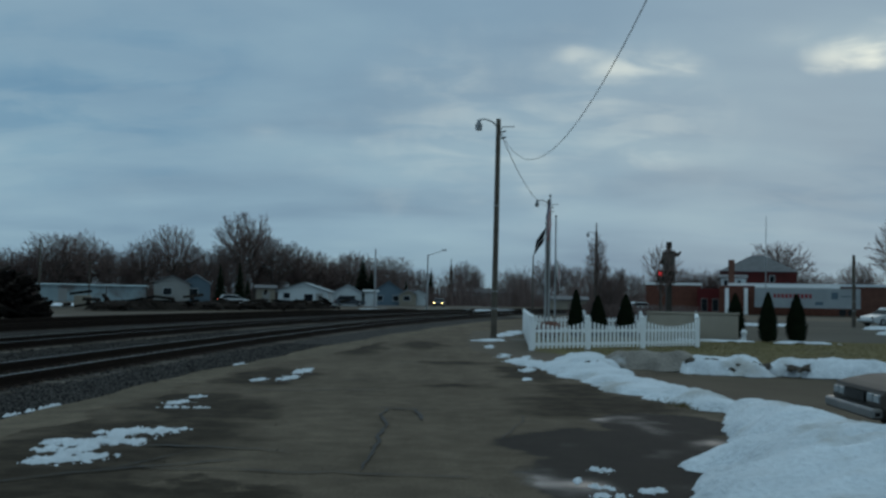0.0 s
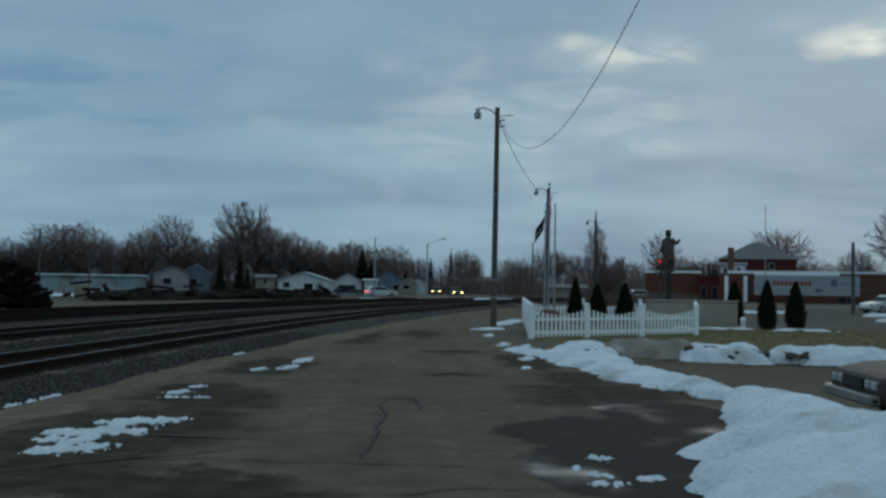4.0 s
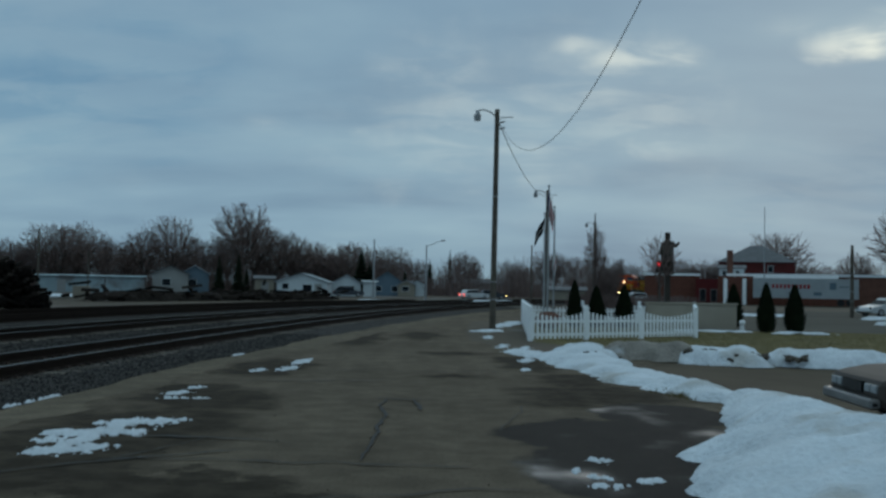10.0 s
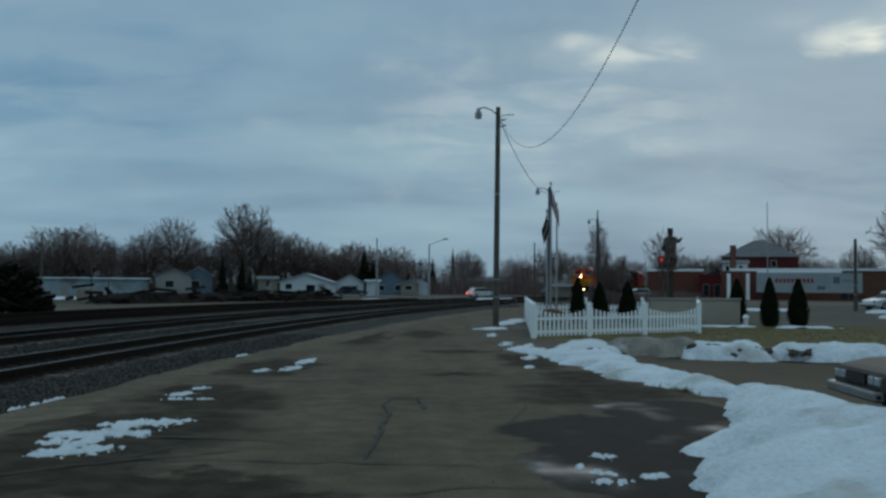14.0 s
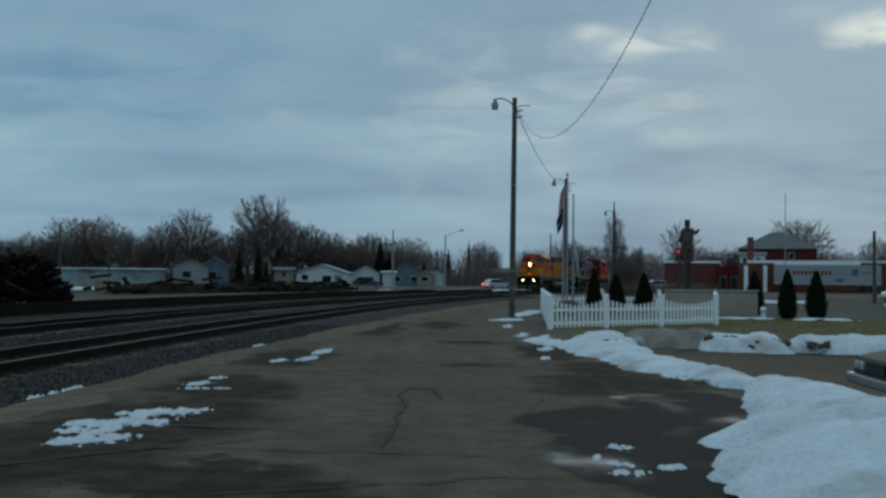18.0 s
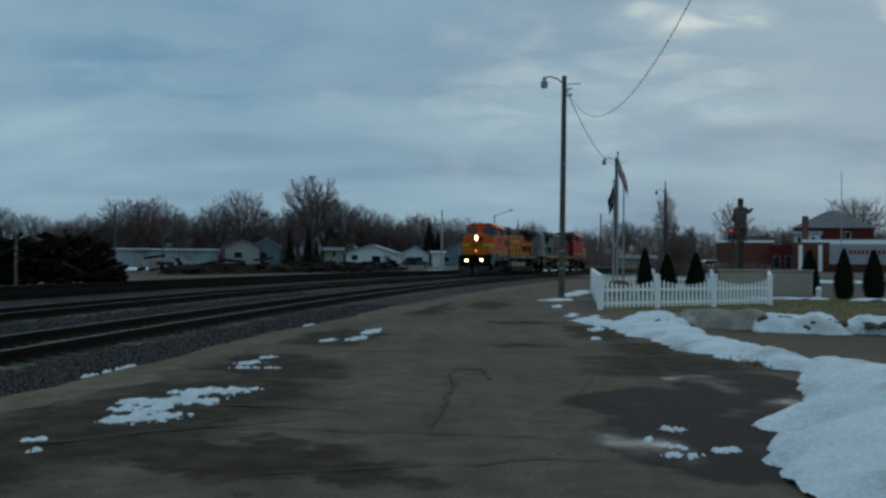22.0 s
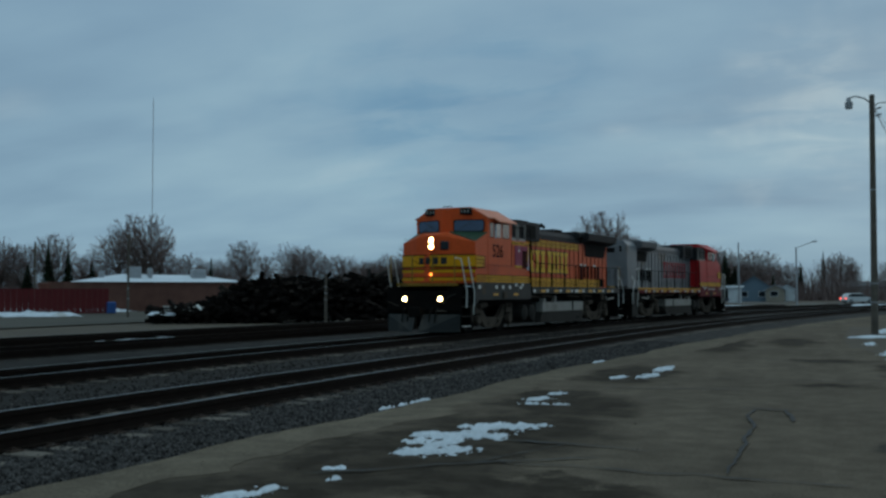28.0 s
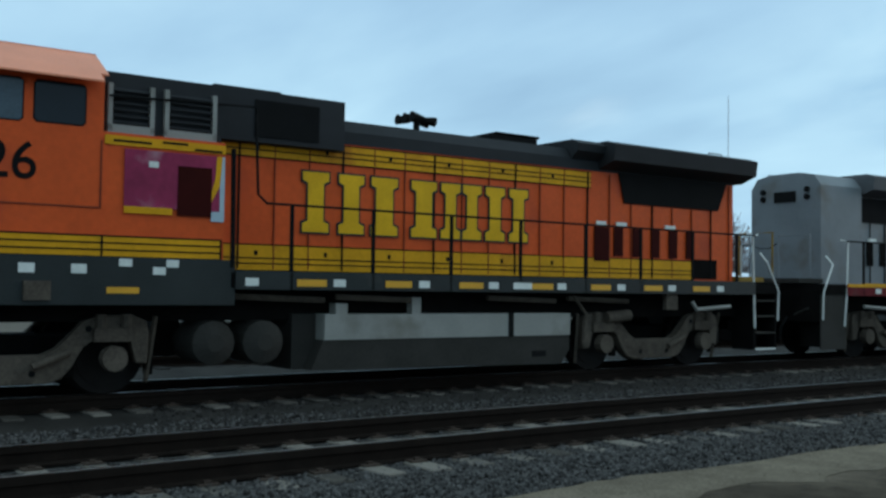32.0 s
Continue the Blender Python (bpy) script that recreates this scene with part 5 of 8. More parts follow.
def edge_x(y):
    """Where the paving ends beside the ballast."""
    return -6.25 + 0.035 * y + 0.0014 * y * y + 0.1 * math.sin(y * 0.55) + 0.05 * math.sin(y * 1.7)


# the paved access road, a slab that follows the ballast
verts, faces = [], []
ys = [-14 + 1.2 * i for i in range(96)]
cols = [0.0, 0.9, 2.0, 3.5, 5.5, 8.0, 10.5, 13.5]
for y in ys:
    far_edge = 9.6 if y < 26 else max(1.9 - edge_x(y) + max(0, (26.5 - y)) * 2.2, 6.2) if y < 34 else 6.6 + max(0, y - 50) * 0.02
    for c in cols:
        w = far_edge * c / cols[-1]
        verts.append((edge_x(y) + w, y, 0.0 if c else -0.03))
k = len(cols)
for i in range(len(ys) - 1):
    for j in range(k - 1):
        faces.append((i * k + j, i * k + j + 1, (i + 1) * k + j + 1, (i + 1) * k + j))
road = new("road", pydata("road", verts, faces, "asphalt"))
tagged(road, "worn grey asphalt access road with cracks and damp patches", "road", kind="structure")
# its pale sandy edge beside the ballast
verts, faces = [], []
for i, y in enumerate([-13 + 0.24 * i for i in range(380)]):
    x = edge_x(y)
    w = 0.86 + 0.3 * noise.noise(Vector((0, y * 0.3, 2))) + 0.24 * noise.fractal(Vector((3, y * 0.9, 0)), 0.7, 2.1, 4) + (0.35 if y > 26 else 0)
    k = 0.07 * noise.fractal(Vector((7, y * 2.2, 0)), 0.6, 2.2, 3)
    verts += [(x - 0.06 + k, y, -0.04), (x + 0.02 + k, y, 0.005), (x + w * 0.5, y, 0.005), (x + w, y, 0.005)]
    if i:
        a = 4 * (i - 1)
        faces += [(a + j, a + j + 1, a + 5 + j, a + 4 + j) for j in range(3)]
edge = new("road_edge", pydata("road_edge", verts, faces, "asphalt_edge"))
tagged(edge, "pale sandy strip along the edge of the asphalt", "road edge", kind="structure")


def crack(bm, x, y, heading, length, width, seed):
    rr = random.Random(seed)
    pts = [(x, y)]
    a = heading
    while length > 0:
        d = rr.uniform(0.12, 0.35)
        a = heading + rr.uniform(-0.4, 0.4) * (0.45 if abs(heading) > 1 else 1)
        x, y = x + d * math.cos(a), y + d * math.sin(a)
        pts.append((x, y))
        length -= d
    prev = None
    for i, (x, y) in enumerate(pts):
        w = 0.85 * width * rr.uniform(0.3, 1.5) * (0.3 if i in (0, len(pts) - 1) else 1)
        cur = (bm.verts.new((x - w * math.sin(heading), y + w * math.cos(heading), 0.018)), bm.verts.new((x + w * math.sin(heading), y - w * math.cos(heading), 0.018)))
        if prev:
            bm.faces.new((prev[0], prev[1], cur[1], cur[0]))
        prev = cur


cb = empty_bm()
for x, y, h, ln, w, sd in ((-3.0, 9.35, 0.03, 3.3, 0.022, 1), (-3.2, 10.7, -0.15, 1.6, 0.035, 2), (-0.71, 9.45, 1.58, 5.2, 0.02, 3), (-0.9, 14.75, 0.02, 0.7, 0.05, 4), (-0.36, 14.7, -1.57, 1.3, 0.045, 5),
                           (-4.2, 8.2, 0.6, 2.6, 0.03, 6), (-3.1, 9.2, 1.2, 1.5, 0.015, 7), (-3.3, 17.0, 0.2, 2.4, 0.03, 8), (0.7, 11.5, 1.4, 2.5, 0.012, 9), (-2.4, 19.5, 0.1, 4.5, 0.02, 10), (-1.9, 7.4, 0.3, 3.0, 0.015, 11), (1.0, 21.0, 0.1, 3.5, 0.02, 14), (-1.5, 25.0, 0.0, 4.0, 0.02, 15)):
    crack(cb, x, y, h, ln, w, sd)
solid("asphalt_cracks", cb, "tar", "dark open cracks in the asphalt", "crack", kind="structure")

# ballast beds, rails, ties
RAILS = ((T1, -40, 330, "near"), (T2, -60, 330, "main"), (T3, -50, 160, "siding"), (T4, -40, 120, "siding"))
for n, (way, a, b, word) in enumerate(RAILS):
    near = n < 2
    prof = [(-2.9, -0.1), (-2.0, -0.07), (-1.5, -0.055), (1.5, -0.055), (2.0, -0.06), (3.4 if n == 0 else 2.9, -0.07)] if near else [(-2.4, -0.1), (-1.5, -0.05), (1.5, -0.05), (2.6, -0.1)]
    bed = new("ballast_bed", strip("ballast_bed", way, a, b, 2.0, prof, "ballast" if n == 0 else "ballast_far"))
    tagged(bed, "bed of crushed grey stone ballast under a railway track" if near else "dark ballast under an old siding", "ballast", kind="structure")
    track = thing("track", "railway track of steel rails on timber ties, curving away" if near else "rusty siding track of steel rails on dark timber ties", "railway track", group="tracks", kind="structure")
    for side in (-0.7525, 0.7525):
        hw, bw = 0.037, 0.07
        base = RAIL - 0.205
        side_prof = [(side - bw, base), (side - bw, base + 0.02), (side - 0.012, base + 0.035), (side - 0.012, base + 0.125), (side - hw, base + 0.135), (side - hw, RAIL - 0.003), (side + hw, RAIL - 0.003), (side + hw, base + 0.135), (side + 0.012, base + 0.125), (side + 0.012, base + 0.035), (side + bw, base + 0.02), (side + bw, base)]
        rail_ob = new("rail", strip("rail", way, a, b, 1.5, side_prof, "rail_side"))
        rail_ob.parent = track
        head = new("rail_head", strip("rail_head", way, a, b, 1.5, [(side - 0.026, RAIL), (side + 0.026, RAIL)], "rail_top" if near else "rail_side"))
        head.parent = rail_ob
    tagged(track, kind="structure")
    # ties
    tb = empty_bm()
    box(tb, -1.3, 1.3, -0.115, 0.115, -0.17, 0.0)
    tie_me = mesh_of("tie", tb, "tie_top" if near else "tie", bevel=0.012)
    pb = empty_bm()
    for side in (-0.7525, 0.7525):
        box(pb, side - 0.17, side + 0.17, -0.09, 0.09, 0.0, 0.018)
        for o in (-0.11, 0.11):
            box(pb, side + o - 0.02, side + o + 0.02, -0.03, 0.03, 0.018, 0.04)
    plate_me = mesh_of("tie_plates", pb, "plate")
    rr = random.Random(20 + n)
    lo, hi = {0: (0, 60), 1: (4, 60), 2: (14, 50), 3: (0, 0)}[n]
    s, rest = a, []
    count = 0
    while s < min(b, 200):
        s += 0.53
        x, y, h = way(s)
        m = pose(x + rr.uniform(-0.04, 0.04), y, -0.036 + rr.uniform(-0.014, 0.01), 0, 0, math.degrees(-h) + rr.uniform(-1.2, 1.2))
        if lo <= s <= hi:
            o = new("tie", tie_me)
            o.parent, o.matrix_basis = track, m
            if n < 2 and s < 30:
                p = new("tie_plates", plate_me)
                p.parent, p.matrix_basis = o, pose(0, 0, 0)
        elif (a < s < 110 and n < 2) or (n > 1 and -5 < s < 90):
            rest.append(m)
    base_v = [(x, y, z) for x in (-1.3, 1.3) for y in (-0.115, 0.115) for z in (-0.15, 0.0)]
    fc = [(0, 1, 3, 2), (4, 6, 7, 5), (0, 4, 5, 1), (2, 3, 7, 6), (1, 5, 7, 3)]
    vv, ff = [], []
    for m in rest:
        o = len(vv)
        vv += [tuple(m @ Vector(p)) for p in base_v]
        ff += [tuple(o + q for q in f) for f in fc]
    if vv:
        far = new("far_ties", pydata("far_ties", vv, ff, "tie_top" if near else "tie"))
        tagged(far, kind="stuff")
        far.parent = track

# loose ballast stones
rr = random.Random(77)
shapes = []
for k in range(5):
    sb = empty_bm()
    bmesh.ops.create_icosphere(sb, subdivisions=1, radius=1.0)
    vs = [v.co * rr.uniform(0.7, 1.15) for v in sb.verts]
    shapes.append(([tuple(v) for v in vs], [tuple(v.index for v in f.verts) for f in sb.faces]))
    sb.free()


def stones(name, count, place, size, material):
    vv, ff = [], []
    for _ in range(count):
        x, y, z = place()
        pts, fcs = shapes[rr.randrange(5)]
        s = rr.uniform(*size)
        m = Euler((rr.uniform(0, 3), rr.uniform(0, 3), rr.uniform(0, 3))).to_matrix()
        o = len(vv)
        for p in pts:
            q = m @ Vector((p[0] * s, p[1] * s * 0.8, p[2] * s * 0.65))
            vv.append((x + q.x, y + q.y, z + q.z))
        ff += [tuple(o + i for i in f) for f in fcs]
    return pydata(name, vv, ff, material)


def near_bed():
    s = 1.5 + 34 * rr.random() ** 1.5
    x, y, h = T1(s)
    o = rr.uniform(0.78, 3.25) if rr.random() < 0.7 else rr.uniform(-3.0, -0.78) if rr.random() < 0.72 else rr.uniform(-0.65, 0.65)
    return x + o * math.cos(h), y - o * math.sin(h), (-0.06 if abs(o) < 1.6 else -0.055) + rr.uniform(-0.02, 0.02)


def mid_bed():
    s = 5 + 40 * rr.random() ** 1.3
    x, y, h = T2(s)
    o = rr.uniform(-2.8, 2.9)
    return x + o, y, -0.06 + rr.uniform(-0.02, 0.02)


st = new("ballast_stones", stones("ballast_stones", 60000, near_bed, (0.014, 0.032), "stone"))
tagged(st, "loose angular grey ballast stones beside the track", "gravel", kind="stuff")
st2 = new("ballast_stones", stones("ballast_stones", 9000, mid_bed, (0.02, 0.04), "stone_dark"))
tagged(st2, "loose grey ballast stones round the main track", "gravel", kind="stuff")

def on_road():
    y = 5 + 26 * rr.random() ** 1.4
    x = edge_x(y) + 0.3 + rr.random() ** 1.5 * 8.0
    return x, y, 0.006


bits_ob = new("road_debris", stones("road_debris", 260, on_road, (0.004, 0.01), "speck"))
tagged(bits_ob, "dark crumbs of gravel and leaf litter on the asphalt", "debris", kind="stuff")

# beyond the tracks: pale gravel strip, yard and road
new_strip = new("gravel_strip", strip("gravel_strip", rail_way(-28.0), 5, 140, 3.0, [(-0.9, -0.02), (-0.3, 0.05), (0.4, 0.04), (1.0, -0.03)], "pale_gravel"))
tagged(new_strip, "pale gravel strip beyond the siding", "gravel strip", kind="structure")
lb = empty_bm()
lb.faces.new([lb.verts.new(p) for p in ((-36, 20, -0.05), (-36, 110, -0.05), (-140, 130, -0.05), (-160, 20, -0.05))])
solid("yard", lb, "lot", "wide pale gravel yard with snow patches beyond the tracks", "yard", kind="structure")
rb = empty_bm()
pts = [(-170, 112), (-75, 140), (-30, 150), (0, 160), (18, 168), (75, 200)]
for (xa, ya), (xb, yb) in zip(pts, pts[1:]):
    rb.faces.new([rb.verts.new(p) for p in ((xa, ya - 5, -0.06), (xb, yb - 5, -0.06), (xb, yb + 6, -0.06), (xa, ya + 6, -0.06))])
solid("street", rb, "road", "salt-pale street beyond the railway", "street", kind="structure")

# ---- snow ----
def seg_d(x, y, a):
    x0, y0, x1, y1 = a
    dx, dy = x1 - x0, y1 - y0
    q = max(0, min(1, ((x - x0) * dx + (y - y0) * dy) / (dx * dx + dy * dy + 1e-9)))
    return math.hypot(x - x0 - q * dx, y - y0 - q * dy)


def snow_mesh(name, lumps, step, gate=0.25, freq=1.1, base=0.0, material="snow", warp=0.3):
    """Drifts built from ridges (x0, y0, x1, y1, reach, height), with ragged edges and a lumpy top."""
    x0 = min(min(a[0], a[2]) - a[4] for a in lumps)
    x1 = max(max(a[0], a[2]) + a[4] for a in lumps)
    y0 = min(min(a[1], a[3]) - a[4] for a in lumps)
    y1 = max(max(a[1], a[3]) + a[4] for a in lumps)
    nx, ny = int((x1 - x0) / step) + 2, int((y1 - y0) / step) + 2
    ids, verts, hs = {}, [], {}
    for j in range(ny):
        for i in range(nx):
            x, y = x0 + i * step, y0 + j * step
            h = -0.03
            wv = noise.noise_vector(Vector((x * freq, y * freq, 1.7))) + 0.5 * noise.noise_vector(Vector((x * freq * 2.7, y * freq * 2.7, 6.1)))
            for a in lumps:
                d = seg_d(x + wv.x * a[4] * warp, y + wv.y * a[4] * warp * 1.5, a[:4]) / a[4]
                if d < 1:
                    h = max(h, a[5] * (1 - d * d) ** 0.8)
            if h > -0.02:
                top = max(a[5] for a in lumps)
                n = noise.fractal(Vector((x * freq, y * freq, 3.1)), 0.8, 2.1, 5)
                n2 = noise.noise(Vector((x * 5.5, y * 5.5, 8.7)))
                n3 = abs(noise.noise(Vector((x * 1.1 + y * 0.5, y * 2.6 - x * 0.4, 5.3))))
                h = h * (1 + 0.2 * n + 0.09 * n2 - 0.35 * n3) - gate * top * (0.35 + 0.9 * n + 0.25 * n2)
            hs[i, j] = h
    faces = []
    def vid(i, j):
        if (i, j) not in ids:
            ids[i, j] = len(verts)
            verts.append((x0 + i * step, y0 + j * step, base + max(hs[i, j], -0.03)))
        return ids[i, j]
    for j in range(ny - 1):
        for i in range(nx - 1):
            c = [(i, j), (i + 1, j), (i + 1, j + 1), (i, j + 1)]
            if sum(hs[k] > 0.0 for k in c) >= 1:
                faces.append(tuple(vid(*k) for k in c))
    # keep the largest connected piece
    if faces:
        root = list(range(len(verts)))

        def top_of(a):
            while root[a] != a:
                root[a] = root[root[a]]
                a = root[a]
            return a
        for f in faces:
            for q in f[1:]:
                root[top_of(q)] = top_of(f[0])
        tally = {}
        for f in faces:
            tally[top_of(f[0])] = tally.get(top_of(f[0]), 0) + 1
        best = max(tally, key=tally.get)
        faces = [f for f in faces if top_of(f[0]) == best]
        used = sorted({q for f in faces for q in f})
        index = {q: i for i, q in enumerate(used)}
        verts = [verts[q] for q in used]
        faces = [tuple(index[q] for q in f) for f in faces]
    return pydata(name, verts, faces, material, True)


def snow(name, lumps, step, label, gate=0.25, freq=1.1, base=0.0, material="snow", warp=0.3):
    ob = new(name, snow_mesh(name, lumps, step, gate, freq, base, material, warp))
    return tagged(ob, label, "snow")


snow("snow_bank", [(4.15, 11.6, 4.0, 9.8, 0.85, 0.5), (4.35, 8.8, 4.3, 4.0, 2.25, 0.62), (4.6, 14.0, 4.35, 12.2, 0.75, 0.32), (4.35, 12.4, 4.2, 11.0, 0.8, 0.45), (4.75, 15.2, 4.6, 14.4, 0.5, 0.26), (4.3, 9.6, 4.3, 8.4, 1.6, 0.56)], 0.05, "large ploughed bank of old snow on the asphalt", gate=0.16, warp=0.16)
snow("snow_strip", [(4.35, 16.9, 4.45, 15.6, 0.5, 0.2), (3.85, 18.6, 4.2, 17.0, 0.78, 0.2), (3.45, 21.2, 3.85, 18.6, 0.85, 0.2), (3.15, 24.0, 3.45, 21.2, 0.92, 0.24), (2.1, 26.2, 2.7, 24.4, 0.5, 0.1), (3.7, 26.0, 3.5, 23.6, 0.75, 0.36)], 0.055, "narrow strip of melting snow along the drive", gate=0.3, warp=0.36)
snow("snow_ridge", [(6.4, 24.5, 7.3, 24.4, 0.78, 0.46), (7.3, 24.4, 8.4, 24.3, 0.55, 0.3), (8.4, 24.3, 10.4, 24.2, 0.8, 0.46), (10.4, 24.2, 13.5, 24.5, 0.7, 0.36), (13.5, 24.5, 20, 25, 0.8, 0.34)], 0.06, "ridge of ploughed snow and dirt beside the lawn", gate=0.34, freq=1.6, base=-0.05, warp=0.4)
snow("earth_mound", [(4.5, 24.7, 5.9, 24.8, 0.72, 0.46)], 0.06, "low mound of frozen brown earth and dirty snow", gate=0.12, material="earth")


def thin_snow(label, lobes, seed, cut_at=0.56):
    """A film of melting snow: lobes (x0, y0, x1, y1, reach x, reach y) with fretted edges and holes."""
    sx, sy = 0.018, 0.034
    x0, x1 = min(min(a[0], a[2]) - a[4] * 1.5 for a in lobes), max(max(a[0], a[2]) + a[4] * 1.5 for a in lobes)
    y0, y1 = min(min(a[1], a[3]) - a[5] * 1.5 for a in lobes), max(max(a[1], a[3]) + a[5] * 1.5 for a in lobes)
    nx, ny = int((x1 - x0) / sx) + 2, int((y1 - y0) / sy) + 2
    hs = []
    for j in range(ny):
        for i in range(nx):
            x, y = x0 + i * sx, y0 + j * sy
            f = max(1 - seg_d(0, 0, ((a[0] - x) / a[4], (a[1] - y) / a[5], (a[2] - x) / a[4], (a[3] - y) / a[5])) for a in lobes)
            f += 0.72 * noise.fractal(Vector((x * 9.0, y * 4.4, seed)), 0.4, 2.1, 5)
            hs.append(0.004 + 0.028 * min((f - cut_at) / 0.5, 1.0) if f > cut_at else -0.012)
    keep, faces, verts = {}, [], []
    for j in range(ny - 1):
        for i in range(nx - 1):
            c = (j * nx + i, j * nx + i + 1, (j + 1) * nx + i + 1, (j + 1) * nx + i)
            if max(hs[k] for k in c) > 0:
                for k in c:
                    if k not in keep:
                        keep[k] = len(verts)
                        verts.append((x0 + (k % nx) * sx, y0 + (k // nx) * sy, hs[k]))
                faces.append(tuple(keep[k] for k in c))
    if faces:
        tagged(new("snow_patch", pydata("snow_patch", verts, faces, "snow", True)), label, "snow")


PATCHES = (
    ("thin snow round the foot of the wooden pole", 0.07, 0.5, 2.2, ((1.55, 38.2, 2.1, 39.2, 0.42, 0.08), (2.4, 42.5, 3.0, 45.0, 0.3, 0.09), (3.0, 45.5, 3.7, 49.0, 0.42, 0.1))),
    ("thin snow along the foot of the low wall", 0.1, 0.4, 1.1, ((10.5, 42.9, 12.6, 42.5, 0.6, 0.09), (14.2, 41.8, 15.8, 41.8, 0.6, 0.12))),
    ("line of snow lying along the siding rail", 0.1, 0.4, 1.1, ((-21.7, 14.0, -21.8, 21.0, 0.15, 0.06), (-21.9, 27.0, -21.7, 31.0, 0.12, 0.05))),
    ("low heap of snow on the gravel yard", 0.22, 0.3, 1.1, ((-38, 62, -33.5, 60, 1.2, 0.4), (-52, 78, -44, 76, 1.6, 0.35), (-70, 74, -58, 73, 1.6, 0.3))),
    ("snow lying along the far street", 0.3, 0.4, 1.1, ((-22, 114, -19, 115, 1.0, 0.2), (-9, 119.5, -6, 121, 0.9, 0.15), (4, 128, 9, 131, 1.2, 0.2), (-60, 100, -40, 108, 1.8, 0.3))),
    ("snow heap on the parking lot", 0.18, 0.35, 1.1, ((30, 70, 36, 67, 0.7, 0.25), (22, 75, 26, 74, 0.6, 0.2), (25.5, 57.5, 30, 56, 0.55, 0.2))),
    ("snow heap at the edge of the yard", 0.25, 0.3, 1.1, ((-83, 58, -58, 63, 2.2, 0.5), (-70, 52, -62, 52, 1.4, 0.6), (-57, 55, -50, 58, 1.1, 0.3))),
)
for label, step, gate, freq, lumps in PATCHES:
    for lump in lumps:
        snow("snow_patch", [lump], step, label, gate=gate, freq=freq, warp=0.85)
thin_snow("thin ragged melting snow patch on the asphalt", [(-3.8, 9.72, -3.36, 9.95, 0.2, 0.34), (-4.15, 10.86, -3.27, 11.05, 0.17, 0.34), (-3.8, 11.75, -3.16, 11.98, 0.19, 0.38), (-3.72, 10.0, -3.6, 11.7, 0.2, 0.5), (-4.02, 10.4, -3.9, 10.6, 0.14, 0.3)], 1.0, 0.5)
for label, k, lobes in (
        ("thin streak of snow on the asphalt", 2.0, [(-3.98, 14.33, -3.3, 14.41, 0.08, 0.08)]),
        ("thin streak of snow on the asphalt", 3.0, [(-3.95, 14.9, -3.82, 15.1, 0.15, 0.3)]),
        ("thin streak of snow on the asphalt", 4.0, [(-3.86, 15.75, -3.76, 15.9, 0.12, 0.28)]),
        ("small melting snow patch on the asphalt", 5.0, [(-2.98, 21.2, -2.88, 22.0, 0.22, 0.5)]),
        ("small melting snow patch on the asphalt", 6.0, [(-3.0, 19.5, -2.92, 20.1, 0.2, 0.42)]),
        ("small melting snow patch on the asphalt", 7.0, [(-3.5, 19.2, -3.4, 19.4, 0.16, 0.3)]),
        ("thin line of snow along the asphalt edge", 8.0, [(-5.6, 13.1, -5.45, 14.5, 0.022, 0.06)]),
        ("thin line of snow along the asphalt edge", 9.0, [(-4.68, 23.1, -4.58, 23.5, 0.08, 0.25)]),
        ("small scrap of snow on the asphalt", 10.0, [(-4.36, 7.15, -4.14, 7.48, 0.17, 0.22)]),
        ("small scrap of snow on the asphalt", 11.0, [(-4.15, 8.56, -4.04, 8.64, 0.09, 0.13)]),
        ("small scrap of snow on the asphalt", 12.0, [(-3.9, 8.1, -3.86, 8.15, 0.07, 0.1)]),
        ("scattered scrap of snow beside the snow bank", 13.0, [(1.5, 9.8, 1.66, 9.74, 0.08, 0.15)]),
        ("scattered scrap of snow beside the snow bank", 14.0, [(1.24, 9.15, 1.28, 9.2, 0.07, 0.13)]),
        ("scattered scrap of snow beside the snow bank", 15.0, [(1.38, 8.95, 1.52, 8.9, 0.09, 0.15)]),
        ("scattered scrap of snow beside the snow bank", 16.0, [(1.34, 8.5, 1.56, 8.46, 0.09, 0.13)]),
        ("scattered scrap of snow beside the snow bank", 17.0, [(1.8, 8.72, 1.95, 8.76, 0.09, 0.13)]),
        ("thin snow scattered along the edge of the road", 18.0, [(1.85, 26.2, 2.1, 27.2, 0.25, 0.7)]),
        ("thin snow scattered along the edge of the road", 19.0, [(1.75, 28.2, 1.9, 29.2, 0.24, 0.8)]),
        ("thin snow scattered along the edge of the road", 20.0, [(2.3, 27.6, 2.5, 28.4, 0.2, 0.6)]),
        ("thin snow scattered along the edge of the road", 21.0, [(1.95, 22.9, 2.1, 23.6, 0.2, 0.5)]),
        ("thin snow scattered along the edge of the road", 22.0, [(1.72, 20.4, 1.84, 20.6, 0.12, 0.3)]),
        ("thin snow scattered along the edge of the road", 23.0, [(1.6, 33.4, 1.75, 34.6, 0.22, 0.8)])):
    thin_snow(label, lobes, k)

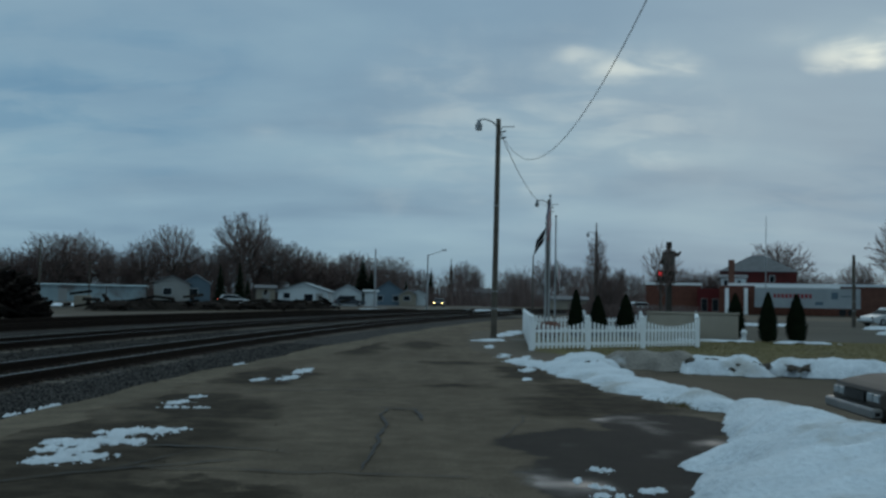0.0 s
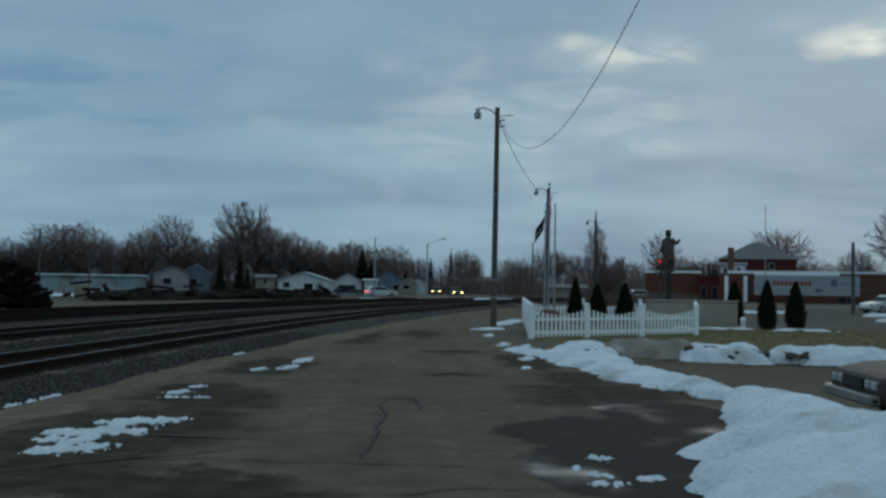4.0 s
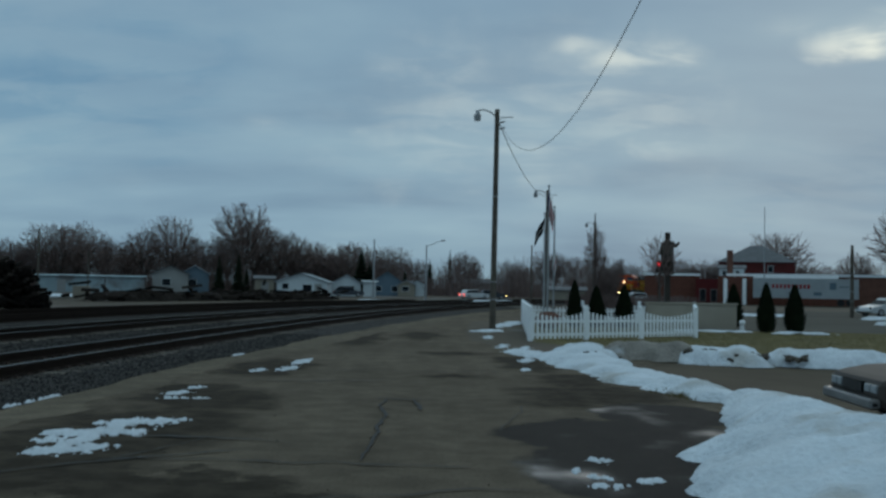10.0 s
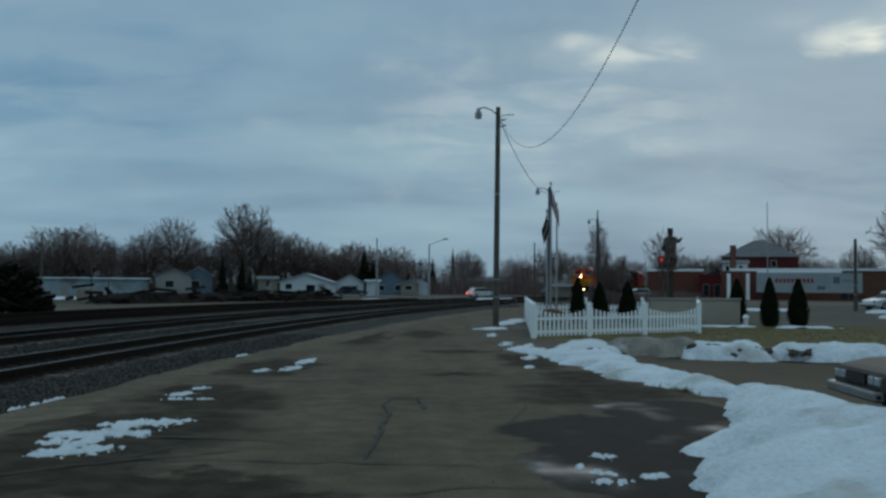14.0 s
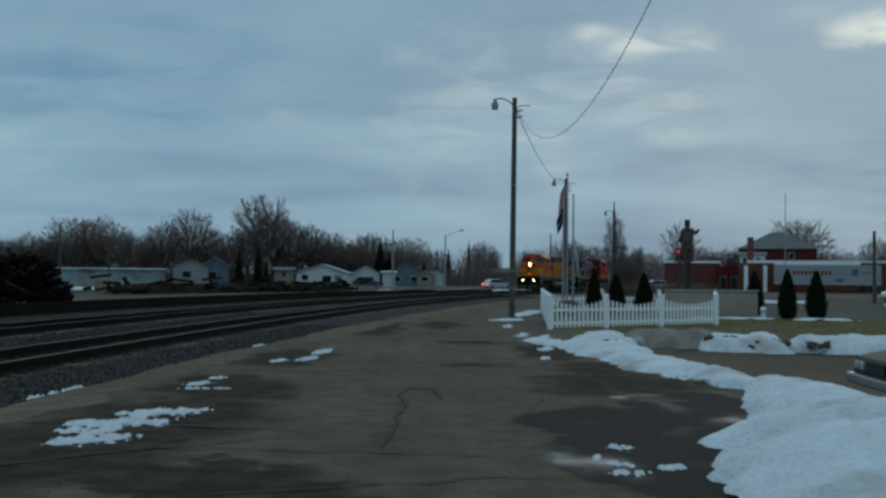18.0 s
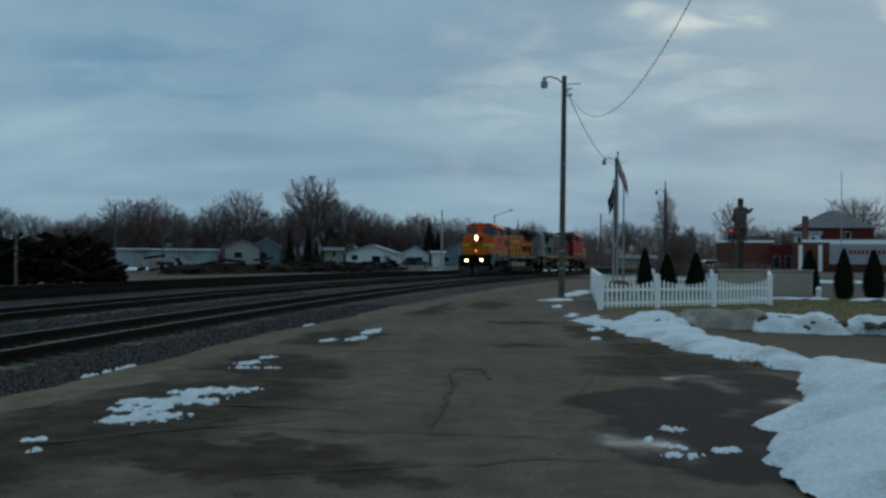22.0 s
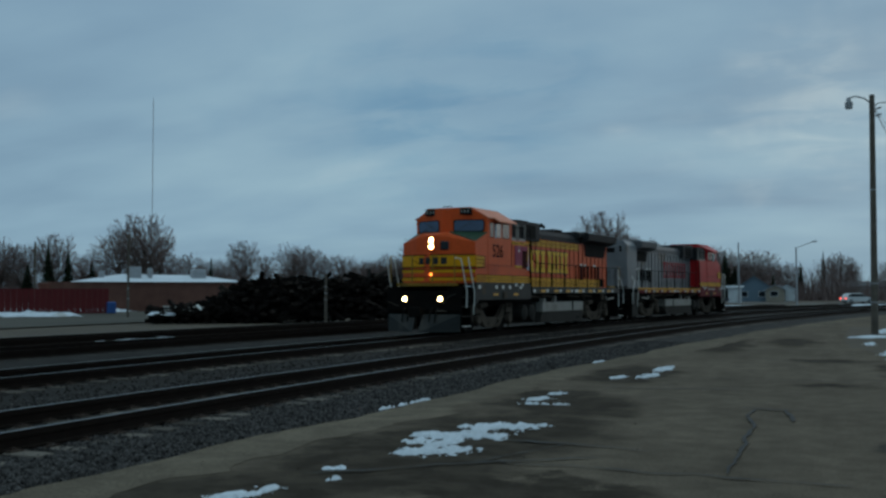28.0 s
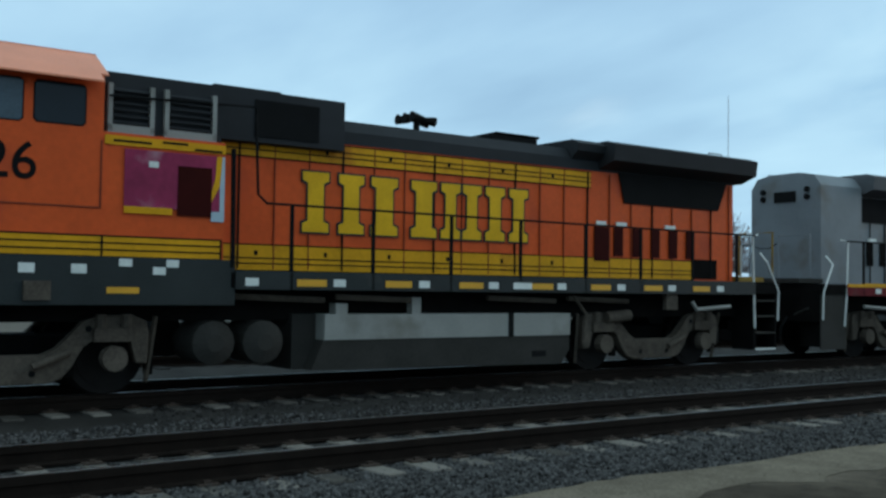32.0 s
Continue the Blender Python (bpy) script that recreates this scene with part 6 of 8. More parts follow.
# dirty clods on the ridge and a tuft of dead grass
rr = random.Random(9)
for cx, cy, n, spread, zz in ((7.4, 24.05, 22, 0.34, 0.1), (8.5, 23.9, 8, 0.16, 0.12), (6.3, 24.3, 4, 0.25, 0.22), (3.45, 23.3, 3, 0.16, 0.16)):
    for _ in range(n):
        sb = empty_bm()
        bmesh.ops.create_icosphere(sb, subdivisions=2, radius=rr.uniform(0.05, 0.14))
        for v in sb.verts:
            v.co *= 1 + 0.9 * noise.noise(v.co * 11 + Vector((_, cx, cy)))
            v.co.z *= 0.55
        x, y = cx + rr.gauss(0, spread), cy + rr.gauss(0, 0.14)
        solid("dirt_clod", sb, "clod", "dark frozen clod of dirty snow in the ridge", "clod", group="clods on the snow ridge", at=pose(x, y, zz + rr.uniform(-0.06, 0.05), rr.uniform(-30, 30), 0, rr.uniform(0, 90)))


def blades(name, count, place, height, material, label):
    vv, ff = [], []
    for _ in range(count):
        x, y = place()
        h, a = rr.uniform(*height), rr.uniform(0, 6.28)
        w = 0.008 + h * 0.03
        lx, ly = rr.uniform(-0.5, 0.5) * h, rr.uniform(-0.5, 0.5) * h
        o = len(vv)
        vv += [(x - w * math.cos(a), y - w * math.sin(a), 0), (x + w * math.cos(a), y + w * math.sin(a), 0), (x + lx, y + ly, h)]
        ff.append((o, o + 1, o + 2))
    ob = new(name, pydata(name, vv, ff, material))
    return tagged(ob, label, "grass", kind="stuff")


blades("dead_grass", 900, lambda: (rr.gauss(3.95, 0.16), rr.gauss(16.5, 0.5)), (0.02, 0.08), "blade", "tuft of dead grass at the edge of the snow")

# lawn, drive, parking beyond
gb = empty_bm()
gb.faces.new([gb.verts.new(p) for p in ((2.0, 31.0, 0.004), (4.0, 26.2, 0.004), (40, 28, 0.004), (60, 42, 0.004), (9.0, 44, 0.004), (3.4, 52, 0.004))])
lawn = solid("lawn", gb, "grass", "brown-green winter lawn behind the snow ridge", "lawn", kind="structure")
blades("lawn_grass", 26000, lambda: (rr.uniform(4, 22), rr.uniform(26.5, 43)), (0.02, 0.05), "grass", "short winter grass of the lawn")
gb = empty_bm()
gb.faces.new([gb.verts.new(p) for p in ((1.9, 26.0, 0.0065), (2.6, 24.6, 0.0065), (4.4, 25.0, 0.0065), (5.0, 26.6, 0.0065), (3.0, 31.6, 0.0065), (1.2, 31.2, 0.0065))])
solid("bare_verge", gb, "dirt", "bare brown earth before the picket fence", "verge", kind="structure")
gb = empty_bm()
gb.faces.new([gb.verts.new(p) for p in ((1.0, 31, 0.006), (2.9, 31, 0.006), (3.6, 40, 0.006), (4.3, 50, 0.006), (1.6, 50, 0.006), (1.0, 38, 0.006))])
solid("bare_verge", gb, "dirt", "bare brown earth round the pole and fence", "verge", kind="structure")
gb = empty_bm()
gb.faces.new([gb.verts.new(p) for p in ((9.0, 44.5, -0.02), (60, 44.5, -0.02), (90, 100, -0.02), (6, 100, -0.02))])
solid("parking_lot", gb, "lot", "pale asphalt parking lot beyond the lawn", "parking lot", kind="structure")
gb = empty_bm()
dip = [[gb.verts.new((x, y, z)) for x, z in ((x0, 0.004), (7.0, -0.1), (40.0, -0.1))] for x0, y in ((3.2, 4.0), (4.4, 17.0), (3.6, 24.6))]
for ra, rb2 in zip(dip, dip[1:]):
    for k in range(2):
        gb.faces.new((ra[k], ra[k + 1], rb2[k + 1], rb2[k]))
solid("drive", gb, "drive", "grey asphalt drive that dips away between the snow banks", "drive", kind="structure")


# ---- wooden poles, wires ----
def utility_pole(x, y, h, lean, label, lamp_side=-1, arms=True, r=0.15):
    po = thing("utility_pole", label, "utility pole", group="wooden poles along the road", at=pose(x, y, 0, 0, lean, 0))
    pb = empty_bm()
    tube(pb, (0, 0, -0.3), (0, 0, h), r, 12, r * 0.72)
    part("pole", pb, "pole", po, smooth=False)
    if arms:
        ab = empty_bm()
        pts = [(0, 0, h - 0.35), (lamp_side * 0.25, 0, h - 0.12), (lamp_side * 0.55, 0, h - 0.02), (lamp_side * 0.78, 0, h - 0.06)]
        pipe(ab, pts, 0.03, 8)
        part("lamp_arm", ab, "galv", po)
        lb = empty_bm()
        tube(lb, (lamp_side * 0.8, 0, h - 0.06), (lamp_side * 0.8, 0, h - 0.24), 0.075, 12, 0.09)
        tube(lb, (lamp_side * 0.8, 0, h - 0.24), (lamp_side * 0.8, 0, h - 0.48), 0.15, 14, 0.13)
        part("lamp_head", lb, "galv", po, "round grey street lamp head")
        wb = empty_bm()
        pipe(wb, [(0, 0, h - 0.5), (-lamp_side * 0.2, 0, h - 0.32), (-lamp_side * 0.65, 0, h - 0.3)], 0.022, 6)
        part("wire_bracket", wb, "galv", po)
        ib = empty_bm()
        for k in (0.3, 0.55):
            tube(ib, (0.12, -0.05, h - k - 0.25), (0.3, -0.2, h - k - 0.22), 0.035, 8)
        part("insulator", ib, "galv", po)
    for z in (1.2, 1.9, h * 0.6):
        part("pole_band", tube(empty_bm(), (0, 0, z), (0, 0, z + 0.04), r * 1.02, 12), "galv", po)
    return po


utility_pole(2.15, 40.7, 8.95, 0.35, "tall weathered wooden pole with a round lamp beside the road", r=0.13)
utility_pole(7.0, 66.0, 8.2, 0.0, "weathered wooden pole with a lamp behind the flagpoles")
far_pole = utility_pole(14.6, 95.0, 8.1, 0.0, "weathered wooden pole with a lamp in the distance", r=0.17)
part("mast", tube(empty_bm(), (0, 0, 8.0), (0, 0, 8.95), 0.07, 8, 0.05), "pole", far_pole)
utility_pole(31.0, 75.5, 5.4, 0.0, "short wooden pole at the parking lot", arms=False)


def wire(name, pts, r, label):
    bm = empty_bm()
    pipe(bm, pts, r, 5)
    return solid(name, bm, "cable", label, "wire")


def sag(a, b, drop, n=22, skew=0.5):
    out = []
    for i in range(n + 1):
        q = i / n
        z = a[2] * (1 - q) + b[2] * q - drop * 4 * q * (1 - q)
        out.append((a[0] * (1 - q) + b[0] * q, a[1] * (1 - q) + b[1] * q, z))
    return out


wire("service_cable", sag((2.25, 40.5, 8.55), (3.44, -2.12, 12.3), 4.92, 48), 0.0085, "slack twisted service cable strung from the pole")
utility_pole(3.44, -2.3, 12.5, 0, "tall wooden pole behind the road", arms=False)
wire("overhead_wire", sag((2.3, 40.8, 8.4), (6.95, 65.9, 7.75), 0.7, 16), 0.016, "thin wire between two wooden poles")
for az, d, h in ((-21.8, 125, 7.6), (-19.3, 120, 5.0), (5.2, 150, 8.2), (-37.45, 72, 5.6), (-42.2, 108, 6.7), (-26.7, 56, 2.6)):
    x, y, _ = polar(az, d)
    utility_pole(x, y, h, 0, "plain thin pole in the distance", arms=False, r=0.09 if h < 6 else 0.13)


# ---- white picket fence round the flagpoles ----
fence = thing("picket_fence", "white vinyl picket fence with scalloped top round the flagpoles", "fence")
pb = empty_bm()
prism(pb, [(-0.044, 0), (0.044, 0), (0.044, 0.94), (0, 1.0), (-0.044, 0.94)], "y", -0.011, 0.011)
picket_me = mesh_of("picket", pb, "vinyl")
pb = empty_bm()
box(pb, -0.065, 0.065, -0.065, 0.065, 0, 1.06)
box(pb, -0.085, 0.085, -0.085, 0.085, 1.06, 1.085)
tube(pb, (0, 0, 1.085), (0, 0, 1.15), 0.09, 4, 0.01)
post_me = mesh_of("post", pb, "vinyl")
RUNS = [((2.9, 32.0), (4.88, 33.4)), ((4.88, 33.4), (7.0, 34.88)), ((7.0, 34.88), (9.3, 36.5))]
far_runs = []
for a, b, n in (((2.9, 32.0), (4.1, 49.5), 7), ((4.1, 49.5), (13.3, 52.5), 3), ((9.3, 36.5), (13.3, 52.5), 6)):
    for i in range(n):
        q0, q1 = i / n, (i + 1) / n
        far_runs.append(((a[0] + (b[0] - a[0]) * q0, a[1] + (b[1] - a[1]) * q0), (a[0] + (b[0] - a[0]) * q1, a[1] + (b[1] - a[1]) * q1)))
seen = set()
for n, (a, b) in enumerate(RUNS + far_runs):
    ang = math.atan2(b[1] - a[1], b[0] - a[0])
    ln = math.hypot(b[0] - a[0], b[1] - a[1])
    for p in (a, b):
        key = (round(p[0], 1), round(p[1], 1))
        if key not in seen:
            seen.add(key)
            o = new("post", post_me)
            o.parent, o.matrix_basis = fence, pose(p[0], p[1], 0, 0, 0, math.degrees(ang))
    for z in (0.2, 0.62):
        rb = empty_bm()
        box(rb, 0.06, ln - 0.06, -0.02, 0.02, z - 0.045, z + 0.045)
        o = part("fence_rail", rb, "vinyl", fence)
        o.matrix_basis = pose(a[0], a[1], 0, 0, 0, math.degrees(ang))
    count = int(ln / (0.175 if n < 3 else 0.18))
    for k in range(count):
        q = (k + 0.5) / count
        hgt = 0.98 - 0.2 * math.sin(math.pi * q)
        o = new("picket", picket_me)
        o.parent = fence
        o.matrix_basis = pose(a[0] + (b[0] - a[0]) * q + 0.032 * math.sin(ang), a[1] + (b[1] - a[1]) * q - 0.032 * math.cos(ang), 0.07, 0, 0, math.degrees(ang)) @ Matrix.Diagonal((1, 1, hgt - 0.07, 1))


# ---- flagpoles ----
def flagpole(x, y, h, label):
    fp = thing("flagpole", label, "flagpole", group="flagpoles inside the fence", at=pose(x, y, 0))
    bm = empty_bm()
    tube(bm, (0, 0, 0), (0, 0, h), 0.045, 10, 0.028)
    part("pole", bm, "galv", fp)
    bm = empty_bm()
    bmesh.ops.create_icosphere(bm, subdivisions=2, radius=0.06, matrix=Matrix.Translation((0, 0, h + 0.05)))
    part("finial", bm, "galv", fp)
    bm = empty_bm()
    pipe(bm, [(0.06, 0, 1.0), (0.05, 0, h - 0.1)], 0.006, 4)
    part("halyard", bm, "cable", fp)
    return fp


flagpole(4.82, 45.0, 6.25, "tall metal flagpole with a striped flag")
flagpole(4.5, 43.5, 4.9, "metal flagpole with a black flag")
flagpole(5.2, 46.0, 5.4, "metal flagpole with a white flag")


def flag(name, label, x, y, z, rows, tilt):
    """A limp flag: folded vertical strips that hang from the hoist; rows are (material, height)."""
    fl = thing(name, label, "flag", group="flags on the flagpoles", at=pose(x, y, z))
    for i, (material, h, z0) in enumerate(rows):
        bm = empty_bm()
        n = 9
        vs = []
        for k in range(n):
            q = k / (n - 1)
            xx = -q * 0.5 * math.cos(radians(tilt))
            zz = -q * 0.85 * math.sin(radians(tilt))
            yy = 0.06 * math.sin(q * 9 + i * 0.15) * (0.3 + q)
            vs.append(((xx, yy, z0 + zz), (xx, yy + 0.01, z0 - h + zz)))
        for t in (0.0, 0.012):
            row = [(bm.verts.new((a[0], a[1] + t, a[2])), bm.verts.new((b[0], b[1] + t, b[2]))) for a, b in vs]
            for p, q in zip(row, row[1:]):
                bm.faces.new((p[0], p[1], q[1], q[0]))
        part("flag_strip", bm, material, fl)
    return fl


flag_a = flag("flag", "limp flag of red and white stripes with a navy corner", 4.80, 44.86, 6.1, [("flag_blue", 0.22, 0.0), ("flag_white", 0.14, -0.22), ("flag_red", 0.06, -0.36), ("flag_red", 0.06, -0.42), ("flag_white", 0.1, -0.48), ("flag_red", 0.1, -0.58), ("flag_white", 0.1, -0.68), ("flag_red", 0.1, -0.78), ("flag_white", 0.12, -0.88), ("flag_red", 0.12, -1.0)], 62)
flag_b = flag("flag", "limp black flag with a pale round emblem", 4.48, 43.45, 4.75, [("flag_black", 0.34, 0.0), ("flag_white", 0.04, -0.34), ("flag_black", 0.26, -0.38)], 48)
flag_c = flag("flag", "limp pale flag low on its pole", 5.24, 45.95, 3.6, [("flag_white", 0.5, 0.0), ("flag_red", 0.12, -0.5), ("flag_white", 0.2, -0.62)], 66)
bm = empty_bm()
bmesh.ops.create_icosphere(bm, subdivisions=2, radius=0.5, matrix=Matrix.Translation((0, 0, 0.0)) @ Matrix.Diagonal((1.2, 0.8, 0.75, 1)))
solid("boulder", bm, "brick_dark", "low brown boulder among the flagpoles", "boulder", at=pose(4.6, 42.5, 0.35))


# ---- evergreens ----
def arborvitae(seed, h, w):
    rq = random.Random(seed)
    vv, ff = [], []
    for _ in range(2600):
        q = rq.random() ** 0.8
        r = w / 2 * min(1.0, 0.84 + 0.55 * q) * (1.0 if q < 0.3 else max(0.0, (1 - q) / 0.7) ** 0.66)
        a = rq.uniform(0, 6.28)
        r *= rq.uniform(0.72, 1.06) * (1 + 0.08 * math.sin(5 * a + 9 * q))
        x, y, z = r * math.cos(a), r * math.sin(a), 0.05 + q * h * 0.95
        s = rq.uniform(0.05, 0.12)
        tx, ty = math.cos(a) * 0.35, math.sin(a) * 0.35
        o = len(vv)
        px, py = -math.sin(a) * s * 0.5, math.cos(a) * s * 0.5
        vv += [(x - px, y - py, z), (x + px, y + py, z), (x + tx * s + px * 0.3, y + ty * s + py * 0.3, z + s * 1.5)]
        ff.append((o, o + 1, o + 2))
    return pydata("foliage", vv, ff, "arbor")


def shrub(seed, x, y, h, w, label):
    sh = thing("arborvitae", label, "evergreen shrub", group="clipped evergreens", at=pose(x, y, 0))
    o = new("foliage", arborvitae(seed, h, w))
    o.parent = sh
    bm = empty_bm()
    tube(bm, (0, 0, 0), (0, 0, h * 0.75), 0.06, 8, 0.02)
    part("trunk", bm, "bark", sh)
    bm = empty_bm()
    pts = [(0.02, 0.6), (0.2, 0.7), (0.45, 0.62), (0.7, 0.44), (0.9, 0.2), (0.97, 0.04)]
    ringv = []
    for q, r in pts:
        ringv.append([bm.verts.new((r * w / 2 * math.cos(k * 0.6283) , r * w / 2 * math.sin(k * 0.6283), q * h)) for k in range(10)])
    for p, q in zip(ringv, ringv[1:]):
        for k in range(10):
            bm.faces.new((p[k], p[(k + 1) % 10], q[(k + 1) % 10], q[k]))
    part("inner_foliage", bm, "arbor", sh)
    return sh


shrub(1, 13.85, 42.6, 2.02, 0.8, "tall dark arborvitae beside the low wall")
shrub(2, 15.2, 43.0, 1.98, 0.88, "tall dark arborvitae at the end of the low wall")
shrub(3, 5.95, 44.3, 2.0, 0.7, "small cone-shaped evergreen inside the picket fence")
shrub(4, 6.95, 44.6, 1.75, 0.86, "rounded dark evergreen inside the picket fence")
shrub(5, 8.25, 44.9, 1.82, 0.86, "rounded dark evergreen inside the picket fence")
shrub(6, 13.9, 47.5, 2.0, 0.9, "dark evergreen behind the low wall")

# low wall
wl2 = thing("low_wall", "low beige concrete sign wall behind the lawn", "wall")
bm = empty_bm()
box(bm, 9.2, 13.2, 44.6, 45.0, 0, 1.12)
part("wall", bm, "concrete", wl2, bevel=0.02)
bm = empty_bm()
box(bm, 9.15, 13.25, 44.55, 45.05, 1.12, 1.19)
part("coping", bm, "concrete", wl2)
bm = empty_bm()
tube(bm, (0, 0, 0), (0, 0, 0.24), 0.1, 12)
bmesh.ops.create_icosphere(bm, subdivisions=2, radius=0.14, matrix=Matrix.Translation((0, 0, 0.34)))
solid("garden_lamp", bm, "vinyl", "small white globe lamp at the end of the wall", "lamp", at=pose(13.35, 44.3, 0))

# the statue on its plinth
bm = empty_bm()
box(bm, -0.14, 0.14, -0.14, 0.14, 0, 2.7)
box(bm, -0.3, 0.3, -0.3, 0.3, 2.58, 2.7)
solid("plinth", bm, "bronze", "slim dark brown column under the statue", "plinth", at=pose(*polar(12.75, 55)[:2], 0))
bm = empty_bm()
tube(bm, (0, 0, 0), (0, 0, 1.5), 0.34, 14, 0.33)
tube(bm, (0, 0, 1.45), (0, 0, 1.75), 0.32, 14, 0.13)
bmesh.ops.create_icosphere(bm, subdivisions=2, radius=0.16, matrix=Matrix.Translation((0, 0, 1.88)))
tube(bm, (0, 0, 1.96), (0, 0, 2.12), 0.15, 12)
tube(bm, (0.2, 0, 1.6), (0.42, -0.1, 1.38), 0.12, 8, 0.09)
tube(bm, (0.4, -0.1, 1.36), (0.58, -0.2, 1.6), 0.08, 8, 0.06)
tube(bm, (-0.25, 0, 1.6), (-0.38, 0, 0.9), 0.1, 8, 0.08)
solid("statue", bm, "bronze", "dark standing statue with one raised arm on a plinth", "statue", at=pose(*polar(12.75, 55)[:2], 2.7), smooth=True)
bm = empty_bm()
tube(bm, (0, 0, 0), (0, 0, 3.9), 0.05, 8)
box(bm, -0.18, 0.18, -0.12, 0.12, 3.0, 3.9)
sg = solid("traffic_signal", bm, "black", "dark signal head on a thin post, showing red", "signal", at=pose(*polar(12.28, 74)[:2], 0))
for zz in (3.65,):
    bm = empty_bm()
    tube(bm, (0, -0.12, zz), (0, -0.16, zz), 0.13, 14)
    part("red_lens", bm, "red_light", sg, "glowing red lens")


# ---- trees ----
def grow(seed, h, wide, base, lift, tips):
    """A bare tree whose limbs fork towards twig tips spread through a rounded crown; limbs and twigs as two lists of faces."""
    rq = random.Random(seed)
    limbs, twigs = ([], []), ([], [])

    def seg(p, q, r0, r1, stout=False):
        d = q - p
        if d.length < 1e-4:
            return
        d.normalize()
        vv, ff = limbs if stout else twigs
        n = 6 if r0 > 0.1 else 4 if stout else 3
        a = d.cross(Vector((0.31, 0.12, 1))).normalized()
        b = a.cross(d)
        o = len(vv)
        for at, r in ((p, r0), (q, r1)):
            vv.extend(tuple(at + (a * math.cos(2 * math.pi * k / n) + b * math.sin(2 * math.pi * k / n)) * r) for k in range(n))
        ff.extend((o + k, o + (k + 1) % n, o + n + (k + 1) % n, o + n + k) for k in range(n))

    pts = []
    mid = (h + base) / 2
    while len(pts) < tips:
        d = Vector((rq.gauss(0, 1), rq.gauss(0, 1), rq.gauss(0.15, 1))).normalized()
        k = rq.random() ** 0.42 * (1 + 0.3 * noise.noise(d * 1.9 + Vector((seed, 0, 0))) + 0.16 * noise.noise(d * 4.5 + Vector((0, seed, 0))))
        z = mid + d.z * k * (h - base) / 2
        w = wide * (1.0 if z > mid else 1.0 - lift * (mid - z) / (mid - base))
        pts.append(Vector((d.x * k * w, d.y * k * w, z)))

    def thick(n):
        return 0.017 + 0.0075 * (n ** 0.56)

    def fork(node, group, depth):
        n = len(group)
        if n == 1:
            tip = group[0]
            bend = node.lerp(tip, 0.55) + Vector((rq.gauss(0, 0.05), rq.gauss(0, 0.05), -0.03))
            seg(node, bend, 0.02, 0.017)
            seg(bend, tip, 0.017, 0.011)
            run = (tip - node)
            for q in (0.3, 0.5, 0.7, 0.85):
                side = Vector((rq.gauss(0, 1), rq.gauss(0, 1), rq.gauss(0.5, 0.7))).normalized()
                at = node.lerp(tip, q)
                seg(at, at + (run.normalized() * 0.5 + side * 0.6) * 0.3, 0.011, 0.008)
            return
        c = sum(group, Vector()) / n
        reach = rq.uniform(0.3, 0.44) if depth else 0.16
        nxt = node.lerp(c, reach)
        half = node.lerp(nxt, 0.5) + Vector((rq.gauss(0, 0.05), rq.gauss(0, 0.05), rq.gauss(0.03, 0.03))) * (nxt - node).length
        r0, r1 = thick(n), thick(n * 0.7)
        seg(node, half, r0, (r0 + r1) / 2, n > 22)
        seg(half, nxt, (r0 + r1) / 2, r1, n > 22)
        ways = 4 if n > 250 else 3 if n > 30 else 2
        hubs = [rq.choice(group)]
        while len(hubs) < ways:
            hubs.append(max((rq.choice(group) for _ in range(7)), key=lambda g: min((g - u).length for u in hubs)))
        heap = [[] for _ in hubs]
        for g in group:
            heap[min(range(ways), key=lambda i: (g - hubs[i]).length)].append(g)
        for g in heap:
            if g:
                fork(nxt, g, depth + 1)

    foot = Vector((0, 0, -0.2))
    stem = Vector((rq.gauss(0, 0.1), rq.gauss(0, 0.1), base * 0.72 + 0.4))
    seg(foot, stem, thick(tips) * 1.25, thick(tips), True)
    fork(stem, pts, 0)
    return limbs, twigs


PROTO = []
for seed, wide, base, lift, tips in ((11, 4.4, 1.5, 0.5, 1500), (12, 3.6, 1.7, 0.75, 1350), (13, 5.0, 1.2, 0.45, 1600), (14, 2.6, 1.0, 0.7, 950), (15, 4.0, 1.4, 0.55, 1400), (16, 4.2, 1.5, 0.6, 1300)):
    limbs, twigs = grow(seed, 10.0, wide, base, lift, tips)
    PROTO.append((pydata("limbs", *limbs, "bark"), pydata("twigs", *twigs, "twig")))


def tree(az, el, d, kind, wide=1.0, label="bare winter tree with fine grey-brown twigs"):
    d = d * (1.3 if d > 100 else 1.0)
    h = 1.64 + d * math.tan(radians(el * (1.0 if az < 6 else 0.97)))
    k = h / 10.0
    x, y, _ = polar(az, d)
    t = thing("bare_tree", label, "tree", group="bare winter trees", at=pose(x, y, 0, 0, 0, (az * 71) % 360) @ Matrix.Diagonal((k * wide, k * wide, k, 1)))
    for nm, me in zip(("trunk", "crown"), PROTO[kind if wide < 1.15 or kind != 1 else 5]):
        o = new(nm, me)
        o.parent = t
    return t


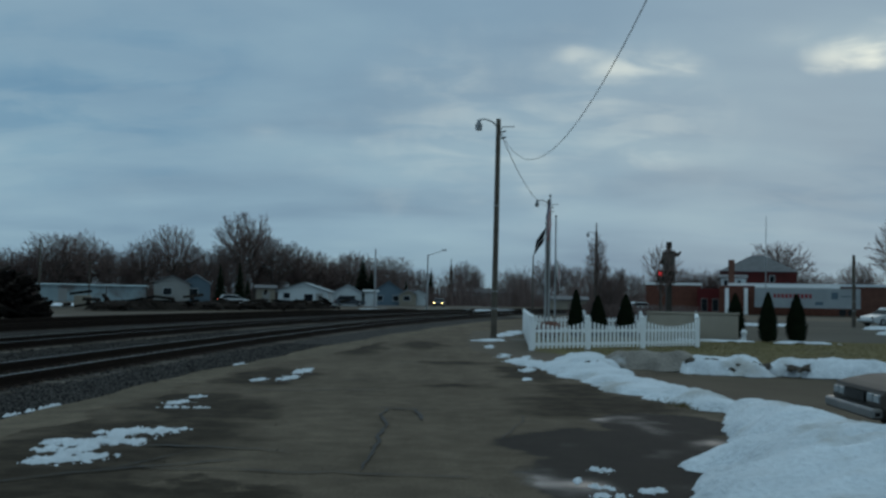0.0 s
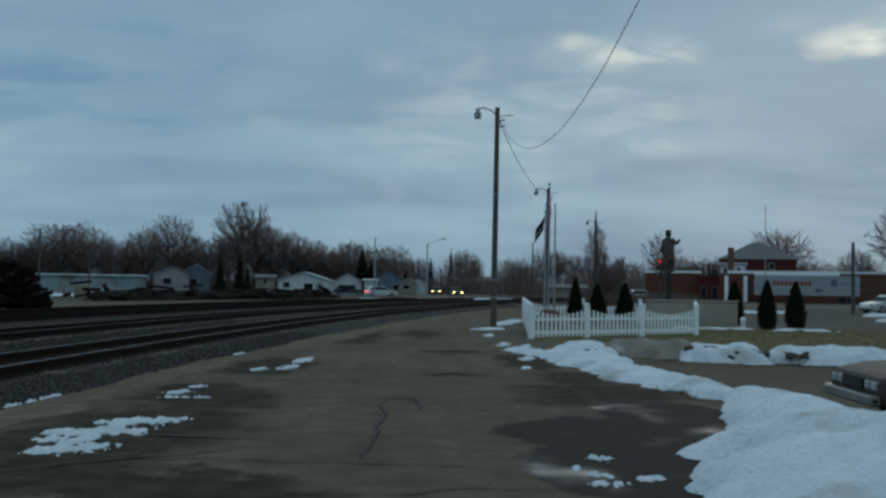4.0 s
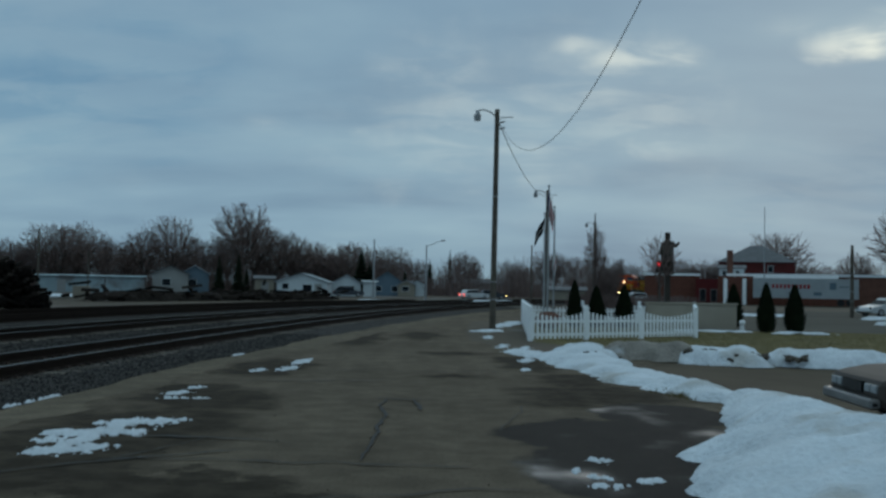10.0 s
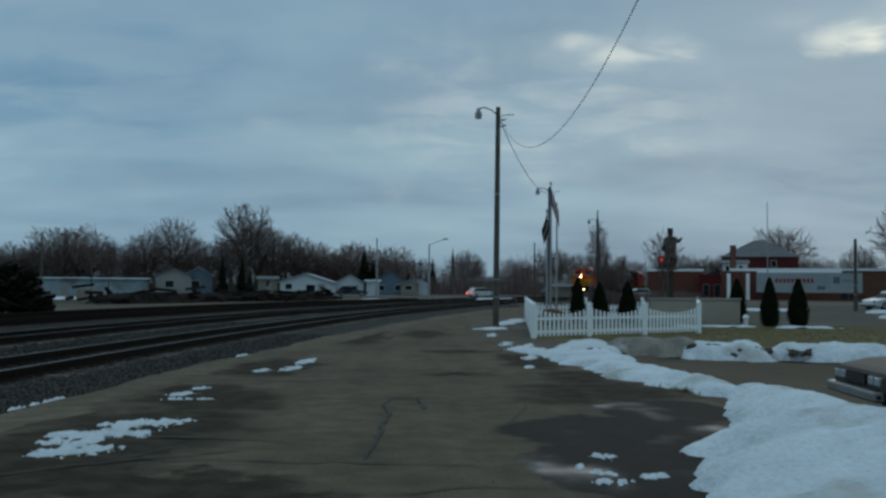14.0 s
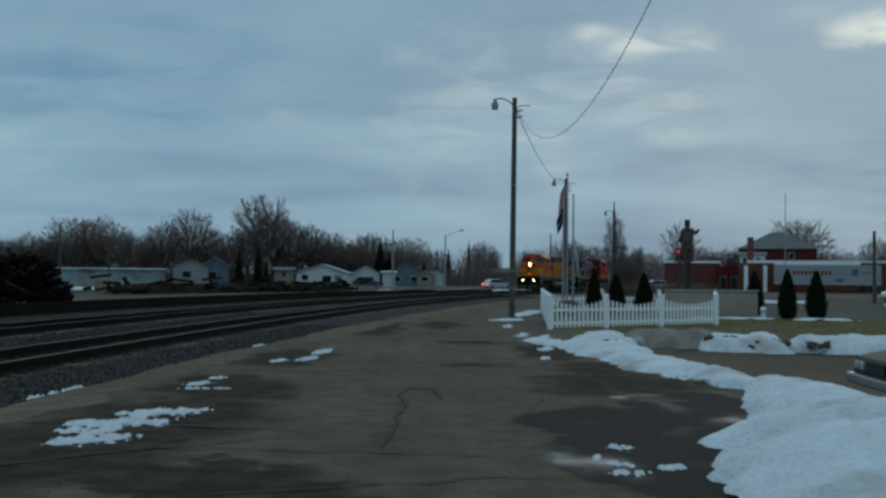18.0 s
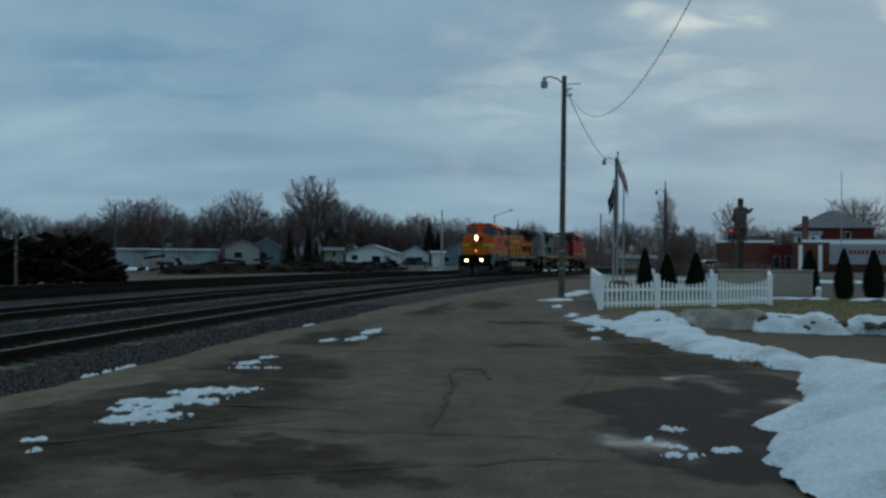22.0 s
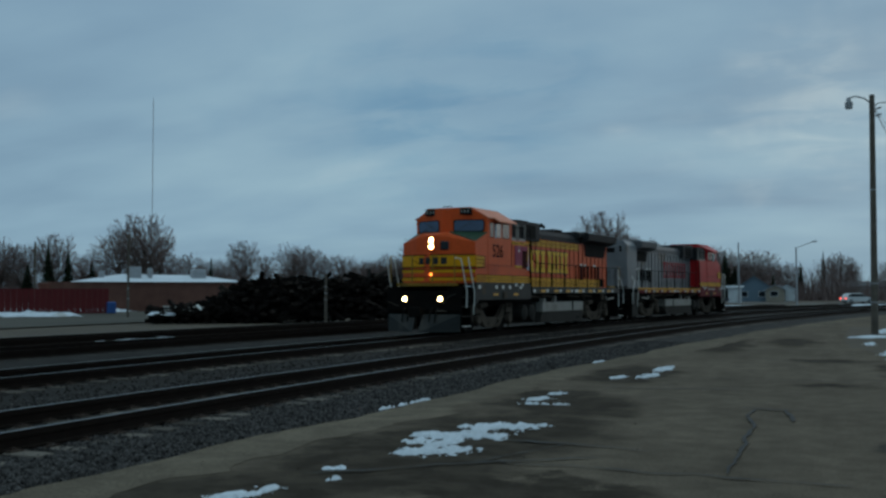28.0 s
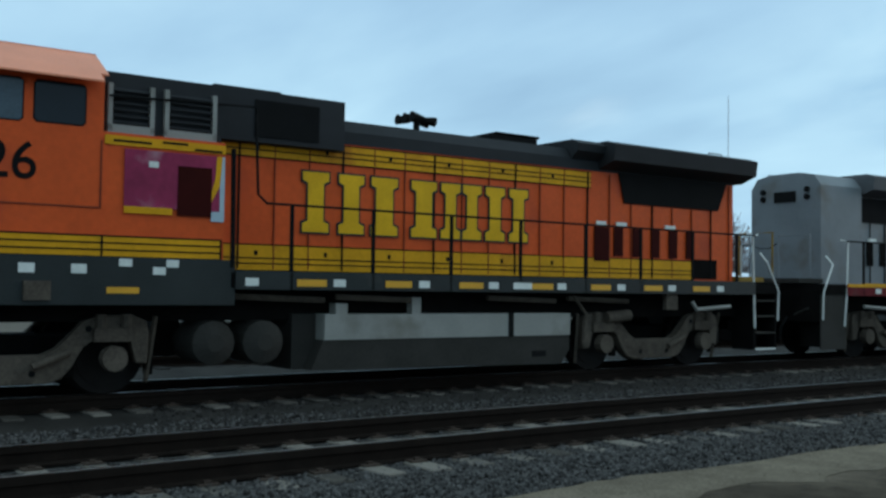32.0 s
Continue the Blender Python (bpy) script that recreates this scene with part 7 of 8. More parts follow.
for az, el, d, kind, wide in ((-20.9, 3.1, 165, 2, 1.3), (-19.9, 3.2, 170, 0, 1.2), (-22.3, 1.8, 170, 4, 1.2), (-18.3, 2.5, 160, 3, 0.9), (-17.2, 2.2, 175, 1, 1.0), (-16.4, 3.0, 165, 0, 1.0), (-15.0, 3.75, 165, 2, 0.85), (-14.1, 2.6, 170, 1, 0.9),
                              (-13.2, 2.5, 160, 3, 1.0), (-12.3, 2.7, 160, 1, 0.9), (-11.2, 4.6, 160, 1, 1.0), (-10.4, 3.8, 165, 4, 1.0), (-9.4, 3.1, 165, 2, 1.0), (-8.3, 2.9, 165, 0, 1.2), (-7.3, 2.5, 170, 2, 1.2), (-6.2, 1.9, 175, 1, 1.1), (-5.3, 2.5, 165, 0, 1.0),
                              (-3.4, 1.6, 190, 2, 1.2), (-2.2, 1.5, 195, 1, 1.2), (-1.2, 1.6, 195, 0, 1.2), (1.3, 2.1, 190, 0, 1.1), (2.0, 1.6, 200, 3, 1.1), (4.0, 1.6, 190, 2, 1.2), (4.9, 1.3, 190, 0, 1.2), (6.6, 2.2, 205, 1, 1.0), (7.5, 2.0, 212, 2, 1.0),
                              (8.75, 3.9, 92, 3, 0.6), (9.15, 2.3, 98, 3, 0.7), (9.75, 1.55, 99, 4, 0.9), (9.5, 1.3, 97, 4, 0.8), (10.0, 1.9, 185, 1, 0.9), (10.8, 1.6, 190, 2, 1.0), (6.0, 2.3, 150, 4, 1.0), (13.9, 1.6, 150, 0, 1.1), (13.3, 2.0, 150, 2, 1.2), (14.6, 1.8, 150, 0, 1.2), (15.6, 1.9, 150, 4, 1.1), (18.6, 3.5, 210, 2, 1.1), (20.2, 1.7, 150, 2, 1.2), (21.3, 1.7, 140, 1, 1.2),
                              (22.6, 2.4, 150, 0, 1.0), (25.0, 5.2, 90, 1, 0.9), (26.4, 5.0, 95, 3, 1.0), (26.5, 4.0, 80, 1, 1.2),
                              (-24.5, 1.75, 177, 1, 1.1), (-23.7, 1.65, 190, 4, 1.1), (-22.7, 2.01, 179, 3, 1.1), (-21.9, 2.41, 167, 3, 1.1), (-21.1, 1.79, 178, 3, 1.3), (-20.2, 1.63, 173, 0, 1.3), (-19.4, 2.18, 177, 0, 1.2), (-18.5, 2.26, 180, 4, 1.3), (-17.5, 1.66, 167, 4, 1.3), (-16.5, 1.71, 192, 4, 1.1), (-15.5, 1.99, 182, 2, 1.3), (-14.6, 1.67, 184, 0, 1.2), (-13.7, 1.89, 185, 3, 1.2), (-12.8, 1.67, 181, 2, 1.2), (-12.0, 2.49, 181, 4, 1.1), (-11.2, 1.51, 175, 1, 1.1), (-10.2, 1.91, 191, 3, 1.1), (-9.3, 1.68, 186, 0, 1.1), (-8.2, 1.83, 165, 3, 1.1), (-7.4, 1.98, 172, 1, 1.1), (-6.4, 1.96, 183, 0, 1.1), (-5.7, 1.59, 168, 4, 1.2), (-4.8, 2.53, 180, 1, 1.3), (-4.1, 1.52, 169, 2, 1.1), (-3.0, 2.32, 176, 2, 1.3),
                              (-23.3, 2.2, 170, 0, 1.2), (-24.4, 1.9, 175, 1, 1.2), (-26.0, 2.2, 165, 2, 1.1), (-27.6, 2.6, 165, 0, 1.0), (-28.6, 2.8, 160, 4, 1.0), (-30.2, 2.2, 165, 3, 1.0), (-31.4, 2.95, 150, 1, 0.9), (-32.8, 1.9, 165, 2, 1.2), (-34.5, 2.2, 165, 0, 1.2), (-36.8, 4.35, 135, 1, 1.1), (-35.9, 3.2, 140, 3, 1.1), (-37.9, 3.6, 140, 4, 1.0),
                              (-39.6, 2.2, 160, 0, 1.2), (-41.3, 3.2, 145, 1, 1.0), (-42.8, 2.6, 150, 2, 1.1), (-44.0, 2.9, 150, 0, 1.1), (-45.8, 2.7, 155, 2, 1.2), (-47.2, 2.4, 160, 1, 1.2), (-48.4, 2.5, 165, 4, 1.1), (-49.6, 3.4, 150, 0, 1.1), (-51.2, 2.2, 165, 2, 1.2), (-53.0, 3.4, 150, 4, 1.1), (-55.6, 2.5, 170, 1, 1.2), (-57.6, 3.8, 150, 0, 1.1), (-59.3, 3.0, 155, 2, 1.2), (-61.5, 3.0, 150, 1, 1.2), (-64, 3.4, 150, 0, 1.2), (-67, 3.0, 150, 2, 1.2), (-70, 3.0, 150, 4, 1.2), (-74, 3.0, 150, 1, 1.2)):
    tree(az, el, d, kind, wide)
x, y, _ = polar(12.35, 47.5)
sap = thing("young_tree", "slim young bare tree behind the picket fence", "tree", at=pose(x, y, 0) @ Matrix.Diagonal((0.34, 0.34, 0.44, 1)))
for nm, store, material in zip(("trunk", "crown"), grow(17, 10.0, 3.2, 4.2, 0.7, 320), ("bark", "twig")):
    o = new(nm, pydata(nm, *store, material))
    o.parent = sap


def conifer_mesh(seed, h, w):
    rq = random.Random(seed)
    vv, ff = [], []
    z = 0.06 * h
    while z < h:
        q = z / h
        for k in range(11):
            a = rq.uniform(0, 6.28)
            r = w / 2 * (1 - q) ** 0.85 * rq.uniform(0.6, 1.1) + 0.08
            dz = -0.25 * r
            wd = 0.28 * r + 0.1
            c, s = math.cos(a), math.sin(a)
            o = len(vv)
            vv += [(0, 0, z + 0.12), (c * r * 0.6 - s * wd, s * r * 0.6 + c * wd, z + dz * 0.5), (c * r, s * r, z + dz), (c * r * 0.6 + s * wd, s * r * 0.6 - c * wd, z + dz * 0.5)]
            ff += [(o, o + 1, o + 2), (o, o + 2, o + 3)]
        z += h * 0.022
    return pydata("needles", vv, ff, "conifer")


CON = [conifer_mesh(31, 10, 5.2), conifer_mesh(32, 10, 3.4)]


def conifer(az, el, d, kind, wide=1.0):
    d *= 1.3
    h = 1.64 + d * math.tan(radians(el))
    x, y, _ = polar(az, d)
    k = h / 10
    t = thing("conifer", "dark evergreen conifer among the bare trees", "tree", group="dark conifers", at=pose(x, y, 0, 0, 0, az * 37) @ Matrix.Diagonal((k * wide, k * wide, k, 1)))
    o = new("needles", CON[kind])
    o.parent = t
    bm = empty_bm()
    tube(bm, (0, 0, 0), (0, 0, 9.0), 0.22, 8, 0.04)
    part("trunk", bm, "bark", t)


for az, el, d, kind, wide in ((-4.5, 2.2, 150, 0, 1.35), (-11.35, 1.7, 125, 0, 1.0), (-12.4, 1.6, 125, 0, 1.0), (-10.9, 0.9, 135, 0, 1.0), (-4.0, 1.5, 150, 0, 1.3), (0.55, 2.2, 180, 1, 0.8), (-0.6, 1.6, 190, 0, 1.0), (10.2, 1.9, 215, 0, 0.8), (-33.15, 2.0, 140, 1, 1.0), (-41.6, 2.6, 138, 0, 0.9), (-40.6, 2.3, 138, 0, 1.0), (-42.6, 1.6, 138, 0, 1.2), (-54.4, 2.2, 140, 1, 1.2), (-39.4, 1.7, 145, 0, 1.2), (-2.0, 1.0, 160, 0, 1.0)):
    conifer(az, el, d, kind, wide)


# scrub along the far edge
def scrub(name, count, place, label):
    rq = random.Random(55)
    vv, ff = [], []
    for _ in range(count):
        x, y, h = place(rq)
        o = len(vv)
        a = rq.uniform(0, 6.28)
        lx, ly = rq.gauss(0, 0.25) * h, rq.gauss(0, 0.25) * h
        w = rq.uniform(0.03, 0.09)
        vv += [(x - w * math.cos(a), y - w * math.sin(a), -0.2), (x + w * math.cos(a), y + w * math.sin(a), -0.2), (x + lx, y + ly, h), (x + lx + w * 0.5, y + ly, h)]
        ff.append((o, o + 1, o + 3, o + 2))
    ob = new(name, pydata(name, vv, ff, "twig"))
    return tagged(ob, label, "scrub", kind="stuff")


def far_scrub(rq):
    az, d = rq.uniform(-78, 34), rq.uniform(215, 260)
    x, y, _ = polar(az, d)
    return x, y, rq.uniform(2.0, 8.5) * (0.8 + 0.3 * math.sin(az * 1.7))


scrub("far_scrub", 42000, far_scrub, "grey-brown winter scrub and far woods along the horizon")
scrub("hedge", 2500, lambda rq: (rq.uniform(12.5, 24), rq.uniform(92, 100), rq.uniform(0.4, 1.35)), "low bare hedge before the buildings")


# ---- buildings ----
def window(parent, x0, x1, y, z0, z1, frame_mat="white_paint"):
    bm = empty_bm()
    box(bm, x0, x1, y - 0.05, y - 0.01, z0, z1)
    w = part("window", bm, "glass", parent)
    bm = empty_bm()
    f = 0.07
    for e in ((x0 - f, x0, z0 - f, z1 + f), (x1, x1 + f, z0 - f, z1 + f), (x0, x1, z1, z1 + f), (x0, x1, z0 - f, z0)):
        box(bm, e[0], e[1], y - 0.09, y - 0.005, e[2], e[3])
    part("frame", bm, frame_mat, w)
    return w


def house(az, d, w, depth, hw, hr, wall, roof, label, gable_front=True, turn=0.0, windows=(), doors=(), name="house", hip=0.0):
    d, w, depth, hw, hr, hip = (k * 1.4 for k in (d, w, depth, hw, hr, hip))
    windows, doors = [[k * 1.4 for k in q] for q in windows], [[k * 1.4 for k in q] for q in doors]
    x, y, _ = polar(az, d)
    hs = thing(name, label, "house", group="houses beyond the tracks", at=pose(x, y, -0.1, 0, 0, -az + turn))
    bm = empty_bm()
    if gable_front:
        prism(bm, [(-w / 2, 0), (w / 2, 0), (w / 2, hw), (0, hw + hr), (-w / 2, hw)], "y", -depth / 2, depth / 2)
    else:
        box(bm, -w / 2, w / 2, -depth / 2, depth / 2, 0, hw)
        if not hip:
            prism(bm, [(-depth / 2, hw), (depth / 2, hw), (0, hw + hr)], "x", -w / 2, w / 2)
    part("wall", bm, wall, hs)
    o = 0.35
    bm = empty_bm()
    t = 0.14
    if gable_front:
        for s in (-1, 1):
            e = (s * (w / 2 + o), hw - o * hr / (w / 2))
            prism(bm, [e, (0, hw + hr), (0, hw + hr + t), (e[0], e[1] + t)], "y", -depth / 2 - o, depth / 2 + o)
    elif hip:
        lo = [bm.verts.new(p) for p in ((-w / 2 - o, -depth / 2 - o, hw), (w / 2 + o, -depth / 2 - o, hw), (w / 2 + o, depth / 2 + o, hw), (-w / 2 - o, depth / 2 + o, hw))]
        hi = [bm.verts.new(p) for p in ((-w / 2 + hip, 0, hw + hr), (w / 2 - hip, 0, hw + hr))]
        bm.faces.new((lo[0], lo[1], hi[1], hi[0]))
        bm.faces.new((lo[2], lo[3], hi[0], hi[1]))
        bm.faces.new((lo[1], lo[2], hi[1]))
        bm.faces.new((lo[3], lo[0], hi[0]))
        bm.faces.new(lo[::-1])
    else:
        for s in (-1, 1):
            e = (s * (depth / 2 + o), hw - o * hr / (depth / 2))
            prism(bm, [e, (0, hw + hr), (0, hw + hr + t), (e[0], e[1] + t)], "x", -w / 2 - o, w / 2 + o)
    part("roof", bm, roof, hs)
    for x0, x1, z0, z1 in windows:
        window(hs, x0, x1, -depth / 2, z0, z1)
    for x0, x1, z1 in doors:
        bm = empty_bm()
        box(bm, x0, x1, -depth / 2 - 0.06, -depth / 2 - 0.005, 0.1, z1)
        part("door", bm, "grey_siding", hs)
    return hs


house(-7.6, 118, 5.6, 8, 1.6, 0.9, "white_paint", "shingle_snow", "small white gabled house with a frosted roof", turn=-6, windows=((-2.2, -1.5, 0.8, 1.4), (0.1, 1.1, 0.3, 1.3)), doors=((1.4, 2.2, 1.4),))
house(-9.9, 122, 2.2, 4, 1.9, 0.3, "cream", "shingle", "tan shed beside the white house", gable_front=False, name="shed", doors=((-0.4, 0.5, 1.5),))
house(-19.1, 122, 11.4, 6, 1.75, 0.12, "faded_blue", "faded_blue", "long low faded blue-grey mobile home with a flat roof", gable_front=False, windows=((1.35, 1.5, 0.0, 1.7),), doors=((-3.6, -2.7, 1.4),))
house(-15.0, 130, 4.2, 7, 2.3, 0.9, "grey_siding", "shingle", "grey house partly behind the scrap pile", windows=((-1.0, 0.0, 0.9, 1.7),))
house(-13.7, 132, 3.4, 6, 2.4, 1.0, "blue_siding", "shingle_snow", "small pale blue house", windows=((-0.8, 0.2, 0.9, 1.7),))
house(-5.3, 125, 3.4, 5, 1.6, 0.9, "white_paint", "shingle_snow", "white garage with a dark doorway", name="garage", windows=((-1.0, 0.9, 0.3, 1.2),))
house(-4.0, 122, 1.5, 2.6, 1.75, 0.1, "white_paint", "white_paint", "tall white box container beside the garage", gable_front=False, name="container")
house(-3.0, 140, 5.0, 6, 1.6, 1.7, "blue_siding", "shingle", "bungalow with a dark pitched roof", windows=((-1.6, -0.8, 0.6, 1.3), (0.6, 1.4, 0.6, 1.3)))
house(-1.3, 140, 2.0, 5, 1.6, 0.5, "white_paint", "shingle_snow", "white gabled garage by the street", name="garage")
house(-1.9, 138, 2.3, 4, 1.5, 0.6, "cream", "shingle_snow", "tan cottage by the street", windows=((-0.6, 0.3, 0.7, 1.3),))
house(2.5, 175, 9, 7, 2.0, 0.8, "grey_siding", "shingle", "grey house half hidden by trees", gable_front=False)
house(7.1, 118, 4.6, 5, 1.2, 0.35, "cream", "shingle", "low pale shed behind the fence", gable_front=False, name="shed")
for az, wd, tn in ((-58.6, 6, 4), (-55.7, 5.6, 0), (-57.2, 5.0, 0), (-60.6, 6.5, 6)):
    house(az, 128, wd, 8, 2.1, 2.2, "white_paint", "shingle", "white gabled house across the street", turn=tn, windows=((-0.5, 0.4, 1.9, 2.7), (-1.6, -0.9, 0.7, 1.5), (0.9, 1.6, 0.7, 1.5)))


def flat_block(az, d, w, depth, h, wall, label, turn=0.0, cap=None, cap_h=0.3, windows=(), name="building"):
    if az > 0:
        d, w, depth, h, cap_h = (k * 1.75 for k in (d, w, depth, h, cap_h))
        windows = [[k * 1.75 for k in q] for q in windows]
    x, y, _ = polar(az, d)
    b = thing(name, label, "building", at=pose(x, y, -0.1, 0, 0, -az + turn))
    bm = empty_bm()
    box(bm, -w / 2, w / 2, 0, depth, 0, h)
    part("wall", bm, wall, b)
    if cap:
        bm = empty_bm()
        box(bm, -w / 2 - 0.15, w / 2 + 0.15, -0.15, depth + 0.15, h, h + cap_h)
        part("parapet", bm, cap, b)
    for x0, x1, z0, z1 in windows:
        window(b, x0, x1, 0, z0, z1, "grey_siding")
    return b


sb = flat_block(-36.3, 96, 17.5, 12, 2.7, "brick_dark", "long low brown brick building with snow on its roof", turn=10)
bm = empty_bm()
lo = [bm.verts.new(p) for p in ((-6.5, -0.3, 2.72), (8.9, -0.3, 2.72), (8.9, 12, 2.72), (-6.5, 12, 2.72))]
hi = [bm.verts.new(p) for p in ((-2.0, 4.0, 3.5), (5.5, 4.0, 3.4), (5.5, 8, 3.4), (-2.0, 8, 3.5))]
for k in range(4):
    bm.faces.new((lo[k], lo[(k + 1) % 4], hi[(k + 1) % 4], hi[k]))
bm.faces.new(lo[::-1])
bm.faces.new(hi)
part("roof_snow", bm, "snow_clean", sb, "snow-covered low roof")
for ux, uz, uw in ((-1.6, 3.4, 1.1), (4.2, 3.2, 1.3), (0.2, 3.3, 0.3), (-4.2, 3.0, 0.4)):
    bm = empty_bm()
    box(bm, ux, ux + uw, 2, 3.2, 2.8, uz + 0.75)
    part("roof_unit", bm, "galv", sb, bevel=0.05)
bm = empty_bm()
box(bm, -9.5, -8.7, -0.4, 1, 0, 2.6)
part("end_wall", bm, "brick", sb)
# red board fence in panels
rf = thing("board_fence", "long dark red board fence across the yard", "fence", at=pose(*polar(-41.5, 84)[:2], 0, 0, 0, 41.5))
for k in range(24):
    bm = empty_bm()
    box(bm, -5.6 + k * 0.42, -5.6 + k * 0.42 + 0.4, -0.05, 0.05, 0, 1.95)
    part("board", bm, "redboard", rf)
bm = empty_bm()
box(bm, 4.3, 5.0, -0.6, 0.4, 0, 0.9)
part("crate", bm, "blue_box", rf, bevel=0.05)

# right-hand buildings
flat_block(13.0, 100, 5.2, 8, 2.6, "brick", "low red brick building with a pale roof edge", cap="vinyl", cap_h=0.22)
flat_block(15.05, 98, 2.6, 6, 2.3, "redboard", "low shop front with a red awning", windows=((-0.9, -0.4, 0.2, 1.3), (0.1, 0.6, 0.2, 1.3)))
st0 = flat_block(16.4, 92, 3.0, 9, 2.5, "brick", "brick shop corner with white columns")
for cxx in (-0.85, 0.75):
    bm = empty_bm()
    box(bm, 1.75 * cxx - 0.28, 1.75 * cxx + 0.28, -0.8, -0.3, 0, 4.0)
    part("column", bm, "vinyl", st0)
flat_block(18.8, 94, 9.2, 9, 2.15, "brick", "long flat-roofed brick store with a broad white fascia", cap="vinyl", cap_h=0.62)
flat_block(23.0, 96, 8.5, 9, 2.6, "brick_dark", "brown flat-roofed building with snow along its edge", cap="snow_clean", cap_h=0.2)
house(17.5, 140, 9.4, 9, 5.3, 2.3, "house_red", "shingle", "tall dark red house with a hipped grey roof behind the store", gable_front=False, hip=3.9, windows=((-2.6, -2.0, 4.0, 4.8), (1.4, 2.0, 4.0, 4.8)))
house(16.2, 132, 3.0, 5, 4.3, 0.4, "white_paint", "shingle", "white upper storey with a row of windows", gable_front=False, windows=((-1.1, -0.7, 3.4, 4.0), (-0.3, 0.1, 3.4, 4.0), (0.5, 0.9, 3.4, 4.0)))
bm = empty_bm()
box(bm, -0.4, 0.4, -0.4, 0.4, 0, 8.6)
solid("brick_chimney", bm, "brick_dark", "dark brick chimney above the store", "chimney", at=pose(*polar(16.1, 170)[:2], 0))
bm = empty_bm()
tube(bm, (0, 0, 0), (0, 0, 14.8), 0.1, 8, 0.05)
solid("antenna_mast", bm, "galv", "thin grey mast above the store roof", "mast", at=pose(*polar(17.9, 160)[:2], 0))


# ---- trailers, vehicles ----
def trailer(az, d, turn, length, label, marks):
    x, y, _ = polar(az, d)
    tr = thing("semi_trailer", label, "trailer", group="parked trailers", at=pose(x, y, 0, 0, 0, -az + turn))
    bm = empty_bm()
    box(bm, -length / 2, length / 2, -1.25, 1.25, 1.15, 3.95)
    part("body", bm, "trailer_side", tr, bevel=0.04)
    bm = empty_bm()
    box(bm, -length / 2, length / 2, -1.28, 1.28, 1.05, 1.2)
    box(bm, -length / 2, length / 2, -1.27, 1.27, 3.9, 3.97)
    part("rail_trim", bm, "galv", tr)
    for k in (length / 2 - 1.2, length / 2 - 2.4):
        for s in (-1, 1):
            part("wheel", tube(empty_bm(), (k, s * 0.75, 0.5), (k, s * 1.2, 0.5), 0.5, 16), "rubber", tr)
    for k in (-0.3, 0.3):
        bm = empty_bm()
        box(bm, -length / 2 + 1.8 + k, -length / 2 + 1.92 + k, -0.9, -0.7, 0, 1.1)
        part("landing_leg", bm, "galv", tr)
    for x0, x1, z0, z1, m in marks:
        bm = empty_bm()
        box(bm, x0, x1, -1.262, -1.252, z0, z1)
        part("sign_block", bm, m, tr, "painted block in the firm's colour")
    return tr


trailer(-52.0, 108, 4, 9.3, "white box trailer with purple and red markings beyond the yard", [(-3.2 + k * 0.62, -2.75 + k * 0.62, 2.2, 3.2 if k in (0, 2) else 2.9, "brand_purple") for k in range(3)] + [(-1.3 + k * 0.7, -0.75 + k * 0.7, 2.2, 3.2 if k == 0 else 2.9, "brand_red") for k in range(2)])
trailer(20.0, 158, -3, 14.6, "white box trailer with faded red lettering by the store", [(-4.6 + k * 0.55, -4.25 + k * 0.55, 2.5, 3.1, "letter_r") for k in range(10)] + [(3.4, 4.3, 2.4, 3.4, "blue_siding"), (4.7, 6.0, 2.75, 2.9, "blue_siding"), (1.2, 2.3, 1.5, 2.0, "blue_siding")])


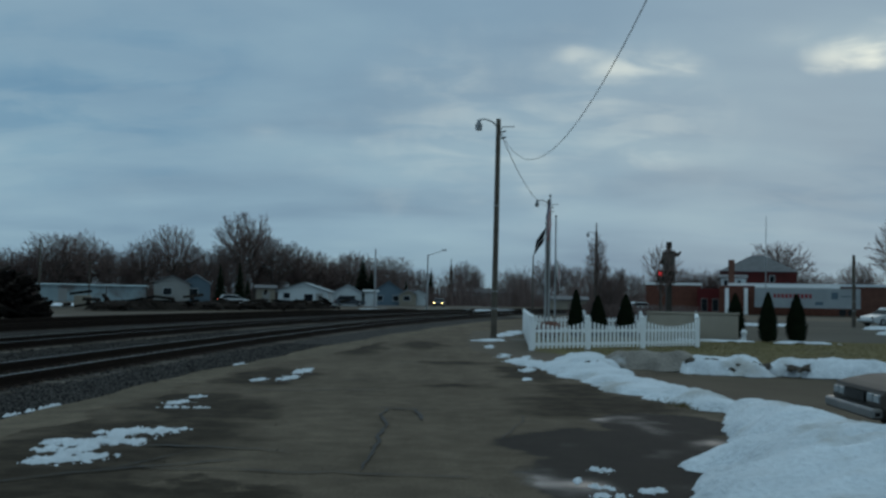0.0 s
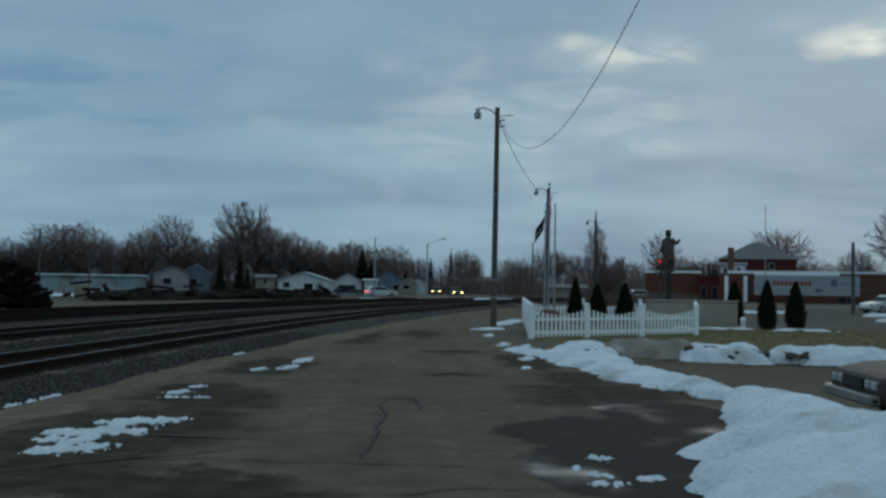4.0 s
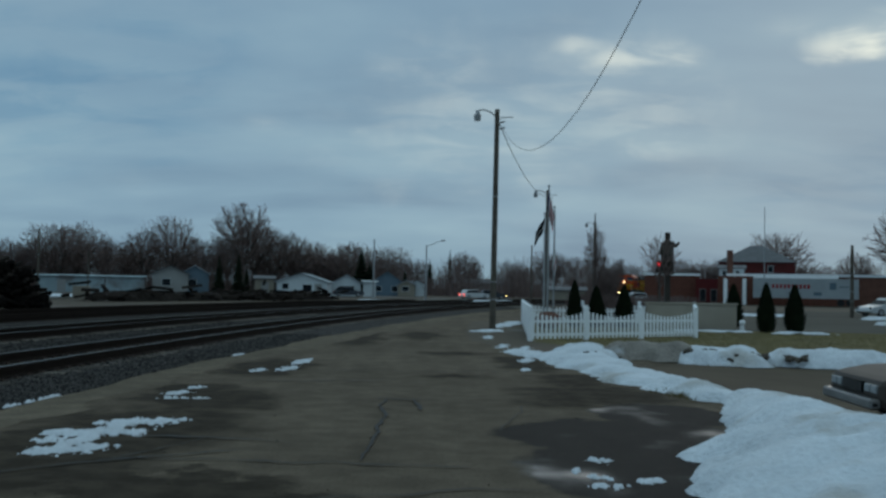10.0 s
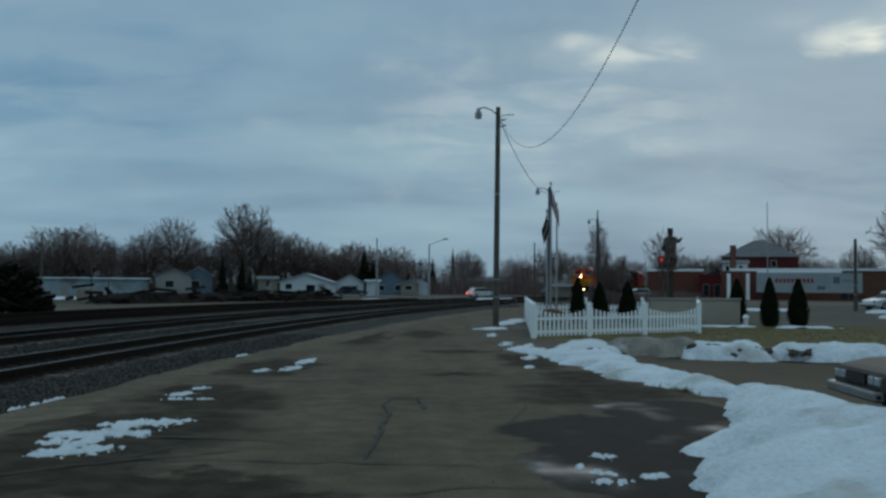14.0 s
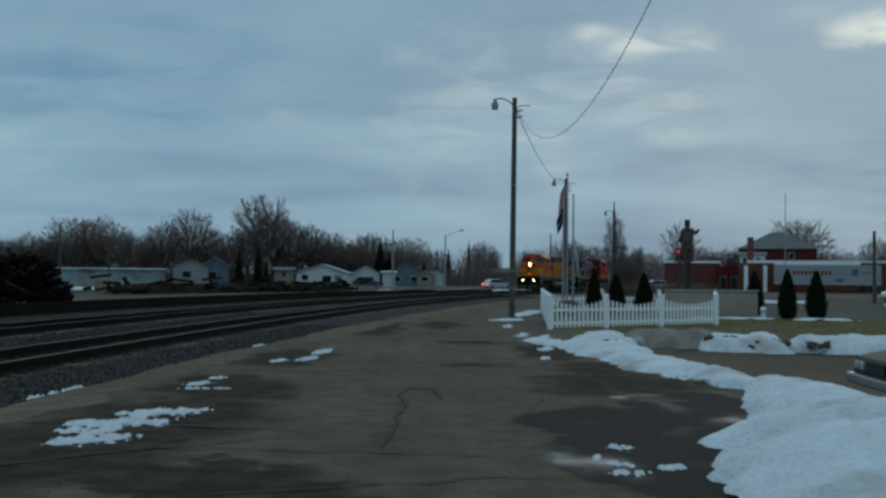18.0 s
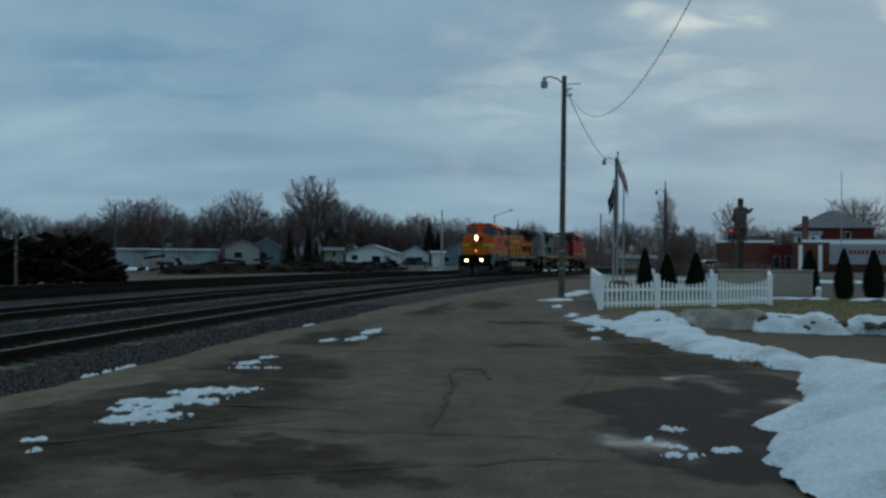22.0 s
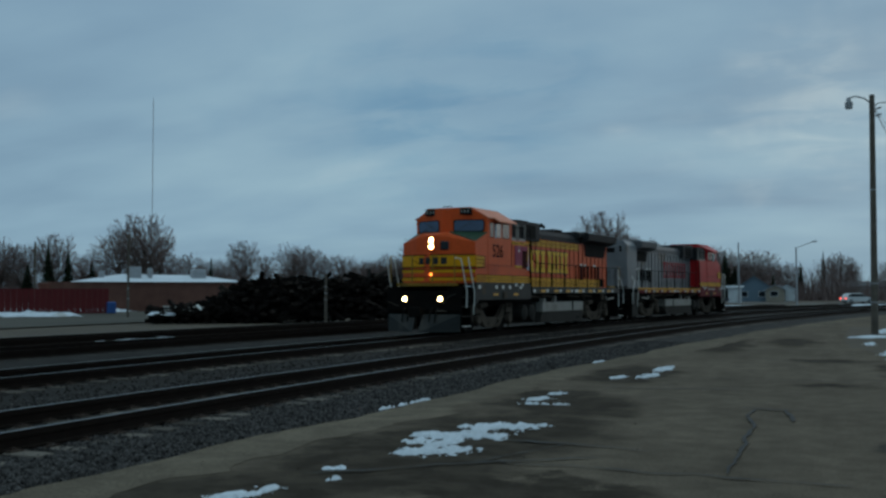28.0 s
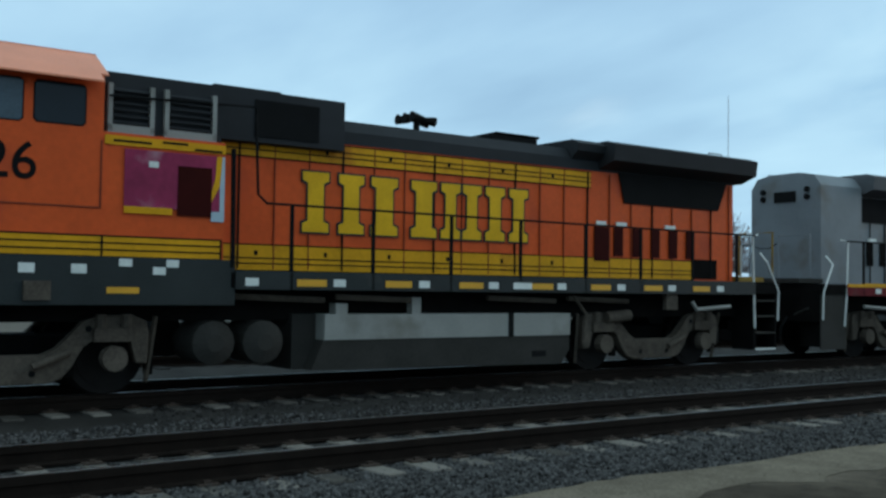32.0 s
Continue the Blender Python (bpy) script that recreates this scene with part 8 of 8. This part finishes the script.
def vehicle(name, label, at, paint, length=4.6, width=1.78, front=True, old=False, lamps=None, tails=None, group="cars on the far street"):
    """A car that faces along its x axis."""
    v = thing(name, label, "car", group=group, at=at)
    L, W = length / 2, width / 2
    if old:
        low = [(-L, 0.36), (-L, 0.82), (-L + 0.9, 0.92), (L - 1.5, 0.95), (L - 0.5, 0.88), (L - 0.12, 0.8), (L, 0.74), (L + 0.02, 0.5), (L - 0.06, 0.36), (L - 0.3, 0.3), (-L + 0.3, 0.3)]
        cabin = [(-L + 0.7, 0.9), (-L + 1.25, 1.38), (0.25, 1.4), (0.95, 0.93)]
    else:
        low = [(-L, 0.35), (-L + 0.05, 0.85), (-L + 0.5, 0.95), (L - 1.35, 0.95), (L - 0.1, 0.74), (L, 0.6), (L, 0.3), (L - 0.3, 0.22), (-L + 0.3, 0.22)]
        cabin = [(-L + 0.25, 0.93), (-L + 0.7, 1.44), (0.15, 1.47), (1.05, 0.93)]
    bm = empty_bm()
    prism(bm, low, "y", -W, W)
    part("body", bm, paint, v, bevel=0.05)
    bm = empty_bm()
    prism(bm, cabin, "y", -W + 0.1, W - 0.1)
    part("cabin", bm, paint, v, bevel=0.06)
    bm = empty_bm()
    sh = [(x * 0.97 + 0.0, 0.93 + (z - 0.93) * 0.86) for x, z in cabin]
    for s in (-1, 1):
        a, b = sorted((s * (W - 0.1), s * (W - 0.085)))
        prism(bm, sh, "y", a, b)
    part("side_glass", bm, "glass", v)
    bm = empty_bm()
    a, b = cabin[3], cabin[2]
    p = [(a[0] + 0.015, y, a[1] + 0.05) for y in (-W + 0.16, W - 0.16)] + [(b[0] + 0.05, y, b[1] - 0.05) for y in (W - 0.2, -W + 0.2)]
    bm.faces.new([bm.verts.new(k) for k in p])
    r = bmesh.ops.solidify(bm, geom=list(bm.faces), thickness=0.02)
    part("windscreen", bm, "glass", v)
    for k in (-L + 0.85, L - 0.9):
        for s in (-1, 1):
            bm = empty_bm()
            tube(bm, (k, s * (W - 0.2), 0.31), (k, s * (W + 0.01), 0.31), 0.31, 18)
            w = part("wheel", bm, "rubber", v)
            bm = empty_bm()
            tube(bm, (k, s * (W + 0.01), 0.31), (k, s * (W + 0.02), 0.31), 0.19, 14)
            part("rim", bm, "galv", w)
    bm = empty_bm()
    box(bm, L - 0.02, L + 0.13, -W + 0.02, W - 0.02, 0.36, 0.52)
    part("front_bumper", bm, "dull_chrome" if old else paint, v, bevel=0.03)
    bm = empty_bm()
    box(bm, -L - 0.1, -L + 0.03, -W + 0.02, W - 0.02, 0.36, 0.52)
    part("rear_bumper", bm, "dull_chrome" if old else paint, v, bevel=0.03)
    for s in (-1, 1):
        for k in ((0.0, 0.22) if old else (0.0,)):
            bm = empty_bm()
            y0 = s * (W - 0.1 - k)
            zl = 0.585 if old else 0.56
            box(bm, L - 0.03, L + 0.03, min(y0, y0 - s * 0.18), max(y0, y0 - s * 0.18), zl, zl + (0.12 if old else 0.18))
            part("headlamp", bm, lamps or "glass", v, "", bevel=0.01)
        bm = empty_bm()
        y0 = s * (W - 0.06)
        box(bm, -L - 0.03, -L + 0.06, min(y0, y0 - s * 0.26), max(y0, y0 - s * 0.26), 0.58, 0.78)
        part("tail_lamp", bm, tails or "letter_r", v)
    if old:
        bm = empty_bm()
        box(bm, L - 0.01, L + 0.03, -W + 0.55, W - 0.55, 0.56, 0.72)
        g = part("grille", bm, "black", v)
        for k in range(9):
            bm = empty_bm()
            y = -W + 0.62 + k * (2 * W - 1.24) / 8
            box(bm, L + 0.03, L + 0.04, y - 0.01, y + 0.01, 0.57, 0.71)
            part("grille_bar", bm, "dull_chrome", g)
        bm = empty_bm()
        box(bm, L + 0.05, L + 0.1, -W - 0.02, W + 0.02, 0.42, 0.46)
        part("bumper_strip", bm, "black", v)
    return v


vehicle("parked_car", "old dark tan sedan with square headlamps behind the snow bank", pose(8.0, 13.3, -0.1, 0, 0, 177) @ Matrix.Diagonal((1, 1, 0.88, 1)), "car_tan", 4.9, 1.85, old=True, lamps="lens_glass", group="parked cars")
vehicle("parked_car", "pale silver car parked on the lot", pose(*polar(24.0, 88)[:2], 0, 0, 0, 200), "car_silver", group="parked cars")
vehicle("parked_car", "dark van parked beside the garage", pose(*polar(-5.2, 160)[:2], 0, 0, 0, 10), "car_dark", 4.8, 1.9, group="parked cars")
vehicle("parked_car", "grey car parked before the brick building", pose(*polar(10.9, 150)[:2], 0, 0, 0, 190), "car_silver", group="parked cars")
vehicle("parked_car", "grey pickup parked by the yard", pose(*polar(-58.2, 96)[:2], 0, 0, 0, 170), "car_silver", group="parked cars")
vehicle("parked_car", "dark truck cab coupled before the trailer", pose(*polar(-55.0, 106)[:2], 0, 0, 0, 230), "car_dark", 4.4, 2.0, group="parked cars")
silver_car = vehicle("moving_car", "silver sedan with red tail lamps on the far street", pose(0, 130, 0), "car_silver", 4.7, 1.8, tails="tail", lamps="stencil_white")
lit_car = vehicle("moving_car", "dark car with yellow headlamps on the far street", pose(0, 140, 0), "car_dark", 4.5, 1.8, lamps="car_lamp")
lit_car_b = vehicle("moving_car", "second dark car with headlamps following on the far street", pose(-1, 150, 0), "car_dark", 4.5, 1.8, lamps="car_lamp")

# street lamp over the far street
sl = thing("street_lamp", "tall grey street lamp with a slanted arm on the far street", "street lamp", at=pose(*polar(-0.8, 128)[:2], 0))
bm = empty_bm()
tube(bm, (0, 0, 0), (0, 0, 7.0), 0.12, 10, 0.08)
part("pole", bm, "galv", sl)
bm = empty_bm()
pipe(bm, [(0, 0, 6.9), (1.2, 0, 7.35), (1.9, 0, 7.6)], 0.04, 6)
part("arm", bm, "galv", sl)
bm = empty_bm()
box(bm, 1.8, 2.35, -0.15, 0.15, 7.55, 7.72)
part("lamp_head", bm, "galv", sl)

# ---- yard: towers, canopy, lamp pole ----
ct = thing("lattice_tower", "grey lattice cell tower with antenna panels on top", "tower", at=pose(*polar(-47.4, 165)[:2], 0))
HT = 20.5
for k in range(3):
    a = k * 2.0944 + 0.5
    bm = empty_bm()
    tube(bm, (1.15 * math.cos(a), 1.15 * math.sin(a), 0), (0.55 * math.cos(a), 0.55 * math.sin(a), HT), 0.15, 8)
    part("tower_leg", bm, "galv", ct)
    for j in range(14):
        z0, z1 = j * HT / 14, (j + 1) * HT / 14
        r0, r1 = 1.15 - 0.6 * z0 / HT, 1.15 - 0.6 * z1 / HT
        b = a + 2.0944
        bm = empty_bm()
        tube(bm, (r0 * math.cos(a), r0 * math.sin(a), z0), (r1 * math.cos(b), r1 * math.sin(b), z1), 0.06, 5)
        part("brace", bm, "galv", ct)
for k in range(3):
    a = k * 2.0944 + 0.2
    bm = empty_bm()
    beam(bm, (0, 0, HT - 0.6), (1.6 * math.cos(a), 1.6 * math.sin(a), HT - 0.6), 0.14)
    part("antenna_arm", bm, "galv", ct)
    for o in (-0.55, 0.0, 0.55):
        bm = empty_bm()
        px, py = 1.6 * math.cos(a) - o * math.sin(a), 1.6 * math.sin(a) + o * math.cos(a)
        box(bm, px - 0.15, px + 0.15, py - 0.15, py + 0.15, HT - 1.5, HT + 0.3)
        part("antenna_panel", bm, "galv", ct)
mt = thing("radio_mast", "very tall thin radio mast far off", "mast", at=pose(*polar(-36.35, 420)[:2], 0))
bm = empty_bm()
tube(bm, (0, 0, 0), (0, 0, 79.0), 0.15, 6)
part("mast", bm, "mast_paint", mt)
bm = empty_bm()
tube(bm, (0, 0, 79.0), (0, 0, 80.5), 0.08, 6)
part("mast_tip", bm, "galv", mt)
bm = empty_bm()
tube(bm, (0, 0, 0), (0, 0, 8.2), 0.14, 8, 0.09)
solid("thin_mast", bm, "galv", "thin grey mast behind the houses", "mast", at=pose(*polar(-3.78, 140)[:2], 0))
lp = thing("yard_lamp", "wooden yard lamp pole with two floodlights", "lamp post", at=pose(*polar(-45.0, 92)[:2], 0))
bm = empty_bm()
tube(bm, (0, 0, 0), (0, 0, 7.4), 0.17, 10, 0.12)
part("pole", bm, "pole", lp)
for s in (-1, 1):
    bm = empty_bm()
    tube(bm, (s * 0.25, 0, 6.9), (s * 0.5, -0.3, 6.7), 0.12, 10, 0.28)
    part("floodlight", bm, "under", lp)
cn = thing("fuel_canopy", "fuel station canopy with a blue edge and lit lamps", "canopy", at=pose(*polar(-48.3, 128)[:2], 0, 0, 0, 48))
bm = empty_bm()
box(bm, -5.0, 5.0, -3, 3, 3.35, 4.1)
part("roof", bm, "canopy_blue", cn)
for k in range(7):
    bm = empty_bm()
    box(bm, -4.3 + k * 1.35, -3.75 + k * 1.35, -2.9, -2.2, 3.14, 3.35)
    part("canopy_lamp", bm, "lamp_white", cn, "glowing canopy lamp")
for k in (-4.2, 0, 4.2):
    bm = empty_bm()
    box(bm, k - 0.2, k + 0.2, -0.2, 0.2, 0, 3.35)
    part("column", bm, "grey_siding", cn)
flat_block(-47.6, 138, 12, 6, 2.6, "white_paint", "pale station shop behind the canopy", windows=((-4, -2, 0.6, 2.0), (0, 2, 0.6, 2.0)))
bm = empty_bm()
tube(bm, (0, 0, 0), (0, 0, 2.3), 0.06, 8)
sg2 = solid("red_sign_post", bm, "under", "post with a small red lamp by the canopy", "sign", at=pose(*polar(-44.6, 105)[:2], 0))
bm = empty_bm()
box(bm, -0.2, 0.2, -0.1, 0.1, 1.9, 2.35)
part("red_lamp", bm, "red_light", sg2, "glowing red lamp")
bx = thing("utility_box", "beige concrete block with a dark door in the yard", "utility box", at=pose(*polar(-50.2, 62)[:2], 0, 0, 0, 50))
bm = empty_bm()
box(bm, -0.85, 0.85, -0.8, 0.8, 0, 1.55)
part("body", bm, "concrete", bx, bevel=0.03)
bm = empty_bm()
box(bm, -0.6, 0.1, -0.83, -0.8, 0.1, 1.3)
part("door", bm, "grey_siding", bx)
for k in range(4):
    bm = empty_bm()
    tube(bm, (0, 0, 0), (0, 0, 0.95), 0.09, 10)
    solid("bollard", bm, "post_yellow", "short yellow bollard at the edge of the yard", "bollard", group="yellow bollards", at=pose(*polar(-54.9 + k * 0.62, 58)[:2], 0))
rr = random.Random(12)
for k in range(9):
    bm = empty_bm()
    box(bm, -1.3, 1.3, -0.11, 0.11, 0, 0.17)
    solid("spare_tie", bm, "old_tie", "old timber tie lying beside the siding", "tie", group="loose ties in the yard", at=pose(-31 - rr.random() * 3, 15 + rr.random() * 12, 0.02, 0, 0, 95 + rr.uniform(-12, 12)))
bm = empty_bm()
bmesh.ops.create_icosphere(bm, subdivisions=2, radius=1.0, matrix=Matrix.Diagonal((2.2, 1.2, 0.75, 1)))
for v in bm.verts:
    v.co *= 1 + 0.2 * noise.noise(v.co * 1.7)
solid("gravel_heap", bm, "pale_gravel", "pale heap of gravel and snow before the trailer", "heap", at=pose(*polar(-52.4, 66)[:2], 0, 0, 0, 50))

# ---- the pile of discarded ties ----
pile = thing("tie_pile", "long dark heap of discarded timber railway ties", "tie pile")
bm = empty_bm()
box(bm, -1.3, 1.3, -0.12, 0.12, -0.09, 0.09)
log_me = mesh_of("tie", bm, "old_tie", bevel=0.02)
rr = random.Random(3)


def pile_height(az):
    """The heap's height by its bearing: a low tail, a long jumbled top, a steep end."""
    if az < -33.2:
        return 0.35
    if az < -30.4:
        return 0.4 + (az + 33.2) * 0.6
    top = 2.05 + 0.16 * math.sin(az * 2.3) + 0.14 * math.sin(az * 5.1) + 0.22 * math.exp(-(az + 24.4) ** 2)
    return top if az < -23.2 else max(0.3, top - (az + 23.2) * 1.3)


def pile_spot(outer):
    az = rr.uniform(-35.4, -22.2)
    h = pile_height(az)
    z = 0.1 + h * (rr.random() ** 0.6 if outer else 0.95 * rr.random())
    half = 2.7 * (1 - 0.7 * z / (h + 0.1)) + 0.2
    depth = -(0.5 + 0.5 * rr.random()) * half if outer and rr.random() < 0.8 else rr.uniform(-half, half)
    x, y, _ = polar(az, 60.5 + depth)
    heading = rr.gauss(20, 28) if rr.random() < 0.45 else rr.gauss(110, 26) if rr.random() < 0.7 else rr.uniform(0, 180)
    return pose(x, y, z, rr.gauss(0, 9), rr.gauss(0, 13), heading)


for k in range(298):
    o = new("tie", log_me)
    o.parent, o.matrix_basis = pile, pile_spot(True)
vv, ff = [], []
bv = [Vector(p) for p in ((-1.3, -0.12, -0.09), (1.3, -0.12, -0.09), (1.3, 0.12, -0.09), (-1.3, 0.12, -0.09), (-1.3, -0.12, 0.09), (1.3, -0.12, 0.09), (1.3, 0.12, 0.09), (-1.3, 0.12, 0.09))]
bf = ((3, 2, 1, 0), (4, 5, 6, 7), (0, 1, 5, 4), (1, 2, 6, 5), (2, 3, 7, 6), (3, 0, 4, 7))
for k in range(900):
    m = pile_spot(k % 2 == 0)
    o = len(vv)
    vv += [tuple(m @ p) for p in bv]
    ff += [tuple(o + i for i in f) for f in bf]
rest = new("joined_timber", pydata("joined_timber", vv, ff, "old_tie"))
rest.parent = pile
tagged(rest, kind="stuff")
for az, d in ((-35.4, 58.6), (-34.6, 59.0), (-33.8, 59.4)):
    x, y, _ = polar(az, d)
    snow("snow_patch", [(x - 0.5, y - 0.3, x + 0.6, y + 0.4, 0.5, 0.2)], 0.08, "snow lying on the low end of the tie pile", gate=0.4, base=0.4)
# scrap heap towards the houses
for k in range(150):
    bm = empty_bm()
    box(bm, -rr.uniform(0.5, 1.5), rr.uniform(0.5, 1.5), -0.13, 0.13, -0.11, 0.11)
    y = rr.uniform(86, 122)
    solid("scrap_timber", bm, "old_tie", "dark scrap timber lying in the yard", "scrap", group="scrap in the yard", at=pose(-31 + (y - 84) * 0.46 + rr.gauss(0, 1.0), y, 0.1 + abs(rr.gauss(0, 0.45)), rr.gauss(0, 10), rr.gauss(0, 8), rr.uniform(0, 180)))
snow("scrap_mound", [(-29.5, 88, -22, 104, 1.4, 0.9), (-21, 106, -14, 121, 1.3, 0.8)], 0.2, "low dark mound of scrap and earth in the yard", gate=0.3, material="old_tie")
for k in range(26):
    bm = empty_bm()
    box(bm, -0.55, 0.55, -0.07, 0.07, 0, 0.05)
    solid("pale_board", bm, "tank" if k % 3 else "stencil_white", "pale weathered board lying on the low end of the tie pile", "board", group="boards on the tie pile", at=pose(*polar(rr.uniform(-35.8, -31.5), rr.uniform(58.2, 60.2))[:2], 0.5 + rr.random() * 0.3, rr.gauss(0, 8), rr.gauss(0, 8), rr.uniform(0, 180)))
bm = empty_bm()
box(bm, -0.7, 0.7, -0.5, 0.5, 0, 1.2)
solid("tan_crate", bm, "cream", "dull tan crate among the scrap", "crate", at=pose(*polar(-19.6, 96)[:2], 0, 0, 0, 12), bevel=0.04)

# ---- what moves ----
def motions():
    way = T2
    # how far the leading headlight is along the line
    front = [(0, 238.0), (3, 223.0), (5, 213.0), (7, 203.5), (9, 194.8), (11, 184.0), (13, 169.0), (15, 152.5), (16, 143.5), (17.5, 130.8), (18, 126.4), (19, 117.2), (20, 107.6), (21.5, 92.3), (23, 77.9), (24.5, 63.8), (25.5, 54.6), (27, 41.1), (28, 32.5), (29, 24.0), (30, 16.0), (30.5, 12.12), (31, 8.22), (31.5, 4.43), (32, 0.82)]

    def chord(s, back):
        a, b = way(s + back - 5.85), way(s + back + 5.85)
        x, y = (a[0] + b[0]) / 2, (a[1] + b[1]) / 2
        return x, y, math.degrees(math.atan2(a[1] - b[1], a[0] - b[0]))
    lead_loco.scale = second_loco.scale = (0.975, 0.975, 0.975)
    lead_rows, second_rows = [], []
    for t, s in front:
        x, y, h = chord(s, MID * 0.975)
        lead_rows.append((t, pose(x, y, RAIL, 0, 0, h)))
        x, y, h = chord(s, 37.2 * 0.975 - MID * 0.975)
        second_rows.append((t, pose(x, y, RAIL, 0, 0, h + 180)))
    walk(lead_loco, lead_rows)
    walk(second_loco, second_rows)

    def drive(v, rows):
        walk(v, [(t, pose(*polar(az, d)[:2], -0.06, 0, 0, h)) for t, az, d, h in rows])
    drive(silver_car, [(0, -11.6, 148, 18), (1, -9.6, 149, 19), (2, -7.5, 150, 20), (3, -5.4, 152, 21), (4, -3.4, 153, 22), (5, -2.0, 155, 24), (6.5, -0.8, 157, 26), (8, 0.6, 158, 28), (9, 1.5, 160, 30), (11, 2.1, 162, 30), (14, 2.2, 162, 30), (32, 2.2, 162, 30)])
    drive(lit_car, [(0, -0.1, 182, -95), (1.5, 0.15, 178, -90), (3.5, 0.7, 174, -80), (5, 1.0, 170, -72), (6.5, 1.4, 168, -60), (8, 1.75, 168, -35), (10, 3.0, 168, 10), (12, 5.0, 172, 30), (15, 9.0, 178, 35), (32, 30.0, 230, 35)])
    drive(lit_car_b, [(0, -1.2, 220, -95), (2.5, -0.2, 205, -92), (4, -0.25, 195, -92), (5.5, 0.1, 186, -85), (7, 0.55, 178, -75), (9, 1.3, 170, -45), (11, 2.9, 168, 5), (13, 5.0, 172, 30), (16, 9.0, 178, 35), (32, 30.0, 226, 35)])
    # the flags stir in light wind: seconds and the lean away from the pole
    gusts = (
        (flag_a, 9, [(0, -4), (4, -6), (7, -9), (8, -17), (9, -6), (10, -13), (11, -6), (12, -11), (13, -14), (14, -19), (15, -15), (17, -2), (18, 6), (19, -7), (19.2, -3), (19.6, 20), (19.8, 34), (20, 36), (20.2, 27), (20.4, -8), (20.8, -22), (21, -17), (21.5, 2), (22, -22), (22.5, -20), (23, -10), (32, -8)]),
        (flag_b, 16, [(0, 8), (2, 4), (4, 6), (7, -6), (8, -8), (9, -2), (10, 6), (12, -6), (13, -10), (15, -10), (18, -4), (18.5, 28), (19, 20), (19.2, 24), (19.4, 22), (19.6, 8), (20, 12), (20.2, -8), (20.4, 4), (20.6, 14), (20.8, 18), (21, 12), (21.5, -6), (22, -8), (23, -10), (32, -6)]),
        (flag_c, 14, [(0, -14), (2, -4), (8, 0), (9, -8), (11, -3), (13, -3), (15, -6), (18, -14), (18.5, -20), (19, -16), (20, -12), (20.4, -4), (20.8, -16), (21, -4), (22, 8), (23, 4), (32, 0)]),
    )
    for fl, wob, leans in gusts:
        home = fl.matrix_basis.translation.copy()
        walk(fl, [(t, pose(home.x, home.y, home.z, 0, lean, wob * (math.sin(t * 1.3 + home.x) + 0.6 * math.sin(t * 0.47)))) for t, lean in leans])


motions()
